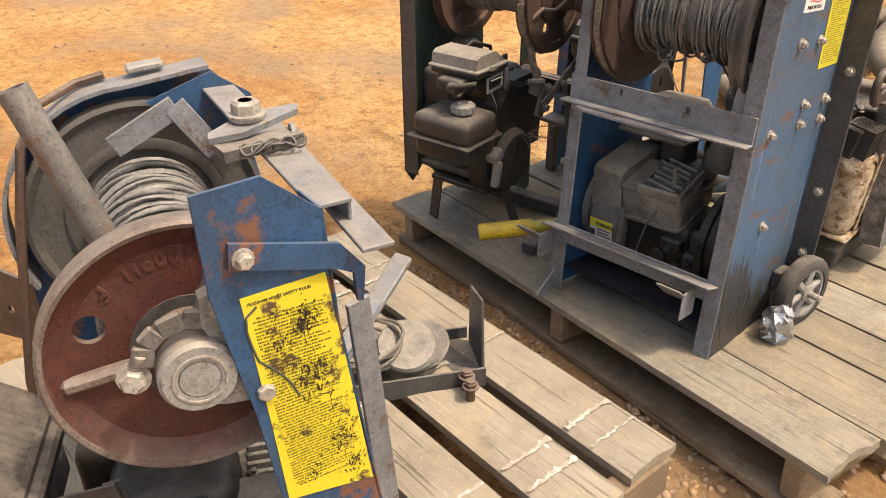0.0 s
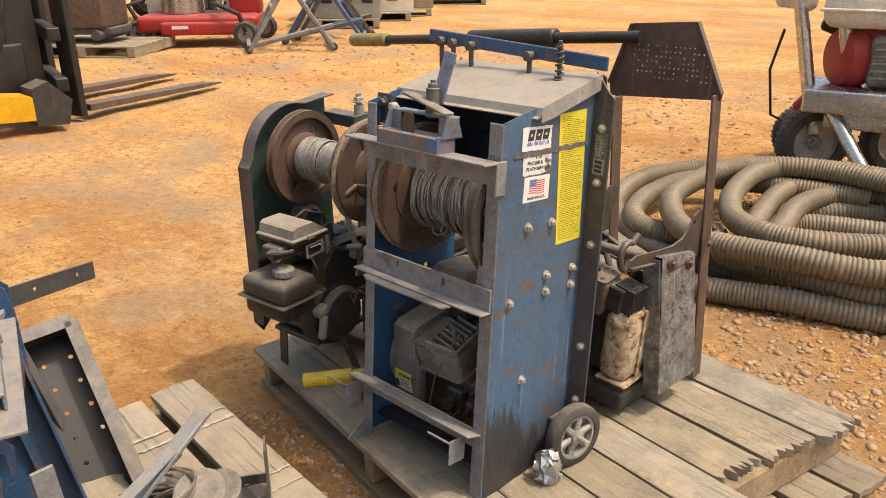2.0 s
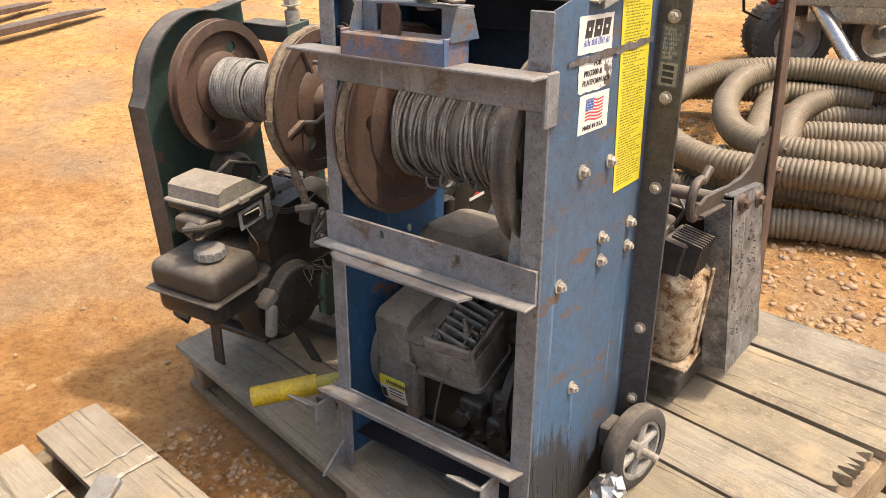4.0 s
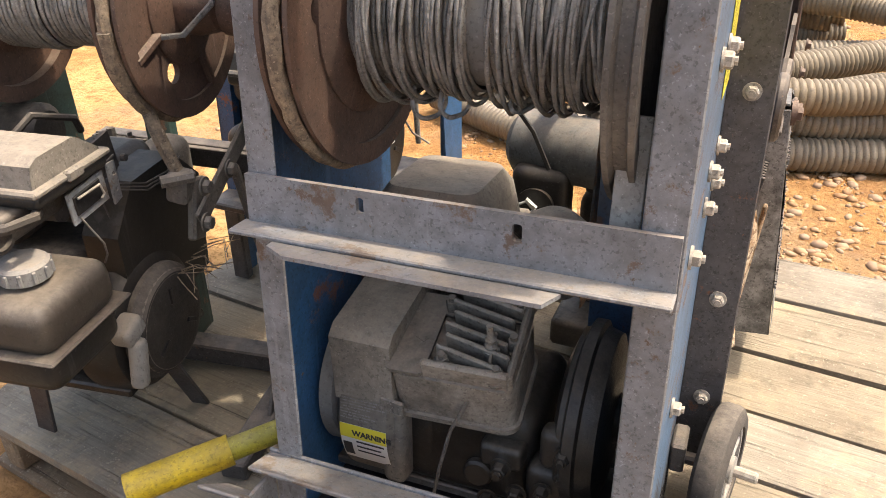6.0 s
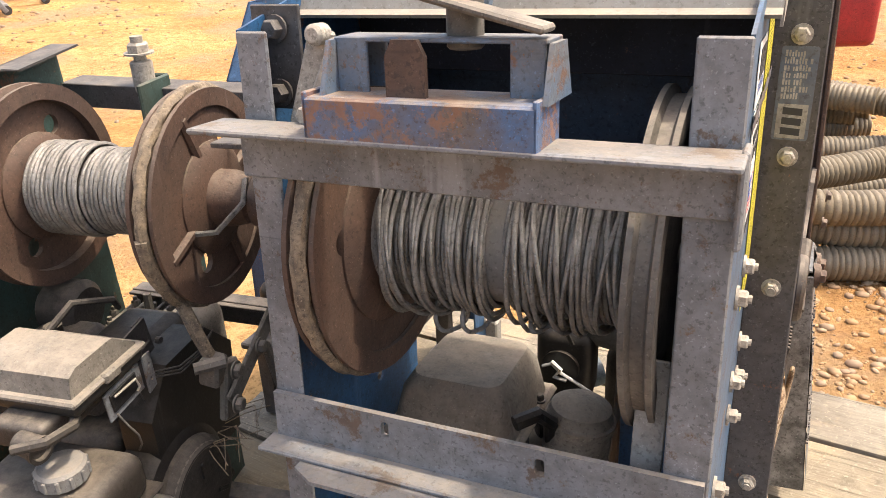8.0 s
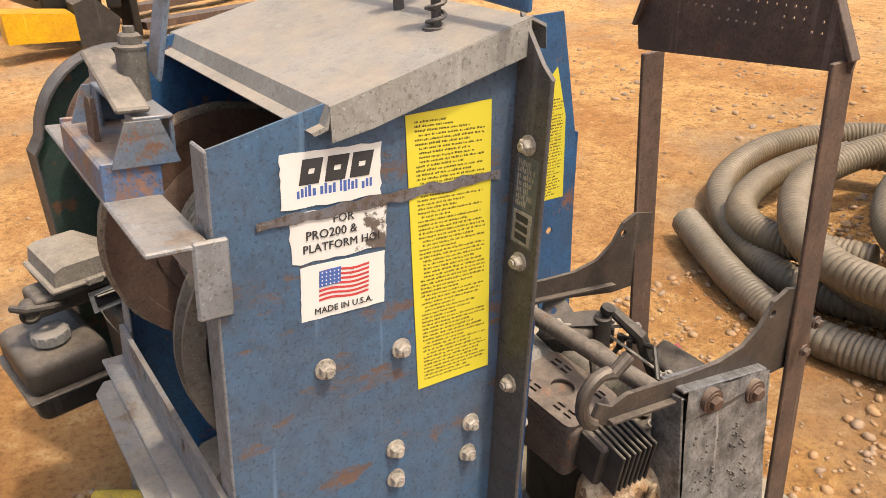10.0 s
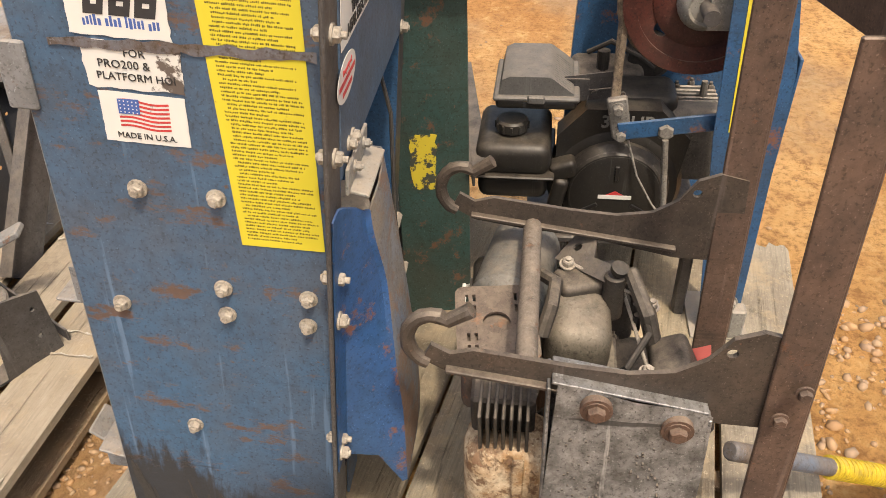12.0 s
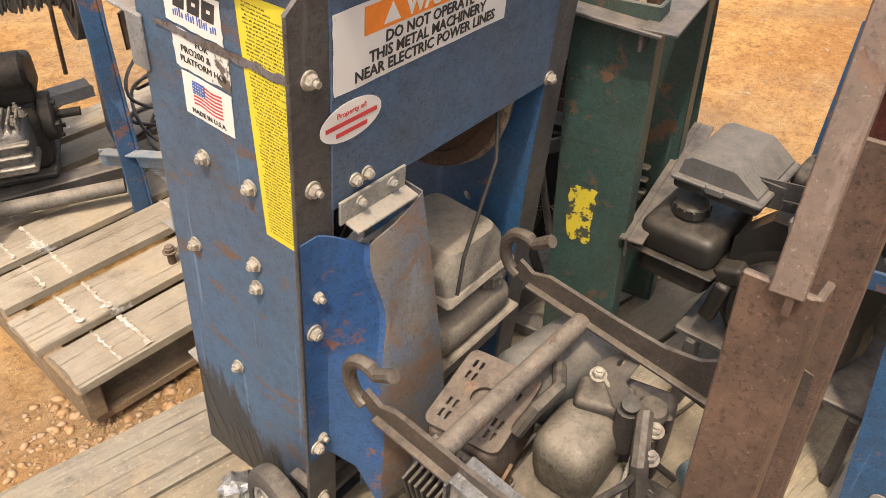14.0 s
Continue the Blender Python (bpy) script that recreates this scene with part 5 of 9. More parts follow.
        for b2 in range(m - 1):
            f += [(b2, nv + b2, nv + b2 + 1, b2 + 1), (last + b2, last + b2 + 1, nv + last + b2 + 1, nv + last + b2)]
        return Shape().add(v + [(x - t, y - t, z) for x, y, z in v], f)
    part("guard_face", skin(rows, 0.0022), M_GUARD, th, "bright blue belt guard side with a battered fold", sharp=24)
    part("guard_cheek", skin(edge, 0.0022), surface("rusted_blue_cheek", (0.13, 0.17, 0.23), (0.2, 0.17, 0.14), 0.6, 0.1, 0.75, 0.5, 10, 90, rust_col=(0.15, 0.095, 0.065), grime=0.3), th, "rusted dusty rear cheek of the belt guard", sharp=24)
    for x, z in ((0.034, 0.50), (0.036, 0.287)):
        part("guard_bolt", Shape().bolt((x, D + 0.0064, z), (0, 1, 0), 0.0078, 0.008, 0.012), M_ZINC, th)
    s = Shape().box((-0.058, D + 0.009, 0.648), (0.104, 0.004, 0.03), bev=0.001)
    s.box((-0.062, D + 0.019, 0.632), (0.098, 0.024, 0.004), (-10, 0, 0), 0.001)
    for x in (-0.035, -0.085):
        s.bolt((x, D + 0.011, 0.652), (0, 1, 0), 0.005, 0.006, 0.01)
    part("guard_bracket", s, M_LID, th)
    for x in (-0.032, -0.05):
        part("guard_bolt", Shape().bolt((x, D + 0.0055, 0.679), (0, 1, 0), 0.006, 0.007, 0.01), M_ZINC, th)
    # latch on the upper crossbar
    s = Shape().box((-0.22, -0.052, 0.781), (0.185, 0.004, 0.034), bev=0.001)
    s.box((-0.22, -0.025, 0.797), (0.185, 0.055, 0.004), bev=0.001)
    for x in (-0.311, -0.129):
        s.box((x, -0.028, 0.785), (0.004, 0.052, 0.036), bev=0.001)
    latch = part("latch_block", s, surface("chipped_blue_block", (0.07, 0.15, 0.3), (0.15, 0.12, 0.1), 0.55, 0.1, 0.75, 0.75, 16, 90, rust_col=(0.2, 0.1, 0.06)), th, "chipped blue latch block with rust and dust")
    s = Shape()
    for x in (-0.285, -0.145):
        s.box((x, -0.02, 0.818), (0.026, 0.004, 0.04), bev=0.001)
        s.box((x, 0.012, 0.818), (0.026, 0.004, 0.04), bev=0.001)
    s.box((-0.215, -0.004, 0.838), (0.17, 0.036, 0.004), bev=0.001)
    for x in (-0.302, -0.127):
        s.prism([(0, 0), (0.06, 0), (0.045, 0.04), (0.015, 0.04)], 0.004, facing((x, -0.045, 0.798), (0, 1, 0), (0, 0, 1)))
    part("latch_bracket", s, surface("rubbed_blue_bracket", (0.1, 0.17, 0.27), (0.2, 0.2, 0.2), 0.5, 0.2, 0.5, 0.5, 14, 90, rust_col=(0.17, 0.085, 0.045), grime=0.3), latch)
    s = Shape().prism([(-0.016, 0), (0.016, 0), (0.016, 0.03), (0.01, 0.042), (-0.01, 0.042), (-0.016, 0.03)], 0.005, facing((-0.232, -0.034, 0.798), (1, 0, 0), (0, 0, 1)))
    part("latch_tab", s, M_RUST, latch)
    s = Shape().cyl((-0.2, 0.0, 0.83), (-0.2, 0.0, 0.892), 0.014, seg=14, bev=0.002)
    s.bolt((-0.2, 0.0, 0.888), (0, 0, 1), 0.011, 0.012, 0.02)
    part("latch_post", s, M_SHROUD, latch)
    s = Shape().beam((-0.255, -0.02, 0.878), (-0.13, -0.02, 0.846), 0.03, 0.006, (0, 0, 1), 0.002)
    part("latch_lever", s, M_SHROUD, latch)
    s = Shape().beam((-0.205, 0.02, 0.86), (-0.185, 0.035, 0.965), 0.036, 0.005, (0, 1, 0), 0.002)
    part("latch_handle", s, surface("pale_blue_handle", (0.2, 0.26, 0.34), (0.14, 0.17, 0.2), 0.5, 0.2, 0.2, 0.4, 14, 90), latch, "upright pale blue handle blade")
    s = Shape().beam((-0.36, 0.015, 0.76), (-0.335, 0.02, 0.842), 0.024, 0.008, (0, 1, 0), 0.002)
    s.beam((-0.345, 0.006, 0.77), (-0.315, 0.01, 0.835), 0.012, 0.012, (0, 1, 0), 0.003)
    s.cyl((-0.335, 0.002, 0.838), (-0.335, 0.022, 0.838), 0.009, seg=14, bev=0.003)
    s.bolt((-0.34, -0.004, 0.775), (0, -1, 0), 0.008, 0.008)
    part("cable_clamp", s, M_ZINC, latch)
    s = Shape().box((-0.395, 0.04, 0.815), (0.05, 0.004, 0.09), bev=0.001)
    for z in (0.785, 0.84):
        s.bolt((-0.393, 0.036, z), (0, -1, 0), 0.009, 0.01)
    part("inner_bracket", s, M_DARKST, latch)
    # drum
    drum = Shape().cyl((-W + 0.01, 0.13, 0.635), (-0.01, 0.13, 0.635), 0.014, seg=14)
    ax = part("winding_drum", drum, M_DARKST, th, "rusty winding drum with grey wire rope")
    wire_drum(ax, -0.345, -0.066, 0.13, 0.635, 0.062, 0.078, 0.149, (M_RUST, M_SHROUD), [(0.066, 0.071, -0.326, -0.212), (0.066, 0.073, -0.196, -0.084)], 3, 172)
    rnd = random.Random(9)
    s = Shape()
    for x, wd, dp in ((-0.262, 0.03, 0.03), (-0.235, 0.026, 0.026), (-0.168, 0.02, 0.014)):
        pts = []
        for k in range(25):
            a = math.pi * k / 24
            pts.append((x + wd * 0.5 * math.cos(a), 0.10 + 0.012 * math.sin(a * 2), 0.572 - dp * math.sin(a)))
        s.tube(pts, 0.0026, 9, 6, 1.0, 0.22)
    tagged(part("loose_rope_loop", s, M_ROPE, ax), kind="stuff")
    # belt guard strip beside the right flange, running down
    s = Shape().box((-0.052, 0.02, 0.52), (0.026, 0.004, 0.13), (-8, 0, 0), 0.001)
    part("brake_band", s, M_LID, th)
    s = Shape()
    pts = [(-0.33, 0.28, 0.66), (-0.3, 0.31, 0.58), (-0.22, 0.33, 0.47), (-0.2, 0.34, 0.42)]
    s.tube(pts, 0.003, 7)
    part("throttle_cable", s, M_BLACK, th)
    # wheel
    toed = wheel(th, (0.058, 0.252, 0.096), 0.079, 0.036)
    toed.matrix_basis = pose(0.058, 0.252, 0.096, 0, 0, -10) @ pose(-0.058, -0.252, -0.096)
    s = Shape().cyl((-0.42, 0.252, 0.096), (0.06, 0.252, 0.096), 0.008, seg=10)
    s.box((0.01, 0.25, 0.11), (0.018, 0.05, 0.04), bev=0.003)
    part("axle", s, M_DARKST, th)
    build_engine_a(th, W)
    # stickers
    def on_side(y, z):
        return facing((0.0006, y, z), (0, 1, 0), (0, 0, 1))
    st = part("maker_sticker", Shape().prism(torn(0, 0, 0.094, 0.048, 1), 0.0005, on_side(0.058, 0.782)), M_WSTICK, th, "white maker's sticker with a dark slanted mark")
    s = Shape()
    for k, w in enumerate((0.02, 0.021, 0.021)):
        x = 0.016 + k * 0.0235
        s.prism([(x, 0.02), (x + w - 0.002, 0.02), (x + w + 0.003, 0.042), (x + 0.004, 0.042)], 0.0004, on_side(0.058, 0.782) @ pose(0, 0, 0.0006), [[(x + 0.0085, 0.029), (x + w - 0.006, 0.029), (x + w - 0.005, 0.0335), (x + 0.0095, 0.0335)]])
    part("maker_mark", s, M_INK, st)
    part("maker_line", laid(bars_of_text(0.014, 0.009, 0.086, 0.018, 1, 4, h=0.75), on_side(0.058, 0.782)), M_INKB, st)
    st = part("model_sticker", Shape().prism(torn(0, 0, 0.094, 0.046, 2, 0.003), 0.0005, on_side(0.064, 0.731)), sticker("torn_white_sticker", (0.7, 0.69, 0.66), 0.6, (0.11, 0.09, 0.08), 0.03, 16), th, "torn white platform hoist sticker")
    for text, x, y, sz in (("FOR", 0.04, 0.033, 0.011), ("PRO200 &", 0.014, 0.021, 0.0115), ("PLATFORM HOI", 0.011, 0.009, 0.0108)):
        words("sticker_text", text, sz, M_INK, st, on_side(0.064, 0.731) @ pose(x, y, 0.0012))
    st = part("flag_sticker", Shape().prism(torn(0, 0, 0.084, 0.053, 3, 0.001), 0.0005, on_side(0.072, 0.674)), M_WSTICK, th, "white sticker with a striped flag")
    fm = on_side(0.072, 0.674) @ pose(0.017, 0.017, 0.0008, 0, 0, -2)
    s = Shape()
    for k in range(7):
        n = 8
        for j in range(n):
            x0, x1 = 0.05 * j / n, 0.05 * (j + 1) / n
            y0, y1 = (0.0012 * math.sin(x * 140) + k * 0.0045 for x in (x0, x1))
            s.add([(x0, y0, 0), (x1, y1, 0), (x1, y1 + 0.0023, 0), (x0, y0 + 0.0023, 0)], [(0, 1, 2, 3)], fm)
    part("flag_stripes", s, M_INKR, st)
    part("flag_canton", Shape().prism([(0, 0.014), (0.021, 0.0155), (0.021, 0.031), (0, 0.0295)], 0.0003, fm @ pose(0, 0, 0.0003)), M_INKB, st)
    s = Shape()
    for i in range(5):
        for j in range(4):
            s.prism(ring((0.0025 + i * 0.004, 0.0165 + j * 0.0038), 0.0008, 5), 0.0002, fm @ pose(0, 0, 0.0008))
    part("flag_stars", s, M_WSTICK, st)
    words("sticker_text", "MADE IN U.S.A.", 0.0088, M_INK, st, on_side(0.072, 0.674) @ pose(0.012, 0.005, 0.0012))
    ym = facing((0.0006, 0.176, 0.562), (0, 1, 0), (0, 0, 1))
    ysh = [(0.021, 0.0), (0.110, 0.002), (0.094, 0.294), (0.0, 0.288)]
    st = part("safety_sticker", Shape().prism(ysh, 0.0005, ym), M_YSTICK, th, "tall yellow safety sticker with fine dark print")
    shear = Matrix(((1, -0.07, 0, 0.025), (0, 1, 0, 0), (0, 0, 1, 0), (0, 0, 0, 1)))
    part("safety_print", laid(bars_of_text(0.004, 0.008, 0.082, 0.283, 66, 8), ym @ shear), M_INKY, st)
    # scuff across the stickers
    s = Shape()
    rnd = random.Random(31)
    pts = [(-0.03, 0)]
    top = [(x, 0.004 + 0.004 * rnd.random()) for x in [0.25 * k / 22 for k in range(23)]]
    bot = [(x, -0.002 - 0.004 * rnd.random()) for x in [0.25 * k / 22 for k in range(22, -1, -1)]]
    s.prism(top + bot, 0.0003, facing((0.0022, 0.035, 0.772), (0, 1, 0), (0, 0, 1)) @ pose(0, 0, 0, 0, 0, 2))
    part("scuff", s, surface("scuff_paint", (0.13, 0.13, 0.15), (0.1, 0.07, 0.05), 0.6, 0, 0.3, 0.2, 30, 120), th)
    # black streaks of old oil near the foot
    s = Shape()
    rnd = random.Random(12)
    for k in range(46):
        y0 = rnd.uniform(0.02, 0.30)
        reach = (0.19 - y0 * 0.34) * rnd.uniform(0.45, 1.05)
        w = rnd.uniform(0.002, 0.010)
        bend = rnd.uniform(0.35, 0.95)
        us = (0.0, 0.2, 0.4, 0.6, 0.8, 1.0)
        mid = [(y0 - reach * bend * (u - 0.45 * u * u) + rnd.uniform(-0.0015, 0.0015), 0.004 + reach * u) for u in us]
        wide = [w * (1.25 - u) * rnd.uniform(0.6, 1.2) for u in us]
        poly = [(a - b, z) for (a, z), b in zip(mid, wide)] + [(a + b, z) for (a, z), b in reversed(list(zip(mid, wide)))]
        poly = [(min(max(a, 0.0005), 0.31) + 0.00002 * q, z) for q, (a, z) in enumerate(poly)]
        s.prism(poly, 0.0002 + 0.00001 * k, facing((0.0002, 0, 0), (0, 1, 0), (0, 0, 1)))
    tagged(part("old_oil", s, surface("old_oil", (0.035, 0.034, 0.034), (0.05, 0.045, 0.042), 0.45, 0, 0.1, 0.1, 20, 90), th), kind="stuff")
    # warning sheet and owner's oval behind
    def on_rear(x, z):
        return facing((x, D + 0.0056, z), (-1, 0, 0), (0, 0, 1))
    wm = on_rear(-0.003, 0.785)
    st = part("warning_sign", Shape().prism(torn(0, 0, 0.274, 0.082, 6, 0.002), 0.0005, wm), M_WSTICK, th, "white and orange electrical warning sheet")
    sheet("warning_band", [(0.04, 0.05), (0.24, 0.05), (0.24, 0.078), (0.04, 0.078)], wm @ pose(0, 0, 0.0008), M_ORANGE, st)
    words("warning_text", "WARNING", 0.027, M_WSTICK, st, wm @ pose(0.098, 0.0545, 0.0018), "LEFT", 0.001)
    s = Shape().prism([(0.066, 0.054), (0.09, 0.054), (0.078, 0.074)], 0.0003, wm @ pose(0, 0, 0.0014))
    part("warning_triangle", s, M_WSTICK, st)
    for k, text in enumerate(("DO NOT OPERATE", "THIS METAL MACHINERY", "NEAR ELECTRIC POWER LINES")):
        words("warning_text", text, 0.0165, M_INK, st, wm @ pose(0.14, 0.0355 - k * 0.0148, 0.0012), "CENTER", 0.0003)
    ov = part("owner_sticker", Shape().prism([(0.043 * math.cos(radians(a)), 0.0215 * math.sin(radians(a))) for a in range(0, 360, 12)], 0.0005, on_rear(-0.027, 0.753)), M_WSTICK, th, "white oval owner's sticker")
    words("owner_text", "Property of:", 0.0085, M_INKR, ov, on_rear(-0.027, 0.753) @ pose(0, 0.008, 0.0012), "CENTER")
    s = Shape()
    for w, y in ((0.036, 0.0), (0.022, -0.0105)):
        s.prism([(-w, y - 0.0025), (w, y - 0.0025), (w, y + 0.0025), (-w, y + 0.0025)], 0.0003, on_rear(-0.027, 0.753) @ pose(0, 0, 0.0008))
    part("owner_bars", s, M_INKR, ov)
    # data plate on the rear angle
    pm = facing((0.008, D - 0.0016, 0.711), (1, 0, 0), (0, 0, 1)) @ pose(0, 0, 0, 0, 0, -1)
    pl = sheet("data_plate", rounded(0, 0, 0.034, 0.092, 0.003), pm, M_TAG, th, "small blue and silver data plate")
    sheet("data_plate_field", [(0.003, 0.002), (0.031, 0.002), (0.031, 0.036), (0.003, 0.036)], pm @ pose(0, 0, 0.0006), M_RIM, pl)
    part("data_plate_print", laid(bars_of_text(0.004, 0.04, 0.03, 0.088, 7, 5, h=0.6), pm), M_RIM, pl)
    s = Shape()
    for k in range(3):
        s.prism([(0.008, 0.006 + k * 0.01), (0.026, 0.005 + k * 0.01), (0.026, 0.012 + k * 0.01), (0.008, 0.013 + k * 0.01)], 0.0003, pm @ pose(0, 0, 0.0012))
    part("data_plate_mark", s, M_INK, pl)
    return th


build_hoist_a()

# crumpled foil by the wheel
def build_foil():
    bm = bmesh.new()
    bmesh.ops.create_icosphere(bm, subdivisions=3, radius=1)
    v = [((p.co.x * 0.03 + 0.018 * noise.noise(p.co * 3)), p.co.y * 0.028 + 0.018 * noise.noise(p.co * 3 + Vector((5, 0, 0))), (p.co.z * 0.045 + 0.02 * noise.noise(p.co * 3 + Vector((0, 7, 0))))) for p in bm.verts]
    s = Shape().add(v, [tuple(q.index for q in f.verts) for f in bm.faces])
    bm.free()
    solid("crumpled_foil", s, surface("foil", (0.6, 0.6, 0.6), (0.4, 0.4, 0.4), 0.3, 0.8, 0, 0.3, 40, 100), "crumpled scrap of silver foil beside the wheel", "foil", pose(0.045, 0.165, 0.035), sharp=15)


build_foil()


# ---- the green hoist beside it ----
def build_hoist_b():
    th = thing("drum_hoist", "worn green drum hoist with a dusty black engine", "hoist", pose(-0.666, 0.24, 0, 0, 0, 10) @ pose(0.672, -0.238, 0), "hoists on the pallet")
    cy, cz = 0.238, 0.58
    # far side plate: tall, round at the top front, with a rolled rim
    def outline(inset=0.0, n=12):
        r = 0.155 - inset
        pts = [(0.055 + inset, 0.10), (0.055 + inset, cz)]
        pts += [(cy - 0.012 + r * math.cos(radians(a)), cz + r * math.sin(radians(a))) for a in [180 - 110 * k / n for k in range(1, n + 1)]]
        pts += [(0.40, cz + 0.155 - inset), (0.42 - inset, -0.045), (0.30, -0.045), (0.13, 0.10), (0.085, 0.06)]
        return pts
    s = Shape().prism(outline(), 0.004, facing((-1.0, 0, 0), (0, 1, 0), (0, 0, 1)))
    part("side_plate", s, M_GREEN, th, "dark green side plate with a rounded top")
    rim = outline()[:15]
    s = Shape()
    v = []
    for y, z in rim:
        v += [(-1.0, y, z), (-0.955, y, z), (-0.955, y + 0.003, z - 0.003), (-1.0, y + 0.003, z - 0.003)]
    f = []
    for k in range(len(rim) - 1):
        for j in range(4):
            f.append((4 * k + j, 4 * k + (j + 1) % 4, 4 * k + 4 + (j + 1) % 4, 4 * k + 4 + j))
    s.add(v, f)
    part("rim_flange", s, M_DARKST, th)
    # near side plate, behind the drum
    s = Shape().box((-0.575, 0.35, 0.325), (0.006, 0.13, 0.73), bev=0.002)
    s.box((-0.595, 0.412, 0.325), (0.04, 0.006, 0.73), bev=0.002)
    part("rear_post", s, M_GREEN, th, "scraped green post with rust")
    s = Shape().box((-0.83, 0.385, 0.325), (0.006, 0.075, 0.73), bev=0.002)
    s.box((-0.85, 0.42, 0.325), (0.045, 0.006, 0.73), bev=0.002)
    part("rear_post", s, M_GREEN, th)
    s = Shape().beam((-0.56, 0.43, 0.30), (-0.98, 0.43, 0.315), 0.04, 0.005, bev=0.001)
    s.beam((-0.56, 0.422, 0.285), (-0.98, 0.422, 0.30), 0.005, 0.04, bev=0.001)
    part("rear_crossbar", s, M_DARKST, th)
    s = Shape().beam((-0.54, 0.425, 0.665), (-1.0, 0.425, 0.675), 0.05, 0.005, bev=0.001)
    s.beam((-0.54, 0.40, 0.65), (-1.0, 0.40, 0.66), 0.005, 0.035, bev=0.001)
    s.beam((-0.56, 0.12, 0.69), (-0.56, 0.43, 0.66), 0.05, 0.006, bev=0.001)
    part("top_bar", s, M_DARKST, th)
    s = Shape().cyl((-0.862, 0.41, 0.665), (-0.862, 0.41, 0.71), 0.016, seg=16, bev=0.002)
    s.cyl((-0.862, 0.41, 0.71), (-0.862, 0.41, 0.745), 0.009, seg=12)
    s.bolt((-0.862, 0.41, 0.72), (0, 0, 1), 0.016, 0.014)
    part("top_bolt", s, M_ZINC, th)
    # worn sticker on the post
    sheet("worn_sticker", torn(0, 0, 0.045, 0.11, 8, 0.006), facing((-0.5715, 0.312, 0.258), (0, 1, 0), (0, 0, 1)), sticker("scraped_yellow_sticker", (0.62, 0.50, 0.05), 0.53, (0.05, 0.055, 0.045), 0.03, 38), th, "half-scraped yellow sticker")
    ax = part("winding_drum", Shape().cyl((-1.0, cy, cz), (-0.57, cy, cz), 0.013, seg=12), M_DARKST, th)
    wire_drum(ax, -0.672, -0.93, cy, cz, 0.045, 0.056, 0.132, (M_RUST, M_RUST), [], 5, 60, core_mat=M_DARKST, spokes=True)
    # laid rope between the flanges
    pts = []
    n = 32
    for i in range(n * 30):
        w, a = i / 30, 2 * math.pi * i / 30
        r = 0.054 + 0.0022 * noise.noise((w * 0.9, 0, 1)) + (0.006 if w < 12 else 0)
        pts.append((-0.905 + 0.215 * w / n + 0.0012 * noise.noise((w * 3, 2, 0)), cy + r * math.cos(a), cz + r * math.sin(a)))
    part("wire_rope", Shape().tube(pts, 0.0034, 9, 6, 1.0, 0.22), M_ROPE, ax)
    # hub bearing and clipped rope end
    s = Shape().lathe([(0, 0.036), (0.02, 0.036), (0.045, 0.03), (0.05, 0.024)], (-0.66, cy, cz), (1, 0, 0), 24)
    s.lathe([(0, 0.034), (0.02, 0.034)], (-0.605, cy, cz), (1, 0, 0), 24)
    part("hub", s, M_RUST, ax)
    s = Shape().tube([(-0.615, cy - 0.01, cz + 0.03), (-0.605, cy - 0.04, cz + 0.012), (-0.635, cy - 0.06, cz - 0.02), (-0.665, cy - 0.062, cz - 0.024)], 0.004, 9, 6, 1.0, 0.22)
    part("rope_end", s, M_ROPE, ax)
    # brake rope coming down to the lever
    pts = [(-0.681, cy + 0.137 * math.cos(radians(a)), cz + 0.137 * math.sin(radians(a))) for a in range(180, 232, 6)]
    e = Vector(pts[-1])
    pts += [tuple(e.lerp(Vector((-0.66, 0.15, 0.40)), u)) for u in (0.2, 0.4, 0.6, 0.8, 1.0)]
    part("brake_tail", Shape().tube(pts, 0.0095, 10, 5, 0.9, 0.25), M_HEMP, th, "dusty tan rope tail")
    s = Shape().box((-0.65, 0.16, 0.335), (0.028, 0.03, 0.04), (0, 10, 0), 0.004)
    s.box((-0.64, 0.17, 0.30), (0.012, 0.03, 0.08), (-18, 0, 0), 0.003)
    s.beam((-0.63, 0.155, 0.29), (-0.62, 0.32, 0.38), 0.006, 0.026, bev=0.002)
    for y, z in ((0.155, 0.29), (0.165, 0.335), (0.23, 0.33), (0.318, 0.378)):
        s.bolt((-0.622, y, z), (1, 0, 0), 0.009, 0.008)
    s.cyl((-0.63, 0.16, 0.35), (-0.66, 0.135, 0.35), 0.008, seg=8)
    s.beam((-0.62, 0.24, 0.33), (-0.61, 0.30, 0.06), 0.012, 0.012, (1, 0, 0), 0.003)
    laid(s, pose(-0.006, -0.012, 0.046))
    part("brake_lever", s, M_SHROUD, th, "dusty grey brake lever and clevis")
    engine(th, pose(-0.845, 0.166, 0.128, 0, 0, 90), tank_mat=M_TANKD, cleaner_mat=M_COWL, tank=(-0.006, 0, -0.004), tank_small=0.88, small=0.67, cleaner=(0.042, 0, -0.016), RZ=0.058, spin=0.8, swing=-0.038, cowl=-0.075, controls=True)
    # stand under the engine
    stand = part("engine_stand", Shape().box((-0.82, 0.155, 0.11), (0.18, 0.2, 0.014), bev=0.003), M_OILY, th)
    for a, b2, up in (((-0.75, 0.16, 0.1), (-0.745, 0.22, -0.045), (0, 1, 0)), ((-0.91, 0.09, 0.108), (-0.95, 0.115, -0.05), (0, 1, 0)), ((-0.60, 0.30, 0.16), (-0.6, 0.17, -0.032), (1, 0, 0))):
        part("stand_leg", Shape().beam(a, b2, 0.03, 0.006, up, 0.001), M_DARKST, stand)
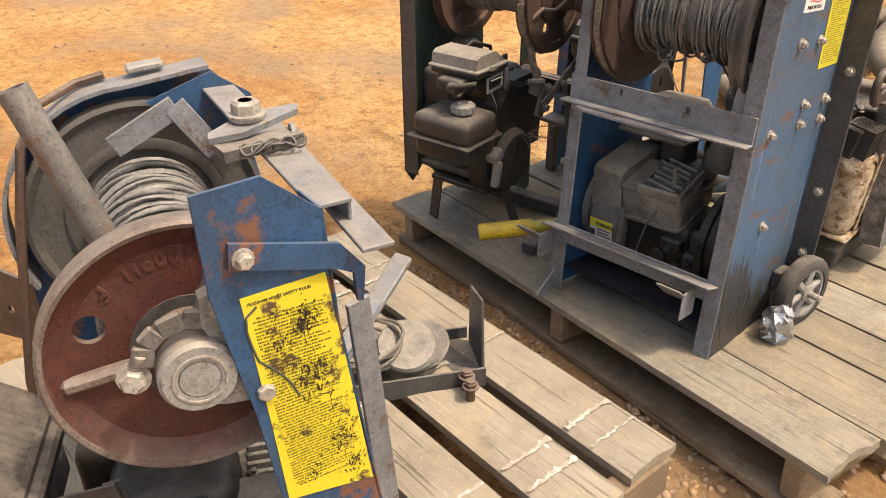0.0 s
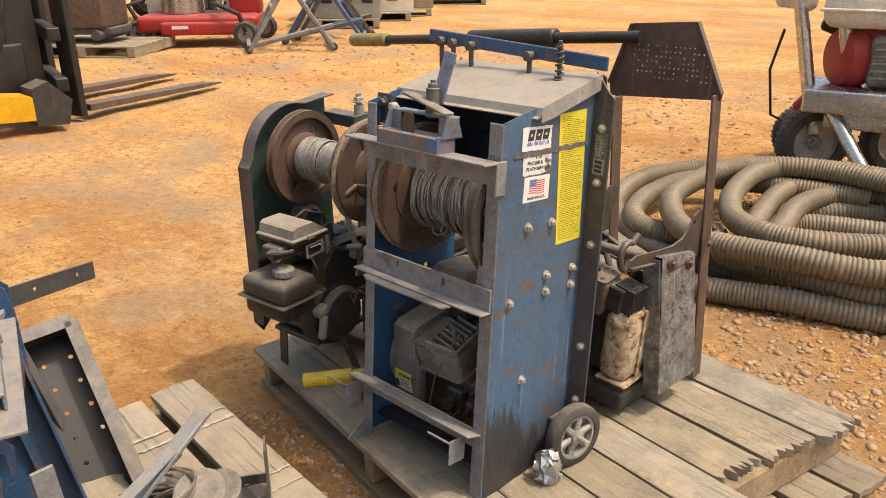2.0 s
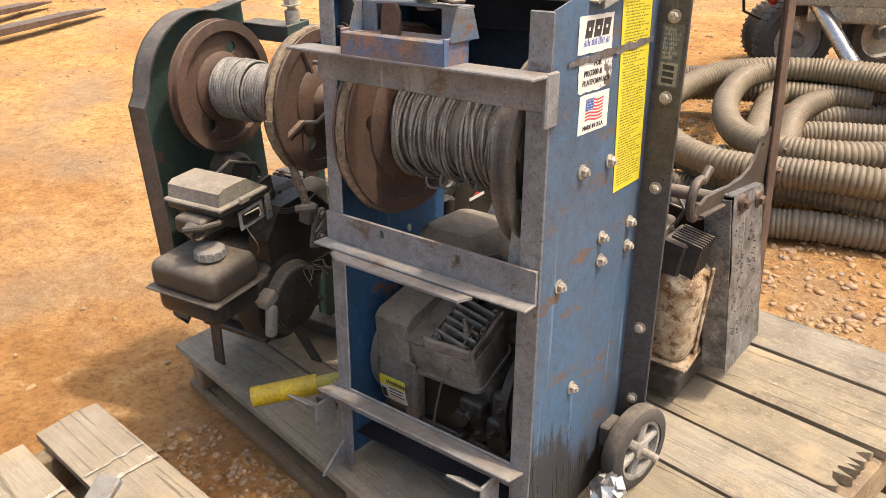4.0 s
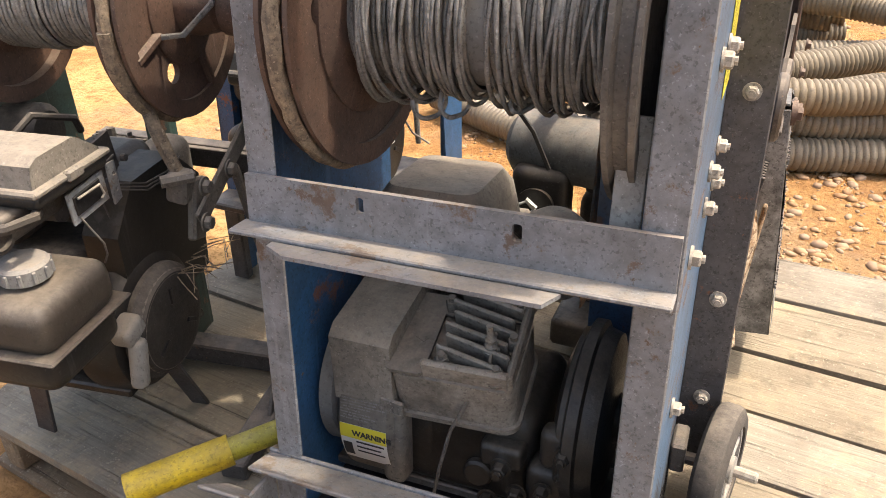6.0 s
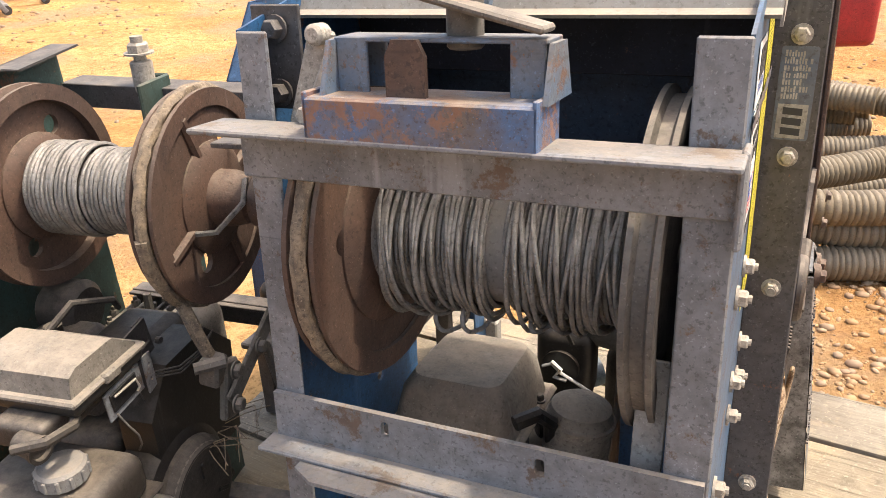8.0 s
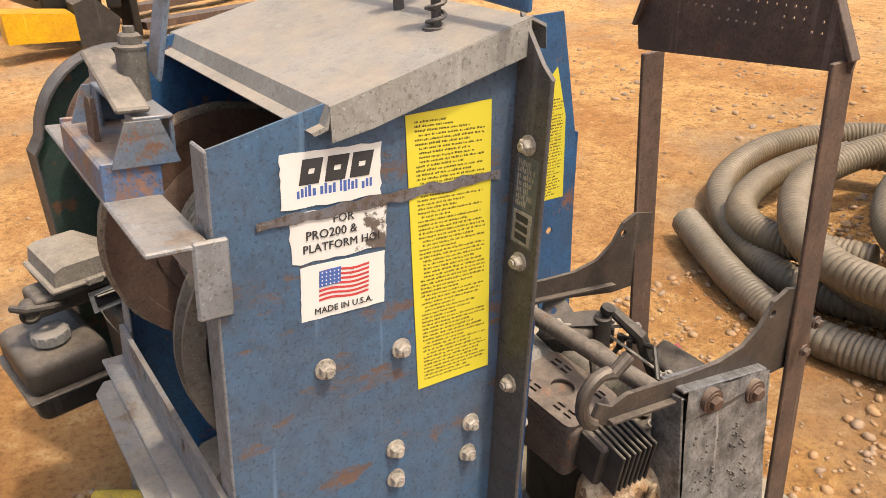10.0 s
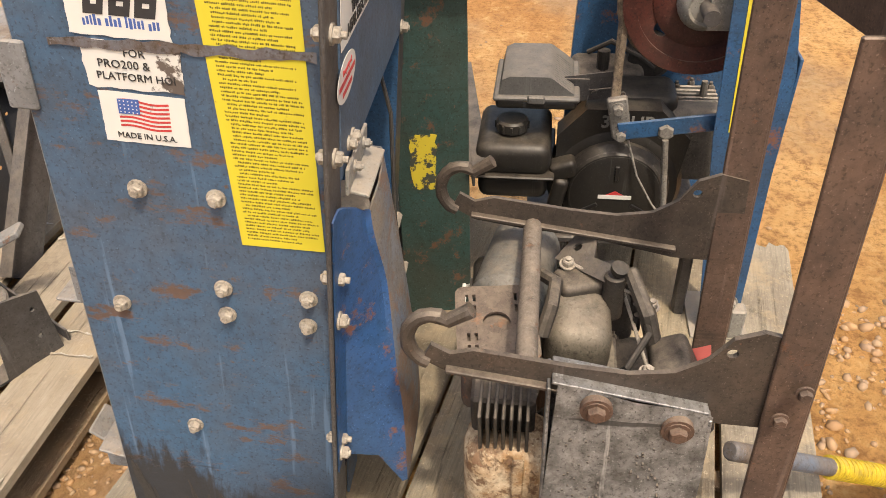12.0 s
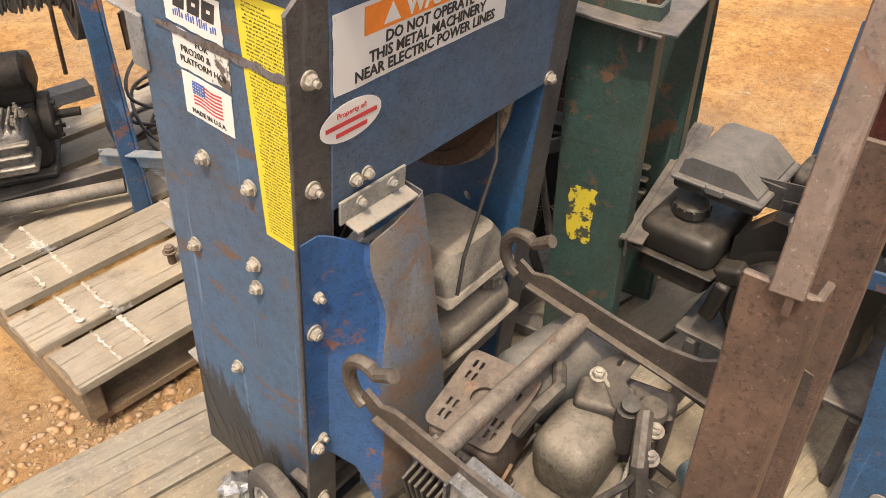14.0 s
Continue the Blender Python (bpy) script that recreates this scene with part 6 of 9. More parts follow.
    part("stand_rail", Shape().box((-0.79, 0.33, -0.025), (0.42, 0.04, 0.035), bev=0.003), M_DARKST, stand)
    part("stand_rail", Shape().box((-0.61, 0.22, -0.018), (0.04, 0.3, 0.03), bev=0.003), M_DARKST, stand)
    s = Shape()
    for k in range(14):
        r2 = random.Random(k)
        y0 = r2.uniform(0.13, 0.26)
        s.tube([(-0.70, y0, 0.24), (-0.675, y0 + r2.uniform(-0.03, 0.03), 0.245 + r2.uniform(-0.01, 0.01)), (-0.65, y0 + r2.uniform(-0.05, 0.05), 0.24 + r2.uniform(-0.015, 0.015))], 0.0008, 4)
    tagged(part("straw", s, M_HEMP, th), kind="stuff")


build_hoist_b()


# ---- the blue hoist behind ----
def build_hoist_c():
    th = thing("drum_hoist", "blue drum hoist with a black engine and yellow sticker", "hoist", pose(-0.012, -0.012, 0), "hoists on the pallet")
    cy, cz = 0.816, 0.58
    s = Shape().prism([(0.60, -0.05), (0.98, -0.05), (0.96, 0.60), (0.88, 0.74), (0.72, 0.74), (0.63, 0.62)], 0.004, facing((-0.93, 0, 0), (0, 1, 0), (0, 0, 1)))
    s.prism([(0.60, -0.05), (0.63, 0.62), (0.72, 0.74), (0.735, 0.735), (0.65, 0.61), (0.62, -0.05)], 0.035, facing((-0.93, 0, 0), (0, 1, 0), (0, 0, 1)))
    part("side_plate", s, M_BLUEB, th, "bright blue side plate")
    s = Shape().prism([(0.892, -0.035), (0.962, -0.035), (0.955, 0.50), (0.91, 0.76), (0.835, 0.76), (0.85, 0.38)], 0.004, facing((-0.58, 0, 0), (0, 1, 0), (0, 0, 1)), [ring((0.895, 0.32), 0.008, 10)])
    s.box((-0.60, 0.955, 0.27), (0.045, 0.005, 0.5), (-1, 0, 0), 0.001)
    part("side_post", s, M_BLUEB, th, "blue post with a yellow sticker")
    sm = facing((-0.5755, 0, 0), (0, 1, 0), (0, 0, 1))
    st = sheet("safety_sticker", [(0.872, 0.392), (0.926, 0.39), (0.924, 0.56), (0.90, 0.66), (0.862, 0.62)], sm, M_YSTICK, th, "yellow safety sticker with fine print")
    part("safety_print", laid(bars_of_text(0.877, 0.398, 0.918, 0.60, 32, 18), sm), M_INKY, st)
    s = Shape().box((-0.62, 0.93, -0.045), (0.14, 0.11, 0.006), bev=0.001)
    s.box((-0.565, 0.955, -0.008), (0.03, 0.03, 0.07), bev=0.004)
    s.bolt((-0.575, 0.94, 0.03), (1, 0, 0), 0.011, 0.012, 0.02)
    part("foot_plate", s, M_LID, th)
    ax = part("winding_drum", Shape().cyl((-0.93, cy, cz), (-0.58, cy, cz), 0.013, seg=12), M_DARKST, th)
    wire_drum(ax, -0.67, -0.89, cy, cz, 0.05, 0.06, 0.124, (M_RED, M_SHROUD), [(0.053, 0.057, -0.875, -0.69)], 6, 220, core_mat=M_DARKST)
    s = Shape().lathe([(0, 0.045), (0.015, 0.045), (0.03, 0.036), (0.034, 0.03), (0.03, 0.026), (0.03, 0.012), (0.036, 0.01), (0.036, 0.001)], (-0.66, cy, cz), (1, 0, 0), 26)
    s.prism([(-0.04, -0.03), (0.06, -0.03), (0.06, 0.03), (-0.04, 0.03)], 0.02, facing((-0.63, cy + 0.04, cz), (0, 1, 0), (0, 0, 1)))
    s.bolt((-0.605, cy + 0.075, cz - 0.055), (1, 0, 0), 0.011, 0.01)
    part("bearing", s, M_LID, ax)
    pts = [(-0.679, cy + 0.129 * math.cos(radians(a)), cz + 0.129 * math.sin(radians(a))) for a in range(120, 205, 8)]
    e = Vector(pts[-1])
    pts += [tuple(e.lerp(Vector((-0.64, 0.69, 0.40)), u)) for u in (0.25, 0.5, 0.75, 1.0)]
    part("brake_tail", Shape().tube(pts, 0.009, 10, 5, 0.9, 0.25), M_HEMP, th)
    s = Shape().beam((-0.62, 0.70, 0.362), (-0.6, 0.86, 0.398), 0.006, 0.032, bev=0.002)
    part("blue_arm", s, M_BLUEB, th)
    s = Shape().box((-0.63, 0.70, 0.385), (0.016, 0.035, 0.075), (12, 0, 0), 0.003)
    for y, z in ((0.695, 0.405), (0.705, 0.355)):
        s.bolt((-0.62, y, z), (1, 0, 0), 0.009, 0.01)
    s.bolt((-0.615, 0.778, 0.372), (1, 0, 0), 0.014, 0.012)
    s.cyl((-0.60, 0.778, 0.36), (-0.60, 0.795, 0.2), 0.0055, seg=10)
    s.tube([(-0.63, 0.72, 0.34), (-0.61, 0.74, 0.28), (-0.6, 0.77, 0.23), (-0.58, 0.80, 0.2)], 0.002, 6)
    part("brake_lever", s, M_ALU, th)
    engine(th, pose(-0.786, 0.707, 0.127, 0, 0, 90), mark=True, small=0.77, cleaner_mat=M_DKPL, cleaner=(0.024, 0, -0.05), tank=(0.012, 0, -0.027), tank_small=0.94)
    s = Shape().box((-0.78, 0.715, 0.117), (0.3, 0.34, 0.014), bev=0.003)
    stand = part("engine_stand", s, M_DARKST, th)
    for x, y in ((-0.9, 0.58), (-0.64, 0.58), (-0.9, 0.86), (-0.64, 0.86)):
        part("stand_leg", Shape().box((x, y, 0.028), (0.035, 0.02, 0.17), bev=0.003), M_DARKST, stand)
    s = Shape().cyl((-0.46, 0.655, 0.1), (-0.30, 0.80, 0.155), 0.03, seg=20)
    # short pipe with a yellow band
    pp = thing("short_pipe", "short blue-grey pipe with a yellow label lying on the pallet", "pipe")
    pipe = Shape()
    d = Vector((0.165, 0.15, 0.02))
    pipe.lathe([(0, 0.03), (d.length, 0.03), (d.length, 0.026), (0, 0.026)], (-0.47, 0.68, 0.012), d, 24, close=True)
    part("tube", pipe, surface("grey_blue_pipe", (0.16, 0.24, 0.30), (0.1, 0.15, 0.2), 0.45, 0, 0, 0.3, 12, 80), pp)
    band = Shape()
    mid = Vector((-0.47, 0.68, 0.012)) + d * 0.55
    band.lathe([(0, 0.0306), (0.05, 0.0306)], mid, d, 24)
    part("label_band", band, M_YSTICK2, pp)


build_hoist_c()


# ---- the frame with the dented engine and the perforated guard ----
def build_hoist_d():
    th = thing("engine_frame", "rusty brown lifting frame with hooked arms round a small worn engine", "hoist frame", None, "hoists on the pallet")
    def arm_poly():
        pts = [(0.455, 0.462), (0.475, 0.45), (0.50, 0.457), (0.60, 0.443), (0.66, 0.438), (0.705, 0.445), (0.735, 0.465), (0.755, 0.495), (0.782, 0.506), (0.815, 0.498), (0.822, 0.372), (0.74, 0.375), (0.62, 0.402), (0.53, 0.412), (0.475, 0.422), (0.445, 0.44)]
        return pts
    for x, dz in ((0.016, 0.0), (-0.262, 0.006)):
        s = Shape().prism([(y, z + dz) for y, z in arm_poly()], 0.006, facing((x, 0, 0), (0, 1, 0), (0, 0, 1)), [ring((0.756, 0.477 + dz), 0.006, 10)])
        s.beam((x + 0.0, 0.47, 0.432 + dz), (x + 0.0, 0.74, 0.392 + dz), 0.03, 0.005, bev=0.001)
        arm = part("hooked_arm", s, M_ARM, th, "dark oily plate arm with a hooked tip")
        pts = []
        for k in range(11):
            a = radians(255 - 20 * k)
            pts.append((x + 0.004, 0.458 + 0.028 * math.cos(a), 0.468 + dz + 0.034 * math.sin(a)))
        pts.append((x + 0.004, 0.498, 0.512 + dz))
        part("hook", Shape().tube(pts, 0.0075, 10, radii=[0.0078 + 0.0007 * (k % 2) for k in range(len(pts))]), M_ARM, arm)
    s = Shape().cyl((-0.262, 0.552, 0.421), (0.02, 0.554, 0.435), 0.0125, seg=14)
    part("cross_tube", s, surface("pitted_tube", (0.15, 0.125, 0.105), (0.085, 0.07, 0.062), 0.7, 0.1, 0.4, 0.5, 20, 160, bump=0.8), th)
    # posts of angle iron
    for x, top, py in ((0.038, 0.80, 0.01), (-0.245, 0.76, -0.004)):
        s = Shape().beam((x + 0.004, 0.818 + py, 0.0), (x - 0.026, 0.802 + py, top), 0.006, 0.043, (0, 1, 0), 0.0015)
        s.beam((x - 0.006, 0.838 + py, 0.0), (x - 0.036, 0.824 + py, top), 0.022, 0.006, (0, 1, 0), 0.0015)
        part("post", s, M_BROWN, th, "rusty brown angle-iron post")
    # guard head of perforated sheet, bridging the posts
    rnd = random.Random(14)
    hole = []
    for i in range(17):
        for j in range(7):
            if rnd.random() < 0.55:
                hole.append(ring((-0.215 + 0.0125 * i, 0.825 + 0.0135 * j), 0.0021, 6))
    gx = Vector((0.303, 0.042, 0)).normalized()
    gm = facing((0.02, 0.824, 0), gx, (0, 0, 1))
    hole = [[(x - 0.028, z) for x, z in loop] for loop in hole]
    s = Shape().prism([(-0.303, 0.765), (0.0, 0.785), (0.002, 0.80), (-0.076, 0.972), (-0.253, 0.958), (-0.308, 0.80)], 0.005, gm, hole)
    guard = part("guard_plate", s, M_BROWN, th, "dark brown perforated guard plate")
    part("guard_lip", laid(Shape().beam((-0.078, 0.0, 0.972), (0.002, 0.0, 0.80), 0.006, 0.02, (0, 1, 0), 0.001), pose(0.02, 0.819, 0, 0, 0, 8)), M_BROWN, guard)
    part("guard_lip", laid(Shape().beam((-0.253, 0.0, 0.958), (-0.308, 0.0, 0.80), 0.006, 0.02, (0, 1, 0), 0.001), pose(0.02, 0.819, 0, 0, 0, 8)), M_BROWN, guard)
    # handle pole with yellow grip
    s = Shape()
    a, b = Vector((-1.25, 0.765, 0.832)), Vector((-0.19, 0.765, 0.928))
    s.cyl(a, b, 0.016, seg=16)
    s.cyl(a.lerp(b, 0.42), a.lerp(b, 0.74), 0.027, seg=20, bev=0.005)
    pole = part("handle_pole", s, M_BLACK, th, "long dark handle pole with a yellow grip")
    g0 = Vector((-1.41, 0.765, 0.818))
    part("grip", Shape().cyl(g0, a.lerp(b, 0.04), 0.023, seg=18, bev=0.005), surface("dirty_yellow_grip", (0.36, 0.27, 0.07), (0.2, 0.16, 0.07), 0.7, 0, 0, 0.3, 25, 120, grime=0.6), pole)
    s = Shape()
    c0, c1 = LEAN @ Vector((-0.49, 0.27, 0.985)), LEAN @ Vector((0.04, 0.275, 0.952))
    s.beam(c0, c1, 0.008, 0.03, bev=0.002)
    bar = part("latch_bar", s, M_BLUEB, th, "worn blue flat bar over the hoist lid")
    for x in (-0.44, -0.40, -0.34, -0.16):
        p = LEAN @ Vector((x, 0.262, 0.975 - (x + 0.49) * 0.06))
        s = Shape().cyl(p + Vector((0, 0.0, 0.01)), p + Vector((0, 0, -0.07)), 0.006, seg=8)
        s.cyl(p + Vector((0, -0.012, 0)), p + Vector((0, 0.03, 0)), 0.011, seg=10)
        part("hinge_bolt", s, M_DARKST, bar)
    p0 = LEAN @ Vector((-0.065, 0.25, 0.91))
    coil = [tuple(p0 + Vector((0.009 * math.cos(k * 0.8), 0.009 * math.sin(k * 0.8), 0.0016 * k))) for k in range(48)]
    part("coil_spring", Shape().tube(coil, 0.0022, 6), M_DARKST, bar)
    s = Shape().cyl(p0 - Vector((0, 0, 0.01)), p0 + Vector((0, 0, 0.085)), 0.005, seg=8)
    s.cyl(p0, p0 + Vector((0, 0, 0.004)), 0.014, seg=14)
    part("spring_bolt", s, M_DARKST, bar)
    # dented aluminium side box
    s = Shape()
    n, mrows = 7, 9
    v, f = [], []
    for i in range(n):
        for j in range(mrows):
            u, w = i / (n - 1), j / (mrows - 1)
            y = 0.578 + 0.17 * u + 0.02 * (w - 0.5) * (1 - u)
            z = 0.065 + (0.368 - 0.032 * u) * w
            v.append((0.078 - 0.04 * w + 0.004 * noise.noise((u * 3, w * 4, 1)), y, z))
    for i in range(n - 1):
        for j in range(mrows - 1):
            f.append((i * mrows + j, (i + 1) * mrows + j, (i + 1) * mrows + j + 1, i * mrows + j + 1))
    s.add(v, f)
    pl = part("side_box", s, M_SHEET, th, "scratched grey aluminium side box")
    for c, size, turn in (((0.032, 0.579, 0.245), (0.05, 0.004, 0.36), (0, -6, 0)), ((0.032, 0.746, 0.23), (0.05, 0.004, 0.33), (0, -6, 0)),
                          ((0.016, 0.663, 0.417), (0.04, 0.165, 0.004), (-10.5, 0, 0)), ((0.008, 0.663, 0.24), (0.004, 0.16, 0.34), (0, -6, 0))):
        part("box_wall", Shape().box(c, size, turn, 0.001), M_SHEET, pl)
    s = Shape()
    for y, z in ((0.629, 0.405), (0.714, 0.383)):
        part("rusty_bolt", Shape().cyl((0.036, y, z), (0.046, y, z), 0.017, seg=18).bolt((0.045, y, z), (1, 0, 0), 0.010, 0.008), M_RUST, pl)
    s = Shape()
    rnd = random.Random(3)
    for k in range(110):
        y, z = rnd.choice((0.60, 0.62, 0.64, 0.68, 0.70)) + rnd.uniform(-0.008, 0.008), rnd.uniform(0.13, 0.36)
        x = 0.0785 - 0.04 * (z - 0.065) / 0.36
        s.cyl((x - 0.004, y, z), (x + 0.0012, y, z), 0.0016, seg=5)
    tagged(part("punched_dots", s, M_DARKST, pl), kind="stuff")
    s = Shape().box((0.008, 0.80, 0.43), (0.006, 0.05, 0.1), (0, 0, 0), 0.001)
    for y, z in ((0.81, 0.41), (0.825, 0.45)):
        s.bolt((0.042, y, z), (1, 0, 0), 0.007, 0.006)
    part("post_bolt", s, M_BROWN, th)


build_hoist_d()


M_TANKB = surface("dusty_blue_grey_can", (0.13, 0.145, 0.15), (0.09, 0.095, 0.095), 0.6, 0.1, 0.0, 0.5, 14, 100, grime=0.4)
M_SHIELD = surface("orange_rust_shield", (0.2, 0.11, 0.055), (0.12, 0.06, 0.03), 0.8, 0.1, 0.5, 0.2, 22, 120, bump=0.7, rust_col=(0.22, 0.09, 0.03))


def build_engine_d():
    th = thing("small_engine", "small dust-caked engine with a flaking muffler, low on the pallet", "engine")
    s = Shape().box((-0.13, 0.64, 0.17), (0.2, 0.2, 0.2), bev=0.02)
    s.box((-0.12, 0.63, 0.035), (0.26, 0.26, 0.05), bev=0.008)
    s.lathe([(0, 0.075), (0.03, 0.085), (0.06, 0.08), (0.07, 0.05), (0.09, 0.03)], (-0.03, 0.67, 0.17), (1, 0, 0), 24)
    part("crankcase", s, M_CASE, th)
    s = Shape().box((-0.162, 0.617, 0.318), (0.1, 0.085, 0.095), (0, 6, 0), 0.022)
    s.box((-0.15, 0.615, 0.27), (0.13, 0.115, 0.012), (0, 6, 0), 0.004)
    for dx, dy in ((-0.055, -0.05), (0.055, -0.05), (-0.055, 0.05), (0.055, 0.05)):
        s.bolt((-0.15 + dx, 0.615 + dy, 0.276), (0, 0, 1), 0.007, 0.008)
    part("valve_cover", s, M_VALVE, th, "dusty rounded valve cover")
    # slotted heat guard
    ht = [[(x - 0.006, y - 0.002), (x + 0.006, y - 0.002), (x + 0.006, y + 0.002), (x - 0.006, y + 0.002)] for x in (-0.04, -0.022, 0.022, 0.04) for y in (-0.035, -0.026, 0.026, 0.035)]
    s = Shape().prism(rounded(-0.06, -0.05, 0.06, 0.05, 0.012), 0.004, pose(-0.11, 0.515, 0.375, 0, 8, 8), [ring((0, 0), 0.017, 16), *ht])
    s.box((-0.11, 0.515, 0.325), (0.112, 0.092, 0.09), (0, 8, 8), 0.01)
    part("heat_guard", s, surface("rusty_guard", (0.12, 0.09, 0.075), (0.075, 0.057, 0.05), 0.7, 0.1, 0.45, 0.35, 20, 120), th, "slotted rust-brown heat guard")
    s = Shape()
    for k in range(7):
        part("cooling_fin", Shape().box((-0.012, 0.505 + 0.009 * k, 0.325), (0.06, 0.004, 0.075), (0, 10, 0), 0.001), M_CASE, th)
    s.box((-0.03, 0.53, 0.325), (0.045, 0.075, 0.07), (0, 10, 0), 0.004)
    part("fin_block", s, M_CASE, th)
    s = Shape().box((-0.02, 0.545, 0.195), (0.085, 0.125, 0.2), (0, 4, 5), 0.026)
    s.box((0.025, 0.55, 0.195), (0.006, 0.014, 0.205), (0, 4, 5), 0.002)
    s.box((-0.02, 0.545, 0.10), (0.09, 0.13, 0.01), (0, 4, 5), 0.004)
    part("muffler", s, M_WAX, th, "flaking cream and brown muffler")
    s = Shape().cyl((-0.33, 0.545, 0.34), (-0.17, 0.52, 0.345), 0.05, seg=26, bev=0.012)
    part("filter_can", s, M_TANKB, th, "dusty blue-grey filter canister")
    s = Shape().tube([(-0.20, 0.56, 0.39), (-0.16, 0.585, 0.405), (-0.12, 0.58, 0.40), (-0.10, 0.57, 0.37)], 0.009, 9)
    s.tube([(-0.22, 0.63, 0.37), (-0.19, 0.68, 0.40), (-0.15, 0.70, 0.37), (-0.13, 0.72, 0.30)], 0.011, 9)
    s.box((-0.21, 0.62, 0.35), (0.05, 0.07, 0.06), (0, 0, 20), 0.008)
    s.cyl((-0.19, 0.66, 0.33), (-0.19, 0.66, 0.40), 0.014, seg=12, bev=0.003)
    s.box((-0.25, 0.65, 0.30), (0.09, 0.08, 0.09), (0, 0, 12), 0.012)
    for k in range(5):
        s.cyl((-0.24 + 0.02 * k, 0.69, 0.335), (-0.24 + 0.02 * k, 0.69, 0.36), 0.005, seg=8)
    s.cyl((-0.06, 0.58, 0.29), (-0.01, 0.63, 0.255), 0.016, seg=12, bev=0.003)
    s.box((-0.04, 0.63, 0.26), (0.03, 0.05, 0.05), (0, 0, 30), 0.006)
    s.bolt((-0.03, 0.61, 0.29), (0, 0, 1), 0.012, 0.014)
    part("carburettor", s, M_CASE, th)
    s = Shape().box((-0.10, 0.745, 0.30), (0.09, 0.05, 0.10), (25, 0, 0), 0.008)
    part("blower_cover", s, M_CASE, th)
    s = Shape().prism([(0, 0), (0.09, -0.025), (0.105, 0.005), (0.03, 0.055)], 0.006, facing((-0.15, 0.735, 0.305), (0.75, 0.45, -0.5), (-0.3, 0.5, 0.5)))
    part("red_flap", s, plain("faded_red", (0.33, 0.06, 0.05), 0.55, 0, 30), th, "faded red plastic flap")
    s = Shape().box((-0.275, 0.505, 0.27), (0.085, 0.07, 0.12), (0, 0, 5), 0.014)
    s.cyl((-0.275, 0.465, 0.275), (-0.275, 0.475, 0.275), 0.028, seg=20)
    part("black_canister", s, M_BLACK, th)
    s = Shape().tube([(-0.30, 0.462, 0.275), (-0.285, 0.458, 0.285), (-0.27, 0.457, 0.272), (-0.24, 0.46, 0.255), (-0.215, 0.468, 0.235)], 0.0025, 6)
    s.tube([(-0.285, 0.456, 0.29), (-0.27, 0.455, 0.28), (-0.28, 0.455, 0.265), (-0.262, 0.456, 0.262)], 0.003, 6)
    tagged(part("tied_cord", s, M_WSTICK, th), kind="stuff")
    # clutter round the head: plates, pipes, rods, nuts
    part("rust_shield", Shape().prism([(0, 0), (0.07, -0.01), (0.075, 0.06), (0.0, 0.075)], 0.004, facing((-0.085, 0.572, 0.27), (0.9, 0.1, -0.2), (0.1, 0.15, 1))), M_SHIELD, th, "orange-rusted heat shield")
    part("exhaust_pipe", Shape().tube([(-0.09, 0.60, 0.25), (-0.055, 0.60, 0.27), (-0.02, 0.595, 0.262), (0.0, 0.575, 0.24)], 0.014, 10), M_VALVE, th)
    part("pipe_flange", Shape().cyl((-0.03, 0.598, 0.266), (-0.024, 0.597, 0.265), 0.024, seg=14), M_RUST, th)
    part("gasket_plate", Shape().prism(rounded(-0.075, -0.062, 0.075, 0.062, 0.012), 0.006, pose(-0.15, 0.615, 0.262, 0, 6, 0)), M_CASE, th)
    for k in range(5):
        part("cylinder_fin", Shape().prism(rounded(-0.066, -0.055, 0.066, 0.055, 0.01), 0.004, pose(-0.148, 0.615, 0.20 + 0.012 * k, 0, 6, 0)), M_VALVE, th)
    for a, b in (((-0.20, 0.675, 0.36), (-0.10, 0.70, 0.33)), ((-0.23, 0.60, 0.385), (-0.17, 0.70, 0.375)), ((-0.07, 0.66, 0.29), (-0.01, 0.70, 0.30))):
        part("control_rod", Shape().cyl(a, b, 0.0025, seg=7), M_ZINC, th)
    for x, y, z in ((-0.205, 0.69, 0.368), (-0.225, 0.60, 0.383), (-0.165, 0.705, 0.37), (-0.06, 0.65, 0.285), (-0.02, 0.62, 0.285), (-0.09, 0.70, 0.328)):
        part("nut", Shape().bolt((x, y, z), (0.2, 0.1, 1), 0.008, 0.009, 0.014), M_ZINC, th)
    part("plug_lead", Shape().tube([(-0.10, 0.655, 0.30), (-0.085, 0.675, 0.34), (-0.12, 0.70, 0.365), (-0.18, 0.70, 0.35), (-0.22, 0.72, 0.29)], 0.0045, 8), M_BLACK, th, "black plug lead")
    part("governor_bracket", Shape().prism([(0, 0), (0.09, 0.01), (0.085, 0.035), (0.05, 0.03), (0.03, 0.055), (0, 0.05)], 0.003, facing((-0.25, 0.585, 0.372), (0.75, 0.62, 0.1), (-0.5, 0.6, 0.55)), [ring((0.018, 0.03), 0.006, 8)]), M_DARKST, th)
    part("carb_bowl", Shape().lathe([(0, 0.02), (0.03, 0.02), (0.036, 0.016), (0.036, 0.001)], (-0.235, 0.665, 0.335), (0, 0.2, 1), 18), M_CASE, th)
    part("choke_knob", Shape().lathe([(0, 0.004), (0.012, 0.004), (0.014, 0.011), (0.022, 0.011), (0.024, 0.001)], (-0.19, 0.66, 0.395), (0.3, 0.2, 1), 16), M_BLACK, th)
    spring = [(-0.16 + 0.002 * k * 0.5, 0.715 + 0.004 * math.cos(k * 1.1), 0.325 + 0.004 * math.sin(k * 1.1)) for k in range(60)]
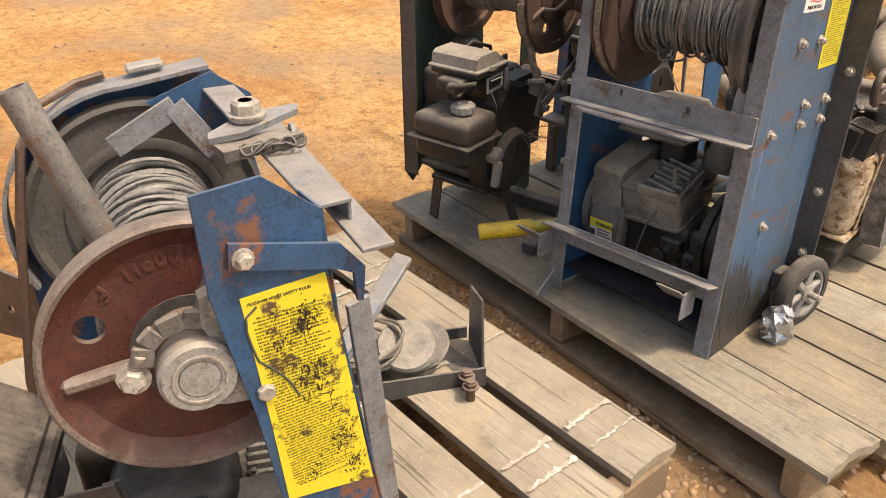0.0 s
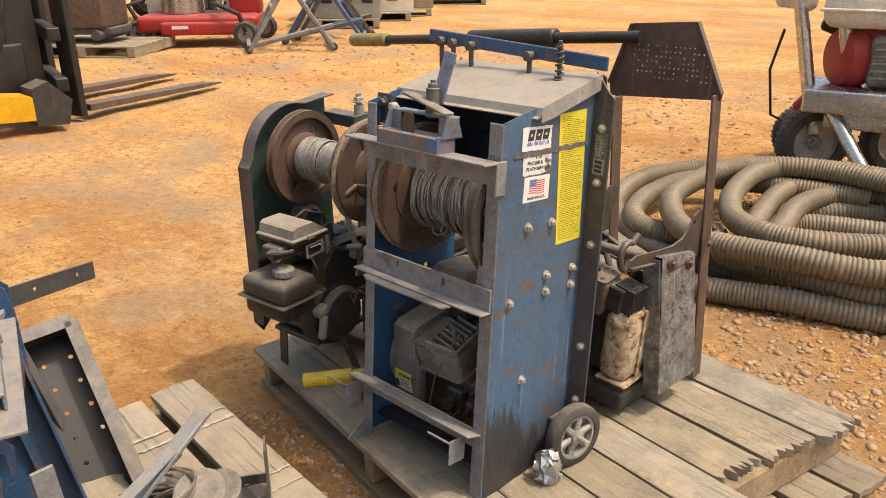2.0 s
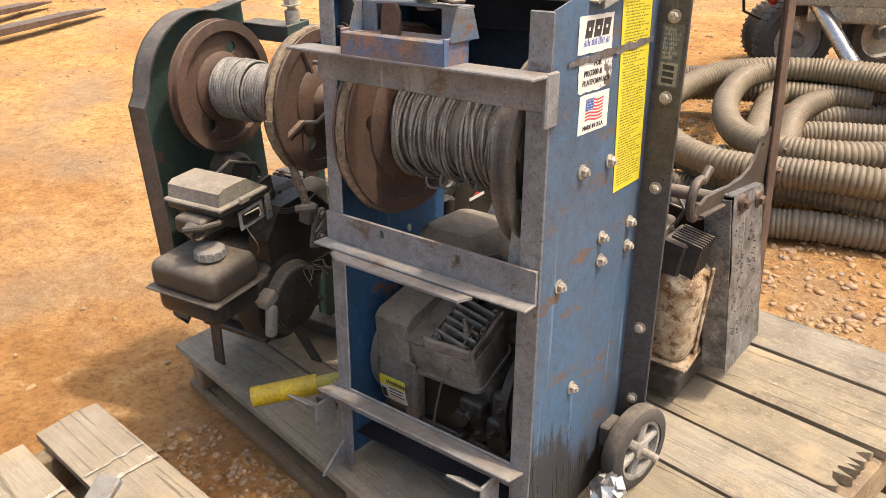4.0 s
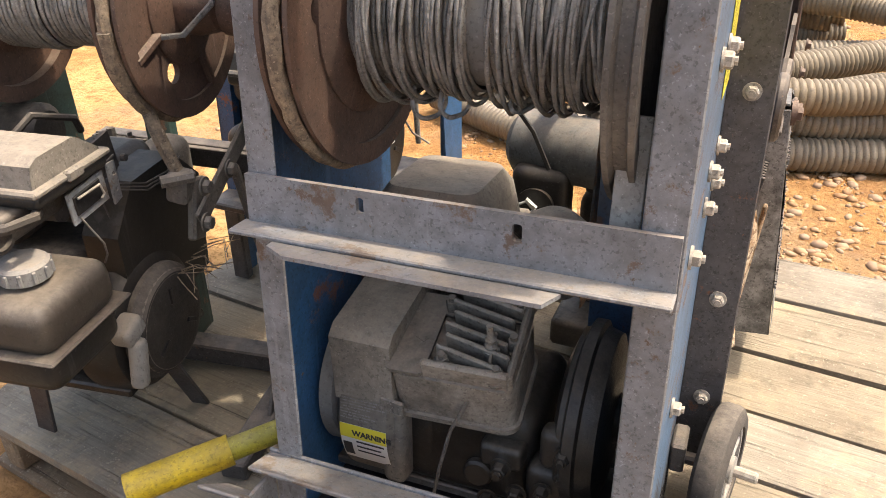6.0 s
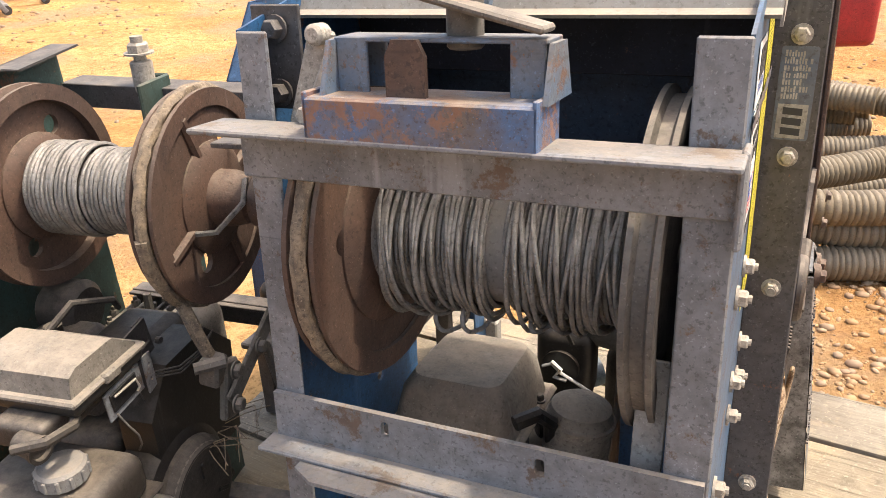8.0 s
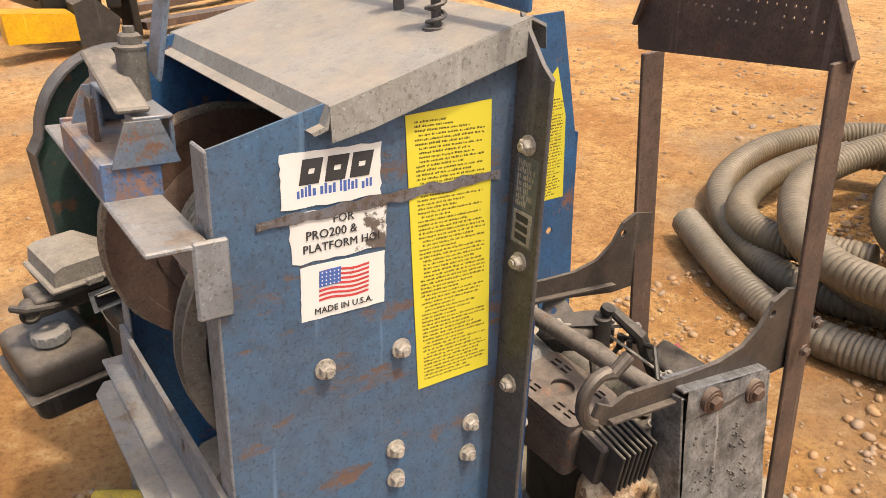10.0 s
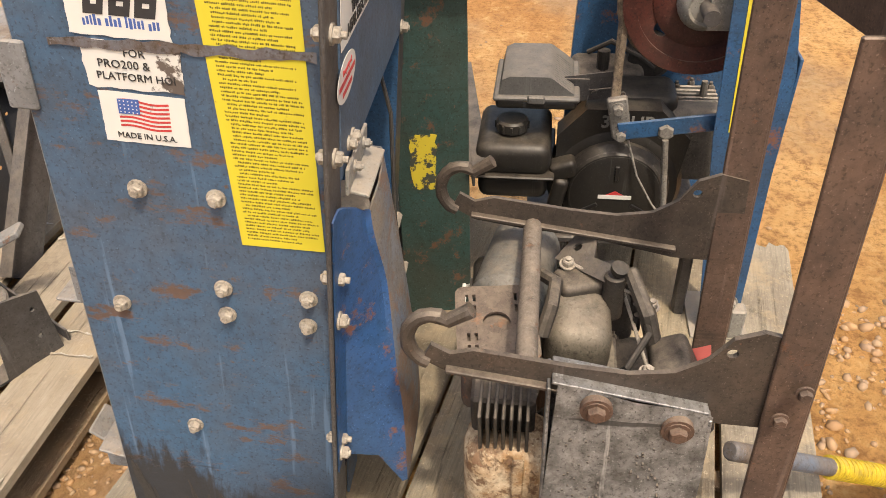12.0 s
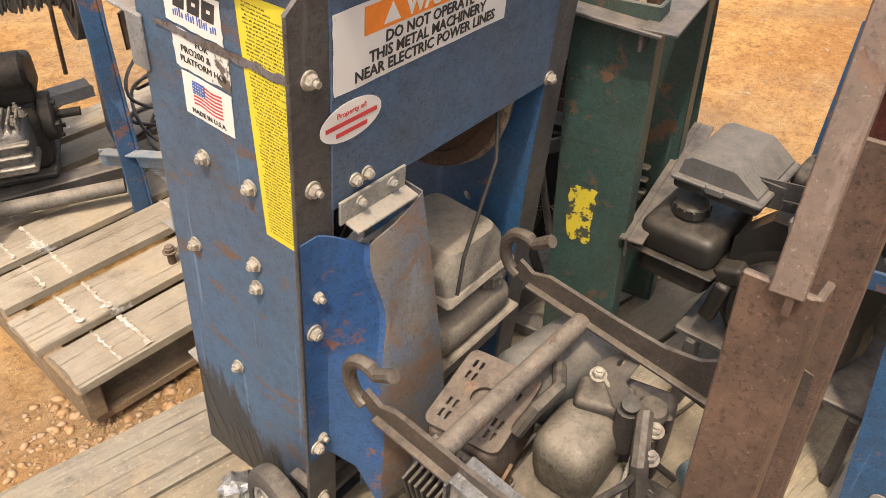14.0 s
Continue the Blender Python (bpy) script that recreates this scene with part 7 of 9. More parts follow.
    part("governor_spring", Shape().tube(spring, 0.001, 5), M_ZINC, th)


build_engine_d()


# loose poles with yellow grips
def pole(label, a, b, r, grip0, grip1, rg, mat):
    th = thing("handle_pole", label, "pole")
    a, b = Vector(a), Vector(b)
    part("tube", Shape().cyl(a, b, r, seg=16, bev=0.003), mat, th)
    part("grip", Shape().cyl(a.lerp(b, grip0), a.lerp(b, grip1), rg, seg=18, bev=0.006), M_YEL, th, "bright yellow grip")
    s = Shape()
    for k in range(28):
        p = a.lerp(b, grip0 + (grip1 - grip0) * (k + 0.5) / 28)
        s.cyl(p - (b - a).normalized() * 0.0025, p + (b - a).normalized() * 0.0025, rg + 0.0012, seg=18)
    part("grip_ribs", s, M_YEL, th)


pole("yellow-gripped handle pole lying under the hoist on the pallet", (-0.612, -0.055, 0.07), (-0.36, 0.22, 0.115), 0.015, 0.0, 0.34, 0.019, surface("yellow_tube", (0.5, 0.45, 0.04), (0.4, 0.35, 0.05), 0.5, 0, 0, 0.3, 20, 100, grime=0.4))
pole("blue-grey pole with yellow grip leaning off the pallet onto sand", (-0.10, 0.825, 0.185), (-0.31, 1.26, -0.115), 0.0135, 0.40, 1.0, 0.017, surface("blue_grey_pole", (0.1, 0.14, 0.2), (0.13, 0.1, 0.08), 0.5, 0.1, 0.3, 0.3, 14, 90))


# ---- the drum hoist and scrap on the second pallet ----
M_RIMW = surface("worn_flange_rim", (0.20, 0.16, 0.14), (0.10, 0.06, 0.05), 0.6, 0.2, 0.3, 0.5, 12, 110, rust_col=(0.12, 0.06, 0.04))
M_FARFL = surface("dusty_dark_flange", (0.10, 0.095, 0.09), (0.07, 0.066, 0.06), 0.6, 0.1, 0.2, 0.5, 10, 90)
M_PIPE = surface("rusty_grey_pipe", (0.20, 0.185, 0.17), (0.13, 0.115, 0.10), 0.6, 0.2, 0.5, 0.4, 14, 90, rust_col=(0.13, 0.07, 0.045))
M_CUT = plain("scored_grey_line", (0.07, 0.075, 0.07), 0.7, 0, 80)
def build_hoist_e():
    th = thing("drum_hoist", "blue drum hoist with a dark red flange and soiled yellow sticker", "hoist")
    N, F = Vector((-0.049, -1.015, 0.535)), Vector((-0.397, -0.901, 0.511))
    L = (F - N).length
    ax = (F - N) / L
    side = ax.cross(Vector((0, 0, 1))).normalized()
    # local frame: x along the drum axis towards the near flange, z up
    m = Matrix((-ax, side, side.cross(ax))).transposed().to_4x4()
    m.translation = N

    def at(s):
        s.v = [tuple(m @ Vector(p)) for p in s.v]
        return s
    r, rf = 0.135, 0.151
    # near flange, a dished casting with three ribs and two holes
    hole = [ring((0.092 * math.cos(radians(a)), 0.092 * math.sin(radians(a))), 0.0145, 18) for a in (154, 334)]
    s = Shape().prism(ring((0, 0), r - 0.012, 56), 0.008, facing((-0.010, 0, 0), (0, 1, 0), (0, 0, 1)), hole)
    flange = part("drum_flange", at(s), M_RED, th, "dark red cast drum flange with raised numbers")
    s = Shape().lathe([(-0.016, r - 0.016), (-0.016, r - 0.002), (-0.012, r), (0.010, r), (0.013, r - 0.003), (0.012, r - 0.007), (0.002, r - 0.008)], (0, 0, 0), (1, 0, 0), 72, close=True)
    part("flange_rim", at(s), M_RIMW, flange, "pale worn flange rim")
    s = Shape().lathe([(0.010, r - 0.006), (0.004, r - 0.014), (-0.002, r - 0.028), (-0.006, r - 0.012)], (0, 0, 0), (1, 0, 0), 72, close=True)
    part("flange_dish", at(s), M_RED, flange)
    for a in (66, 186, 306):
        d = Vector((0, math.cos(radians(a)), math.sin(radians(a))))
        part("rib", at(Shape().beam(d * 0.02 + Vector((0.004, 0, 0)), d * (r - 0.016) + Vector((-0.001, 0, 0)), 0.016, 0.016, (1, 0, 0), 0.005)), M_RIMW, flange)
    s = Shape().lathe([(-0.004, 0.045), (0.006, 0.04), (0.012, 0.03), (0.014, 0.02), (0.05, 0.02)], (0, 0, 0), (1, 0, 0), 32)
    part("flange_hub", at(s), M_RED, flange)
    # raised figures follow the rim
    for ch, a in zip("F 11900", (131, 124, 115, 109, 103, 96, 89)):
        if ch != " ":
            d = Vector((0, math.cos(radians(a)), math.sin(radians(a))))
            words("cast_figure", ch, 0.021, M_RED, flange, m @ facing(d * 0.104 + Vector((-0.0022, 0, 0)), (0, -math.sin(radians(a)), math.cos(radians(a))), -d), "CENTER", 0.0008, 0.0022)
    # far flange
    s = Shape().prism(ring((0, 0), rf - 0.008, 56), 0.006, facing((-L, 0, 0), (0, 1, 0), (0, 0, 1)))
    s.lathe([(-0.012, rf - 0.014), (-0.012, rf), (0.012, rf), (0.014, rf - 0.006), (0.008, rf - 0.014)], (-L, 0, 0), (1, 0, 0), 72, close=True)
    s.lathe([(0.006, 0.098), (0.012, 0.103), (0.014, 0.097), (0.012, 0.088), (0.006, 0.086)], (-L, 0, 0), (1, 0, 0), 48, close=True)
    part("far_flange", at(s), M_FARFL, th, "dark grey drum flange under dust")
    part("drum_core", at(Shape().cyl((-L, 0, 0), (0, 0, 0), 0.055, seg=24)), M_DARKST, th)
    rnd = random.Random(12)
    for n, base, jit in ((46, 0.062, 0.2), (34, 0.070, 1.0), (22, 0.076, 1.5)):
        amp = [rnd.uniform(-1, 1) * jit for _ in range(n + 2)]
        ph = [rnd.uniform(0, 6.28) for _ in range(n + 2)]
        pts = []
        for i in range(n * 30):
            w, a = i / 30, 2 * math.pi * i / 30
            k = int(w)
            u = w - k
            sway = amp[k] * (1 - u) + amp[k + 1] * u
            x = -L + 0.016 + (L - 0.045) * w / n + 0.008 * sway * math.sin(a + ph[k])
            rr = base + 0.0025 * sway * math.cos(a * 2 + ph[k])
            pts.append((min(-0.02, x), rr * math.cos(a), rr * math.sin(a)))
        part("wire_rope", at(Shape().tube(pts, 0.0034, 9, 6, 1.0, 0.22)), M_ROPE, th, "grey twisted steel wire rope")
    # pillow block on the near end: housing, races and a base bolted to the panel's edge
    s = Shape().lathe([(0.026, 0.022), (0.026, 0.034), (0.032, 0.0365), (0.056, 0.0365), (0.061, 0.033), (0.061, 0.0285)], (0, 0, 0), (1, 0, 0), 40)
    s.prism([(0.02, 0.034), (0.036, 0.030), (0.050, 0.02), (0.056, -0.02), (0.064, -0.034), (0.060, -0.046), (0.02, -0.042), (-0.02, -0.028), (0.0, 0.0), (-0.005, 0.03)], 0.016, facing((0.034, 0, 0), (0, 1, 0), (0, 0, 1)))
    s.prism([(0.010, 0.046), (0.012, 0.074), (0.032, 0.080), (0.044, 0.060), (0.036, 0.030), (0.016, 0.032)], 0.018, facing((0.032, 0, 0), (0, 1, 0), (0, 0, 1)))
    block = part("bearing_block", at(s), M_LID, th, "grey bearing block with worn rings")
    for r0, r1, x0, x1, mat in ((0.0252, 0.0290, 0.040, 0.0545, M_VOID), (0.0222, 0.0254, 0.040, 0.0625, M_ZINC), (0.0196, 0.0224, 0.040, 0.0535, M_VOID), (0.0174, 0.0198, 0.040, 0.0610, M_SHROUD)):
        part("bearing_ring", at(Shape().lathe([(x0, r0), (x1, r0 + 0.0006), (x1, r1 - 0.0006), (x0, r1)], (0, 0, 0), (1, 0, 0), 40, close=True)), mat, block)
    part("shaft_end", at(Shape().lathe([(0.02, 0.0160), (0.0545, 0.0160), (0.0560, 0.0145), (0.0560, 0.0001)], (0, 0, 0), (1, 0, 0), 32)), M_GREY, block)
    for y, z in ((0.030, 0.064), (0.056, -0.034)):
        part("block_bolt", at(Shape().bolt((0.052, y, z), (1, 0, 0), 0.0095, 0.010)), M_ZINC, block)
    v = [(0.046, -0.046, 0.018), (0.046, -0.040, 0.038), (0.046, -0.026, 0.050), (0.046, -0.004, 0.056), (0.046, 0.014, 0.052)]
    s = Shape()
    for p, q in zip(v, v[1:]):
        s.beam(p, q, 0.020, 0.007, (1, 0, 0), 0.002)
    part("clamp_strap", at(s), M_SHROUD, block, "dusty strap over the bearing")
    s = Shape().bolt((0.040, -0.054, 0.006), (1, -0.2, 0.1), 0.0115, 0.012)
    s.cyl((0.038, -0.054, 0.010), (0.046, -0.044, 0.032), 0.0065, seg=12, bev=0.001)
    part("clamp_bolt", at(s), M_ZINC, block)
    # arched cover band over the far flange, ending in a straight flat
    s = Shape()
    v, f = [], []
    prof = [(0.168 * math.cos(radians(a)), 0.168 * math.sin(radians(a)), math.cos(radians(a)), math.sin(radians(a))) for a in range(206, 88, -9)] + [(0.104, 0.180, 0.0, 1.0)]
    for y, z, ny, nz in prof:
        for x in (-L - 0.036, -L + 0.018):
            for t in (0.0, 0.005):
                v.append((x, y + ny * t, z + nz * t))
    for k in range(len(prof) - 1):
        o = 4 * k
        f += [(o, o + 2, o + 6, o + 4), (o + 1, o + 5, o + 7, o + 3), (o, o + 4, o + 5, o + 1), (o + 2, o + 3, o + 7, o + 6)]
    o = 4 * (len(prof) - 1)
    f += [(0, 1, 3, 2), (o, o + 2, o + 3, o + 1)]
    s.add(v, f)
    band = part("arched_cover", at(s), M_GREY, th)
    part("cover_lug", at(Shape().box((-L - 0.02, 0.03, 0.186), (0.03, 0.045, 0.008), (4, 0, 0), 0.002)), M_LID, band)
    s = Shape().prism([(-0.17, -0.48), (-0.165, 0.0), (-0.12, 0.12), (-0.04, 0.163), (0.1, 0.178), (0.15, 0.13), (0.17, -0.48)], 0.004, facing((-L - 0.042, 0, 0), (0, 1, 0), (0, 0, 1)))
    part("far_side_plate", at(s), M_BLUED, th)
    s = Shape().prism([(0.02, 0.150), (0.104, 0.178), (0.150, 0.145), (0.16, 0.08), (0.10, 0.10)], 0.004, facing((-L + 0.022, 0, 0), (0, 1, 0), (0, 0, 1)))
    part("cover_gusset", at(s), M_BLUED, th, "blue gusset plate under the cover")
    # upright blue panel with the sticker
    pm = facing((0.0235, -0.992, 0.613), (0.14, 0.99, 0.0), (0, 0, 1))
    s = Shape().prism([(0.030, -0.40), (-0.001, -0.13), (-0.025, 0.008), (-0.027, 0.107), (0.034, 0.109), (0.085, 0.064), (0.087, 0.027), (0.092, -0.06), (0.137, -0.40)], 0.004, pm @ pose(0, 0, -0.004))
    s.prism([(0.083, 0.066), (0.087, 0.064), (0.089, 0.027), (0.094, -0.06), (0.139, -0.40), (0.135, -0.40), (0.090, -0.06), (0.085, 0.027)], 0.045, pm @ pose(0, 0, -0.045))
    panel = part("side_panel", s, M_BLUED, th, "blue steel panel with a chipped edge")
    st = sheet("safety_sticker", [(0.0, 0.001), (0.012, -0.15), (0.019, -0.258), (0.118, -0.283), (0.1, -0.13), (0.083, 0.0)], pm @ pose(0, 0, 0.0004), M_YSTICK2, panel, "soiled yellow safety sticker")
    tilt = pm @ Matrix(((1, -0.09, 0, 0), (-0.06, 1, 0, 0), (0, 0, 1, 0), (0, 0, 0, 1)))
    part("safety_print", laid(bars_of_text(0.006, -0.245, 0.078, -0.022, 58, 77), tilt @ pose(0, 0, 0.0007)), M_INKY, st)
    words("safety_title", "PL250/400 HOIST SAFETY RULES", 0.0044, M_INK, st, pm @ pose(0.006, -0.009, 0.0011, 0, 0, -2))
    s = Shape()
    rnd = random.Random(4)
    for cx, cy2, r0, n in ((0.057, -0.042, 0.018, 110), (0.052, -0.05, 0.010, 50), (0.034, -0.062, 0.014, 30), (0.061, -0.11, 0.032, 90), (0.087, -0.20, 0.024, 50), (0.098, -0.25, 0.02, 50), (0.05, -0.233, 0.016, 24)):
        for k in range(n):
            an, ln = rnd.uniform(-2.2, -0.3), rnd.uniform(0.1, 0.5) * r0
            x, y = cx + rnd.gauss(0, 0.35) * r0, cy2 + rnd.gauss(0, 0.45) * r0
            d = Vector((math.cos(an), math.sin(an), 0)) * ln * 0.5
            q = Vector((-d.y, d.x, 0)).normalized() * rnd.uniform(0.0003, 0.0011)
            c = Vector((x, y, 0.0016))
            s.add([tuple(pm @ (c + w)) for w in (-d, q, d, -q)], [(0, 1, 2, 3)])
    tagged(part("dirt_smear", s, M_DIRT, st, "dark dirt smeared over the sticker"), kind="stuff")
    part("cut_mark", Shape().tube([tuple(pm @ Vector((x, y, 0.001))) for x, y in ((0.014, -0.012), (0.003, -0.02), (0.002, -0.036), (0.005, -0.055), (0.009, -0.071), (0.020, -0.084), (0.030, -0.097), (0.038, -0.112), (0.044, -0.129))], 0.0012, 5), M_CUT, st)
    s = Shape().prism([(-0.004, 0.060), (0.098, 0.028), (0.122, -0.004), (0.118, -0.041), (0.112, -0.040), (0.110, -0.008), (0.092, 0.003), (-0.007, 0.035)], 0.005, pm @ pose(0, 0, 0.002))
    part("strap", s, M_BLUED, panel, "scuffed blue strap across the panel")
    part("strap_bolt", Shape().bolt(pm @ Vector((0.006, 0.043, 0.007)), pm.to_3x3() @ Vector((0, 0, 1)), 0.0075, 0.008), M_ZINC, panel)
    # deck rails running back from the panel
    s = Shape().beam((-0.37, -0.795, 0.668), (0.02, -0.885, 0.668), 0.040, 0.005, bev=0.001)
    s.beam((-0.37, -0.776, 0.648), (0.02, -0.866, 0.648), 0.004, 0.040, bev=0.001)
    part("deck_rail", s, M_GREY, th, "dusty grey channel rail")
    s = Shape().beam((-0.245, -0.793, 0.645), (0.075, -0.876, 0.642), 0.032, 0.005, bev=0.001)
    part("deck_rail", s, M_GREY, th, "dusty grey channel rail")
    part("end_post", Shape().beam((-0.022, -0.836, 0.520), (-0.010, -0.800, 0.005), 0.030, 0.006, (1, 0, 0), 0.001), M_GREY, th, "grey flat-bar post")
    part("rail_tab", Shape().prism([(0, 0), (0.034, 0), (0.034, 0.034), (0.027, 0.045), (0.018, 0.045), (0.006, 0.01)], 0.005, facing((-0.150, -0.822, 0.645), (0.96, -0.25, 0), (0, 0, 1))), M_GREY, th)
    # swivel plate with its big bolt on the inner rail
    s = Shape().prism([(-0.055, -0.012), (-0.02, -0.022), (0.05, -0.012), (0.055, 0.0), (0.0, 0.016), (-0.05, 0.0)], 0.007, facing((-0.156, -0.862, 0.690), (0.05, 1, 0.08), (-1, 0.05, 0.1)))
    part("swivel_plate", s, M_GREY, th)
    s = Shape().prism([(-0.04, -0.014), (0.05, -0.014), (0.05, 0.012), (-0.04, 0.012)], 0.012, facing((-0.130, -0.875, 0.672), (0.1, 1, 0), (-1, 0.1, 0)))
    part("swivel_plate", s, M_SHROUD, th)
    part("swivel_washer", Shape().lathe([(0, 0.0185), (0.003, 0.0185), (0.004, 0.015), (0.004, 0.005)], (-0.159, -0.865, 0.697), (0, 0, 1), 24), M_ZINC, th)
    part("swivel_bolt", Shape().bolt((-0.159, -0.865, 0.701), (0, 0, 1), 0.0155, 0.014, 0.016), M_ZINC, th)
    s = Shape()
    for k in range(5):
        c = Vector((-0.118 + 0.004 * k, -0.885 + 0.010 * k, 0.681))
        s.tube([c + Vector((0.007 * math.cos(a), 0.013 * math.sin(a), 0.004 * math.sin(2 * a + k))) for a in [2 * math.pi * j / 18 for j in range(18)]], 0.0016, 6, closed=True)
    tagged(part("tie_wire", s, M_DARKST, th, "twisted dark tie wire"), kind="stuff")
    # bent flat arm over the drum
    s = Shape().beam((-0.30, -0.028, 0.112), (-0.30, 0.052, 0.152), 0.028, 0.006, (1, 0, 0), 0.001)
    s.beam((-0.30, 0.050, 0.153), (-0.29, 0.090, 0.090), 0.028, 0.006, (1, 0, 0), 0.001)
    part("bent_arm", at(s), M_GREY, th)
    a, b = Vector((-0.09, -0.098, 0.244)), Vector((-0.075, -0.05, 0.080))
    s = Shape().lathe([(0, 0.0145), ((b - a).length, 0.0145), ((b - a).length, 0.0115), (0, 0.0115)], a, b - a, 20, close=True)
    part("pipe_stub", at(s), M_PIPE, th, "rusty grey pipe leaning on the drum")
    pts = [(-0.39, -0.02, 0.180), (-0.395, -0.055, 0.172), (-0.36, -0.10, 0.160), (-0.335, -0.128, 0.118), (-0.34, -0.150, 0.03), (-0.34, -0.168, -0.06), (-0.34, -0.195, -0.20), (-0.34, -0.20, -0.32)]
    part("brown_rope", at(Shape().tube(pts, 0.0062, 12, 6, 0.8, 0.22)), M_RUST, th)
    # legs and lower frame
    for a, b in (((-0.34, -0.70, 0.0), (-0.40, -0.80, 0.655)),):
        s = Shape().beam(a, b, 0.055, 0.006, (1, 0, 0), 0.001)
        s.beam(Vector(a) + Vector((0.025, 0.02, 0)), Vector(b) + Vector((0.025, 0.02, 0)), 0.006, 0.04, (1, 0, 0), 0.001)
        part("leg", s, M_BLUED, th, "blue angle-iron leg")
    s = Shape().beam((0.02, -1.08, 0.20), (-0.40, -0.96, 0.22), 0.05, 0.006, bev=0.001)
    s.beam((0.02, -1.06, 0.185), (-0.40, -0.94, 0.205), 0.006, 0.03, bev=0.001)
    part("cross_rail", s, M_GREY, th)
    part("floor_pipe", Shape().cyl((0.05, -0.93, 0.05), (-0.31, -0.72, 0.06), 0.018, seg=16), M_SHROUD, th)
    for x, y in ((-0.15, -0.93), (-0.05, -1.12)):
        part("skid", Shape().box((x, y, 0.022), (0.5, 0.05, 0.04), (0, 0, -18), 0.004), M_DARKST, th)
    engine(th, pose(-0.19, -1.04, 0.045, 0, 0, 60), tank_mat=M_SHROUD, cleaner_mat=M_CASE)


build_hoist_e()


def build_scrap():
    # perforated tray leaning on the pallet
    th = thing("perforated_tray", "black perforated steel tray leaning on the pallet", "steel tray")
    a, b = Vector((-0.543, -0.536, 0.02)), Vector((-0.838, -0.537, 0.34))
    W = 0.28
    d = (b - a)
    ln = d.length
    y = d.normalized()
    x = Vector((-0.019, -0.082, 0.0))
    x = (x - y * x.dot(y)).normalized()
    m = facing(a, x, y)
    if (m.to_3x3() @ Vector((0, 0, 1))).z < 0:
        m = facing(a + x * W, -x, y)
    rnd = random.Random(6)
    holes = [ring((0.02 + (W - 0.04) / 4 * (k % 5) + rnd.uniform(-0.004, 0.004), 0.06 + (ln - 0.12) / 5 * (k // 5)), 0.0058, 9) for k in range(30)]
    part("tray_floor", Shape().prism([(0, 0), (W, 0), (W, ln), (0, ln)], 0.004, m @ pose(0, 0, -0.09), holes), M_VOID, th)
    for p, q in (((0.0, 0), (0.0, ln)), ((W, 0), (W, ln)), ((0, ln), (W, ln))):
        s = Shape()
        p, q = Vector((*p, 0)), Vector((*q, 0))
        s.v, s.f = [], []
        t = (q - p).normalized()
        nrm = Vector((t.y, -t.x, 0)) * 0.002
        s.add([m @ (w + o + Vector((0, 0, z))) for w in (p, q) for o in (-nrm, nrm) for z in (-0.09, 0.0)], [(0, 1, 3, 2), (4, 6, 7, 5), (0, 4, 5, 1), (2, 3, 7, 6), (0, 2, 6, 4), (1, 5, 7, 3)])
        s.add([m @ (w + o + Vector((0, 0, z))) for w in (p, q) for o in (-nrm * 8, nrm * 8) for z in (0.0, 0.004)], [(0, 1, 3, 2), (4, 6, 7, 5), (0, 4, 5, 1), (2, 3, 7, 6), (0, 2, 6, 4), (1, 5, 7, 3)])
        part("tray_wall", s, M_DARKST, th)
    # flat tray with pulley blocks
    th = thing("pulley_tray", "dark angle-iron tray holding dusty pulley blocks and cord", "steel tray")
    base = pose(-0.40, -0.49, 0.0, 0, 0, 60)

    def at(s):
        s.v = [tuple(base @ Vector(p)) for p in s.v]
        return s
    part("tray_floor", at(Shape().box((0, 0, 0.006), (0.32, 0.15, 0.005))), M_DARKST, th)
    part("tray_side", at(Shape().box((0, -0.075, 0.025), (0.32, 0.005, 0.045), bev=0.001)), M_DARKST, th)
    part("tray_side", at(Shape().box((0, 0.075, 0.02), (0.32, 0.005, 0.035), bev=0.001)), M_DARKST, th)
    part("end_plate", at(Shape().prism([(-0.05, 0), (0.06, 0), (0.055, 0.15), (-0.03, 0.17)], 0.005, facing((0.16, 0, 0), (0, 1, 0), (0, 0, 1)), [ring((0.03, 0.06), 0.005, 8), ring((0.035, 0.12), 0.005, 8)])), M_DARKST, th, "upright grey end plate with holes")
    s = Shape()
    for y0 in (-0.085, -0.115):
        s.cyl((0.12, y0, 0.0), (0.12, y0, 0.055), 0.009, seg=10)
        s.bolt((0.12, y0, 0.04), (0, 0, 1), 0.012, 0.01)
    part("stud", at(s), M_RUST, th)
    s = Shape()
    for k, (x, y, z, rx, ry) in enumerate(((0.05, 0.01, 0.055, 12, -18), (0.02, -0.005, 0.07, 20, -10), (-0.08, 0.0, 0.05, -25, 20))):
        mm = pose(x, y, z, rx, ry, 15 * k)
        t = Shape().lathe([(-0.006, 0.02), (-0.008, 0.055), (-0.003, 0.058), (0.0, 0.05), (0.003, 0.058), (0.008, 0.055), (0.006, 0.02)], (0, 0, 0), (0, 0, 1), 28)
        s.add(t.v, t.f, mm)
    part("pulley", at(s), M_ALU, th, "dusty pale pulley wheels")
    s = Shape()
    for k in range(7):
        pts = [(-0.06 + (0.05 + 0.004 * k) * math.cos(a), 0.0 + (0.04 + 0.003 * k) * math.sin(a), 0.05 + 0.006 * k + 0.02 * math.cos(a + k)) for a in [2 * math.pi * j / 24 for j in range(24)]]
        s.tube(pts, 0.0035, 6, closed=True)
    tagged(part("coiled_cord", at(s), M_SHROUD, th), kind="stuff")
    lever = Shape().beam((-0.478, -0.399, 0.20), (-0.413, -0.621, 0.09), 0.04, 0.014, bev=0.003)
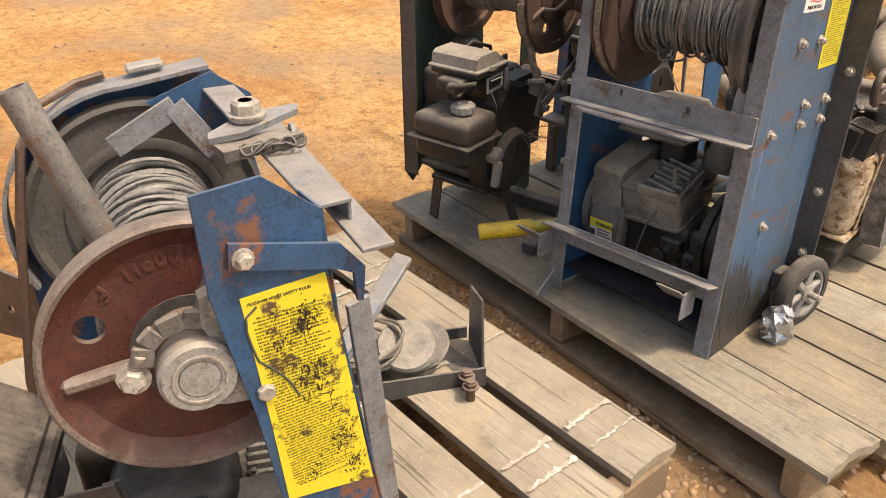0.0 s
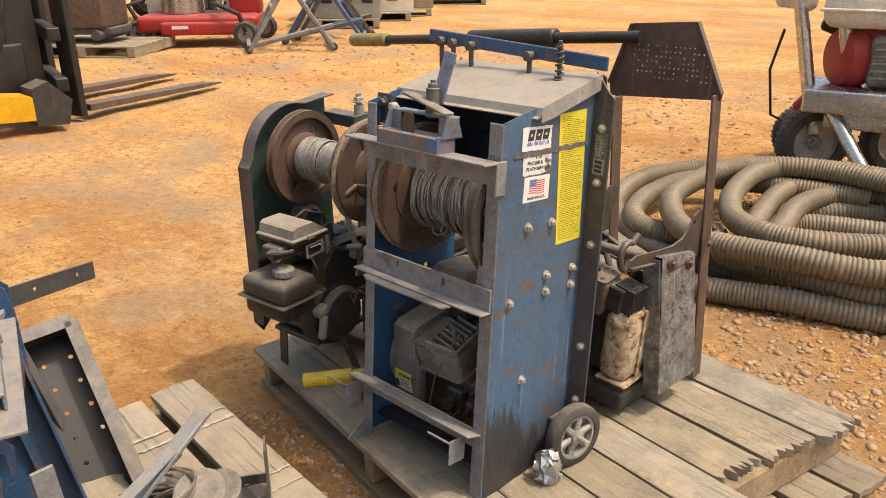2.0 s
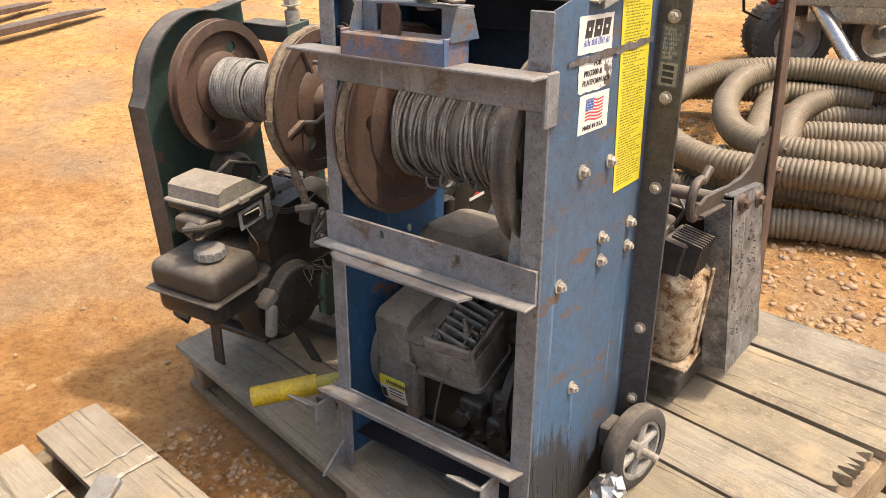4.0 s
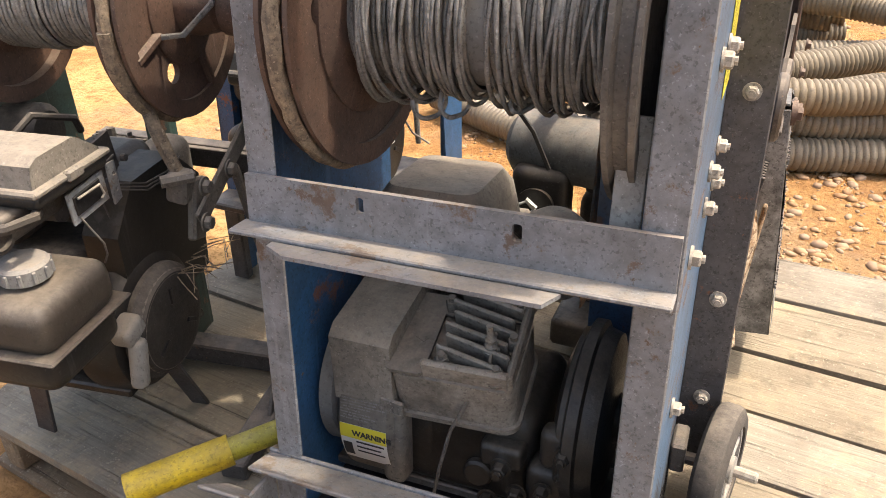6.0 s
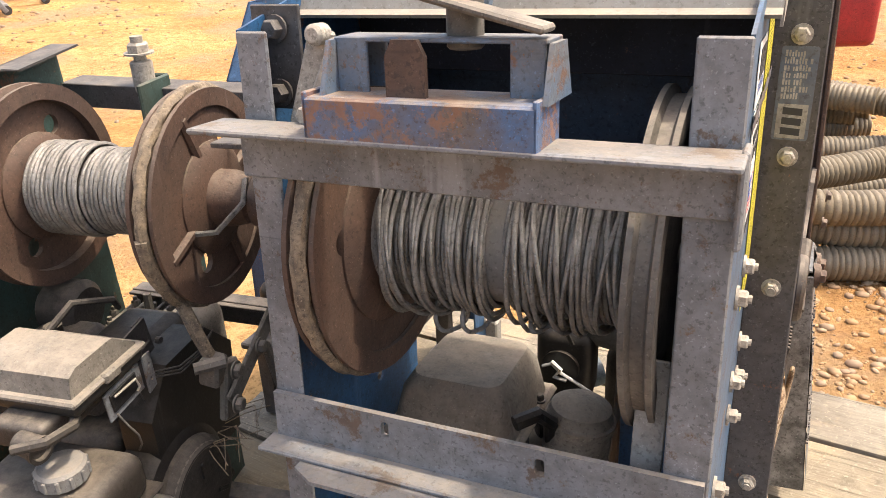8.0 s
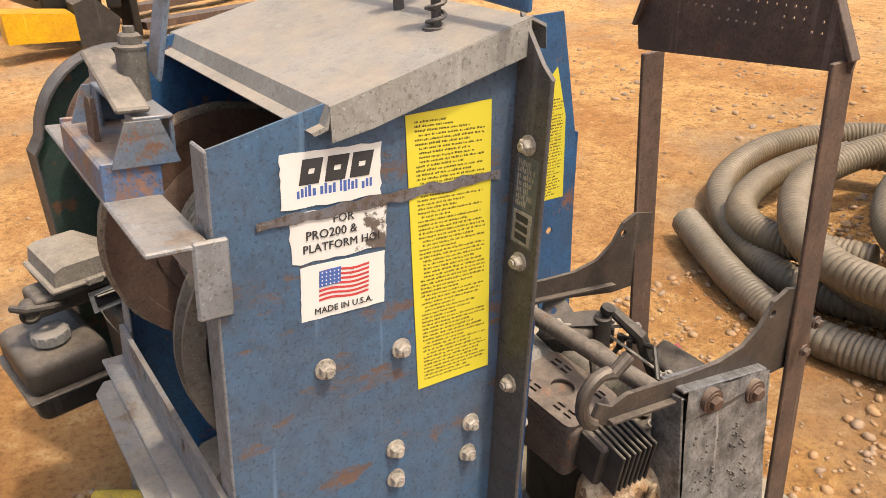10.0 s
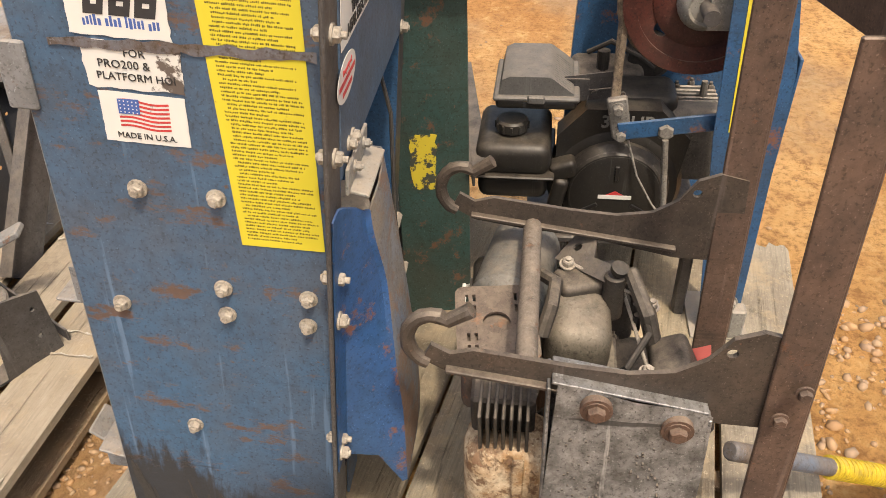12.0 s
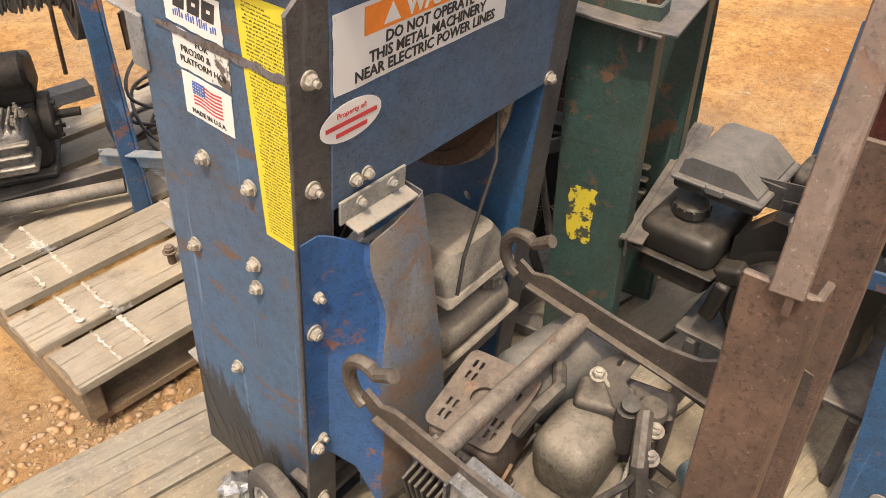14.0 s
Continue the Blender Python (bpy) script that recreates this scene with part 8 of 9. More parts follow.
    solid("lever_bar", lever, surface("pale_blue_bar", (0.17, 0.21, 0.24), (0.24, 0.23, 0.22), 0.55, 0.1, 0.3, 0.5, 12, 90), "worn pale blue flat lever bar across the tray", "bar")
    s = Shape().beam((-0.30, -0.78, 0.12), (-0.47, -0.47, 0.14), 0.005, 0.045, bev=0.001)
    s.beam((-0.30, -0.765, 0.14), (-0.47, -0.455, 0.16), 0.03, 0.005, bev=0.001)
    solid("angle_bar", s, surface("scraped_blue_bar", (0.1, 0.2, 0.3), (0.2, 0.19, 0.18), 0.55, 0.1, 0.4, 0.5, 12, 90), "scraped blue angle bar lying over the scrap", "bar")
    s = Shape().prism([(0, 0), (0.27, 0), (0.27, 0.045), (0, 0.05)], 0.006, facing((-0.886, -0.671, 0.39), (-0.087, 0.227, -0.020), (0, 0, 1)), [ring((0.1, 0.025), 0.006, 8), ring((0.22, 0.025), 0.006, 8)])
    s.beam((-0.886, -0.671, 0.40), (-0.74, -0.60, 0.02), 0.02, 0.02, bev=0.002)
    solid("flat_arm", s, M_DARKST, "dark flat steel arm with bolt holes on the scrap", "bar")
    # heap of cable
    th = thing("cable_heap", "tangled heap of brown steel cable on the pallet", "cable")
    for k in range(14):
        rnd = random.Random(100 + k)
        c = Vector((-0.64 + rnd.uniform(-0.06, 0.06), -0.86 + rnd.uniform(-0.06, 0.06), 0.03 + 0.016 * k))
        r1, r2 = rnd.uniform(0.08, 0.17), rnd.uniform(0.06, 0.13)
        tilt = Euler((rnd.uniform(-0.5, 0.5), rnd.uniform(-0.5, 0.5), rnd.uniform(0, 3))).to_matrix()
        pts = [c + tilt @ Vector((r1 * math.cos(a) * (1 + 0.1 * math.sin(3 * a + k)), r2 * math.sin(a), 0.02 * math.sin(2 * a + k))) for a in [2 * math.pi * j / 40 for j in range(40)]]
        pts = [Vector((p.x, p.y, max(p.z, 0.008))) for p in pts]
        part("cable_turn", Shape().tube(pts, 0.005, 8, 5, 0.9, 0.2, True), M_DARKST if k % 3 else M_BROWN, th)
    s = Shape().prism([(0, 0), (0.17, 0.02), (0.16, 0.12), (0.02, 0.13)], 0.006, facing((-0.70, -1.08, 0.24), (0.9, 0.45, -0.1), (0.1, 0.1, 1)), [ring((0.05, 0.06), 0.007, 8), ring((0.11, 0.07), 0.007, 8)])
    s.beam((-0.62, -1.03, 0.01), (-0.62, -1.03, 0.30), 0.03, 0.006, bev=0.001)
    solid("drilled_plate", s, M_BROWN, "brown drilled steel plate propped in the scrap", "steel plate")


build_scrap()


# ---- corrugated hoses ----
M_HOSE = surface("corrugated_hose", (0.20, 0.15, 0.088), (0.145, 0.115, 0.075), 0.5, 0, 0, 0.28, 4, 60, bump=0.2)
M_HOSEG = surface("grey_corrugated_hose", (0.20, 0.165, 0.115), (0.15, 0.122, 0.085), 0.45, 0, 0, 0.28, 4, 60, bump=0.2)


def hose(label, pts, r, mat):
    """A ribbed suction hose along a smooth line through the points."""
    pts = [Vector(p) for p in pts]
    dense = []
    for i in range(len(pts) - 1):
        p0, p1, p2, p3 = pts[max(i - 1, 0)], pts[i], pts[i + 1], pts[min(i + 2, len(pts) - 1)]
        n = max(2, int((p2 - p1).length / 0.0024))
        for k in range(n):
            t = k / n
            dense.append(0.5 * ((2 * p1) + (-p0 + p2) * t + (2 * p0 - 5 * p1 + 4 * p2 - p3) * t * t + (-p0 + 3 * p1 - 3 * p2 + p3) * t ** 3))
    # walk it in equal steps
    step, out, acc = 0.0048, [dense[0]], 0.0
    for a, b in zip(dense, dense[1:]):
        acc += (b - a).length
        if acc >= step:
            out.append(b)
            acc = 0.0
    radii = [r * (1.0, 0.99, 0.9)[i % 3] for i in range(len(out))]
    s = Shape().tube(out, r, 12, radii=radii)
    th = thing("corrugated_hose", label, "hose", None, "hoses on the ground")
    part("hose_tube", s, mat, th, sharp=60)


def lay_hose(z, mat, *plan):
    """A hose over the ground through plan points, z above it, sagging a little between them."""
    pts = [(x, y, ground_height(x, y) + z + 0.006 * math.sin(7 * x + 5 * y)) for x, y in plan]
    hose("tan ribbed suction hose coiled on the sand" if mat is M_HOSE else "greyish ribbed suction hose coiled on the sand", pts, 0.05, mat)


def build_hoses():
    lay_hose(0.052, M_HOSEG, (-1.05, 1.86), (-0.68, 1.68), (-0.38, 1.61), (-0.07, 1.67), (0.2, 1.75), (0.7, 1.92), (1.2, 2.3))
    lay_hose(0.13, M_HOSEG, (-0.62, 1.9), (-0.41, 1.77), (-0.24, 1.75), (0.02, 1.76), (0.2, 1.8), (0.6, 1.97), (1.05, 2.4))
    lay_hose(0.215, M_HOSE, (0.2, 2.72), (-0.3, 2.8), (-0.6, 2.72), (-0.77, 2.48), (-0.8, 2.1), (-0.65, 1.84), (-0.47, 1.7), (-0.3, 1.66), (-0.05, 1.68), (0.2, 1.76), (0.65, 2.0), (0.9, 2.5))
    lay_hose(0.055, M_HOSE, (-0.78, 2.9), (-0.95, 2.98), (-1.15, 2.88), (-1.27, 2.55), (-1.18, 2.19), (-0.98, 1.97), (-0.72, 1.83), (-0.5, 1.8), (-0.2, 1.87), (0.3, 2.1))
    lay_hose(0.12, M_HOSE, (-0.2, 2.8), (-0.65, 2.68), (-0.95, 2.53), (-1.02, 2.25), (-0.93, 1.97), (-0.75, 1.87), (-0.45, 1.93))
    lay_hose(0.2, M_HOSE, (0.4, 2.68), (0.0, 2.84), (-0.34, 2.88), (-0.56, 2.8), (-0.65, 2.58), (-0.6, 2.25), (-0.47, 2.0), (-0.3, 1.89), (-0.1, 1.91), (0.1, 2.06), (0.45, 2.35))
    lay_hose(0.12, M_HOSE, (-0.42, 2.08), (-0.48, 2.3), (-0.54, 2.61), (-0.5, 2.84), (-0.3, 2.97), (0.2, 2.95))
    lay_hose(0.12, M_HOSE, (-0.29, 1.99), (-0.34, 2.2), (-0.4, 2.5), (-0.36, 2.74), (-0.2, 2.86), (0.15, 2.88))
    lay_hose(0.052, M_HOSEG, (-0.55, 2.42), (-0.4, 2.66), (-0.19, 2.8), (0.2, 2.95))
    lay_hose(0.052, M_HOSEG, (-0.5, 2.25), (-0.36, 2.47), (-0.1, 2.58), (0.4, 2.75))
    lay_hose(0.052, M_HOSEG, (-0.42, 1.97), (-0.24, 2.05), (0.03, 2.2), (0.5, 2.45))


build_hoses()


# ---- walk-behind surface machine by the hoses ----
M_REDP = surface("red_paint", (0.42, 0.025, 0.025), (0.3, 0.02, 0.02), 0.4, 0, 0.1, 0.25, 8, 60)
M_WHITEP = surface("cream_tank", (0.7, 0.66, 0.56), (0.55, 0.5, 0.42), 0.4, 0, 0, 0.2, 8, 60)
M_CHROME = surface("plated_tube", (0.6, 0.6, 0.6), (0.45, 0.45, 0.45), 0.25, 0.9, 0.05, 0.15, 14, 80)
M_BLUEM = surface("blue_motor", (0.02, 0.07, 0.25), (0.02, 0.05, 0.16), 0.4, 0.1, 0, 0.2, 10, 60)


def cart_wheel(th, c, axis, r, w, rim=None):
    c = Vector(c)
    ax = Vector(axis).normalized()
    tyre = Shape().lathe([(-w / 2, r * 0.62), (-w / 2, r * 0.85), (-w * 0.3, r * 0.97), (0, r), (w * 0.3, r * 0.97), (w / 2, r * 0.85), (w / 2, r * 0.62)], c, ax, 30, close=True)
    for k in range(36):
        a = 2 * math.pi * k / 36
        u = ax.orthogonal().normalized()
        d = u * math.cos(a) + ax.cross(u) * math.sin(a)
        tyre.beam(c + d * r * 0.985 - ax * w * 0.3, c + d * r * 0.985 + ax * w * 0.3, r * 0.05, r * 0.05, d)
    t = part("wheel", tyre, M_RUBBER, th)
    s = Shape().lathe([(-w * 0.4, r * 0.6), (-w * 0.15, r * 0.55), (-w * 0.1, r * 0.2), (-w * 0.5, r * 0.16), (w * 0.5, r * 0.16), (w * 0.1, r * 0.2), (w * 0.15, r * 0.55), (w * 0.4, r * 0.6), (w * 0.3, r * 0.66), (-w * 0.3, r * 0.66)], c, ax, 24, close=True)
    part("rim", s, rim or M_RIM, t)


def build_machine():
    th = thing("surface_machine", "red walk-behind surface machine with a cream fuel tank and blue motor", "machine", pose(0.31, -0.7, 0.072))
    cart_wheel(th, (-1.0, 3.98, 0.05), (0.75, -0.65, 0), 0.2, 0.09)
    cart_wheel(th, (-0.72, 4.40, 0.04), (0.75, -0.65, 0), 0.2, 0.09)
    cart_wheel(th, (-1.22, 4.35, 0.0), (0.75, -0.65, 0), 0.17, 0.06, M_REDP)
    s = Shape().box((-0.72, 4.1, 0.30), (0.75, 0.45, 0.12), (0, 0, 18), 0.01)
    s.box((-0.7, 4.15, 0.20), (0.6, 0.35, 0.1), (0, 0, 18), 0.01)
    part("deck", s, M_CHROME, th, "bare metal deck with a striped decal")
    s = Shape()
    for k in range(3):
        s.box((-0.86 + 0.09 * k, 3.845 + 0.03 * k, 0.30), (0.075, 0.004, 0.09), (0, 0, 18), 0.001)
    part("decal", s, M_INKB, th)
    s = Shape().lathe([(0, 0.15), (0.06, 0.16), (0.12, 0.14), (0.13, 0.06)], (-0.88, 4.1, 0.5), (-0.6, -0.75, 0), 28)
    s.box((-0.82, 4.15, 0.55), (0.2, 0.25, 0.2), (0, 0, 18), 0.02)
    part("engine_cowl", s, M_REDP, th, "red engine cowl")
    s = Shape().box((-0.70, 4.14, 0.5), (0.28, 0.3, 0.26), (0, 0, 18), 0.03)
    block = part("engine_block", s, M_ALU, th)
    for k in range(6):
        part("fin", Shape().box((-0.66, 4.0, 0.42 + 0.035 * k), (0.24, 0.05, 0.012), (0, 0, 18), 0.003), M_ALU, block)
    s = Shape().cyl((-0.60, 4.02, 0.47), (-0.33, 4.10, 0.47), 0.13, seg=26, bev=0.03)
    for k in range(10):
        s.cyl((-0.57 + 0.022 * k, 4.03 + 0.0066 * k, 0.47), (-0.562 + 0.022 * k, 4.032 + 0.0066 * k, 0.47), 0.138, seg=26)
    part("motor", s, M_BLUEM, th, "ribbed blue motor")
    s = Shape().box((-0.84, 4.03, 0.75), (0.42, 0.3, 0.19), (0, 0, 18), 0.05)
    s.box((-0.84, 4.03, 0.745), (0.45, 0.33, 0.016), (0, 0, 18), 0.006)
    tank = part("fuel_tank", s, M_WHITEP, th, "cream fuel tank")
    part("fuel_cap", Shape().cyl((-0.9, 4.0, 0.84), (-0.9, 4.0, 0.88), 0.05, seg=18, bev=0.01), M_BLACK, tank)
    for a, b in (((-1.17, 3.9, 0.86), (-1.0, 3.96, 0.1)), ((-1.0, 3.98, 0.92), (-0.9, 4.0, 0.5)), ((-0.90, 3.9, 0.24), (-0.62, 3.78, -0.05))):
        part("handle_tube", Shape().cyl(a, b, 0.035, seg=14), M_CHROME, th)
    s = Shape().cyl((-1.27, 3.9, 0.80), (-1.08, 3.95, 0.78), 0.06, seg=18, bev=0.02)
    s.cyl((-1.24, 3.88, 0.80), (-1.24, 3.88, 0.95), 0.065, seg=18, bev=0.02)
    part("wrapped_pipe", s, M_WHITEP, th, "pipe wrapped in silver tape")
    part("switch_box", Shape().box((-1.02, 4.1, 0.66), (0.14, 0.1, 0.12), (0, 20, 20), 0.02), M_BLACK, th)
    part("air_box", Shape().box((-0.7, 4.3, 0.92), (0.2, 0.2, 0.16), (0, 0, 18), 0.03), M_BLACK, th)
    s = Shape().tube([(-1.12, 4.2, 0.12), (-1.18, 4.15, 0.2), (-1.1, 4.1, 0.28), (-0.98, 4.1, 0.27)], 0.03, 10)
    part("red_guard_tube", s, M_REDP, th)
    part("red_guard", Shape().box((-0.3, 4.2, 0.22), (0.3, 0.3, 0.25), (0, 0, 18), 0.03), M_REDP, th)
    part("red_bracket", Shape().box((-0.92, 4.25, 0.88), (0.14, 0.06, 0.24), (0, 12, 18), 0.01), M_REDP, th)
    s = Shape().tube([(-1.25, 4.0, 0.62), (-1.3, 4.0, 0.4), (-1.27, 4.02, 0.15), (-1.2, 4.1, 0.1)], 0.008, 8)
    part("control_cable", s, M_BLACK, th)


build_machine()


# ---- forklift arm at the edge of the yard ----
def build_forklift():
    th = thing("forklift_carriage", "black forklift carriage with two worn forks and a yellow boom", "forklift")
    for x0, y0, x1, y1 in ((-5.33, 1.12, -5.80, 2.52), (-6.05, 1.18, -6.55, 2.45)):
        a, b = Vector((x0, y0, -0.07)), Vector((x1, y1, -0.09))
        s = Shape()
        d = (b - a)
        sd = d.cross(Vector((0, 0, 1))).normalized()
        v = []
        for p, w, t in ((a, 0.075, 0.05), (a + d * 0.8, 0.075, 0.035), (b, 0.03, 0.01)):
            v += [p - sd * w, p + sd * w, p + sd * w + Vector((0, 0, t)), p - sd * w + Vector((0, 0, t))]
        f = [(0, 1, 2, 3)[::-1], (8, 9, 10, 11)]
        for k in (0, 4):
            for j in range(4):
                f.append((k + j, k + (j + 1) % 4, k + 4 + (j + 1) % 4, k + 4 + j))
        s.add(v, f)
        part("fork_blade", s, M_BROWN, th, "rusty fork blade")
        s = Shape().box((x0 + 0.02, y0 - 0.06, 0.45), (0.16, 0.06, 1.1), (0, 0, 18), 0.01)
        part("fork_shank", s, M_BLACK, th)
    s = Shape()
    for z in (0.16, 0.52, 0.85):
        s.beam((-5.2, 0.95, z), (-6.3, 1.15, z), 0.09, 0.1, bev=0.01)
    part("carriage_bar", s, M_BLACK, th)
    s = Shape()
    for x, y in ((-5.35, 0.75), (-5.75, 0.82), (-6.15, 0.9)):
        s.box((x, y, 0.5), (0.1, 0.25, 1.15), (0, 0, 12), 0.012)
    s.box((-5.7, 0.55, 0.3), (0.9, 0.25, 0.35), (0, 0, 12), 0.02)
    s.cyl((-5.3, 0.65, 0.35), (-5.9, 0.75, 0.35), 0.08, seg=16)
    part("mast", s, M_BLACK, th)
    for k in range(5):
        p = [(-5.25 - 0.12 * k, 0.7 + 0.02 * k, 0.9), (-5.22 - 0.12 * k, 0.6, 0.5), (-5.3 - 0.1 * k, 0.5, 0.2)]
        part("hydraulic_line", Shape().tube(p, 0.02, 8), M_BLACK, th)
    s = Shape().prism([(0, 0.0), (0.42, -0.03), (0.46, 0.06), (0.40, 0.14), (0, 0.19)], 0.22, facing((-5.2, 0.25, 0.0), (-0.05, 1, 0), (0, 0, 1)))
    part("boom", s, surface("machine_yellow", (0.72, 0.38, 0.01), (0.6, 0.3, 0.01), 0.4, 0, 0.05, 0.15, 6, 60), th, "yellow boom end")
    s = Shape().prism([(-0.02, -0.1), (0.2, -0.12), (0.25, 0.05), (0.1, 0.2), (-0.02, 0.16)], 0.2, facing((-5.2, 0.68, 0.03), (-0.05, 1, 0), (0, 0, 1)))
    part("foot", s, M_CASE, th)


build_forklift()


# ---- things along the back of the yard ----
def far_pallet(m, w=1.2, d=1.0):
    th = thing("pallet", "light wooden pallet at the back of the yard", "pallet", m, "pallets in the yard")
    for k in range(7):
        part("deck_board", Shape().box((0, -d / 2 + d * (k + 0.5) / 7, 0.12), (w, d / 7 * 0.82, 0.02), bev=0.003), M_DECKY, th)
    for x in (-w / 2 + 0.05, 0, w / 2 - 0.05):
        part("runner", Shape().box((x, 0, 0.06), (0.09, d, 0.1), bev=0.004), M_DECKY, th)
    for k in (-1, 0, 1):
        part("lower_board", Shape().box((0, k * (d / 2 - 0.06), 0.01), (w, 0.1, 0.018), bev=0.003), M_DECKY, th)
    return th


def build_far():
    g = -0.13
    far_pallet(pose(-9.0, 2.75, g, 0, 0, 40), 1.3, 1.1)
    th = thing("rusty_machine", "brown boxy machine on a wooden pallet", "machine", pose(-9.1, 2.6, g + 0.13, 0, 0, 40))
    part("body", Shape().box((0, 0, 0.42), (0.8, 0.6, 0.5), bev=0.03), M_BROWN, th)
    part("hood", Shape().box((0.1, 0, 0.85), (0.55, 0.5, 0.4), bev=0.05), surface("tan_hood", (0.3, 0.22, 0.13), (0.2, 0.14, 0.09), 0.6, 0, 0.3, 0.4, 5, 50), th)
    s = Shape()
    for x in (-0.3, 0.3):
        s.cyl((x, -0.35, 0.1), (x, 0.35, 0.1), 0.06, seg=14)
    s.box((0, 0, 0.14), (0.9, 0.5, 0.08), bev=0.01)
    part("skid", s, M_DARKST, th)
    part("blue_cap", Shape().cyl((-0.35, 0.1, 0.7), (-0.15, 0.1, 0.74), 0.07, seg=14), M_BLUEM, th)
    # red cart
    th = thing("red_cart", "red low cart with black wheels at the back of the yard", "cart", pose(-8.95, 4.05, g, 0, 0, 52))
    part("deck", Shape().box((0, 0, 0.27), (1.5, 0.9, 0.2), bev=0.05), M_REDP, th)
    part("skirt", Shape().box((0.1, -0.45, 0.22), (1.1, 0.12, 0.16), bev=0.03), M_REDP, th)
    part("decal", Shape().box((-0.2, -0.515, 0.24), (0.2, 0.006, 0.04)), M_WSTICK, th)
    for x, y in ((-0.75, -0.35), (0.62, -0.62), (0.75, 0.3), (-0.75, 0.35)):
        cart_wheel(th, (x, y, 0.16), (0.2, 1, 0), 0.16, 0.1)
    s = Shape().tube([(0.62, -0.62, 0.16), (0.55, -0.62, 0.4), (0.3, -0.5, 0.5), (0.2, -0.3, 0.5)], 0.03, 8)
    part("caster_arm", s, M_BLACK, th)
    part("caster_arm", Shape().tube([(-0.75, -0.3, 0.3), (-0.85, -0.3, 0.5), (-0.7, -0.2, 0.55)], 0.03, 8), M_BLACK, th)
    part("drum", Shape().cyl((-0.25, 0.05, 0.36), (-0.25, 0.05, 0.95), 0.27, seg=28, bev=0.02), M_CHROME, th, "bare metal drum")
    part("green_can", Shape().cyl((0.22, 0.1, 0.55), (0.22, 0.1, 0.95), 0.2, seg=24, bev=0.03), plain("teal", (0.05, 0.22, 0.2), 0.5), th)
    part("tower", Shape().box((0.55, 0.15, 0.65), (0.4, 0.4, 0.6), bev=0.04), M_REDP, th)
    part("white_panel", Shape().box((-0.68, 0.35, 0.7), (0.2, 0.05, 0.9), bev=0.01), M_WHITEP, th)
    # tube frames
    for k, (x, y, rz, mat) in enumerate(((-7.55, 4.45, 60, M_GREY), (-7.85, 5.2, 50, M_BLUE), (-8.2, 5.55, 62, M_DARKST))):
        th = thing("tube_frame", "folding grey-blue steel tube frame on small wheels", "steel frame", pose(x, y, g, 0, 0, rz), "tube frames")
        for a, b in (((-0.5, -0.3, 0.03), (0.1, -0.3, 0.95)), ((-0.5, 0.3, 0.03), (0.1, 0.3, 0.95)), ((0.5, -0.3, 0.03), (-0.1, -0.3, 0.95)), ((0.5, 0.3, 0.03), (-0.1, 0.3, 0.95)), ((-0.5, -0.3, 0.08), (-0.5, 0.3, 0.08)), ((0.5, -0.3, 0.08), (0.5, 0.3, 0.08)), ((-0.2, -0.3, 0.5), (-0.2, 0.3, 0.5)), ((0.2, -0.3, 0.5), (0.2, 0.3, 0.5)), ((-0.5, -0.3, 0.08), (0.5, -0.3, 0.3)), ((0.0, -0.3, 0.8), (0.0, 0.3, 0.8))):
            part("tube", Shape().beam(a, b, 0.05, 0.05, (0, 1, 0.2), 0.008), mat, th)
        for x2 in (-0.5, 0.5):
            for y2 in (-0.3, 0.3):
                part("caster", Shape().cyl((x2, y2 - 0.02, 0.045), (x2, y2 + 0.02, 0.045), 0.045, seg=14), M_RUBBER, th)
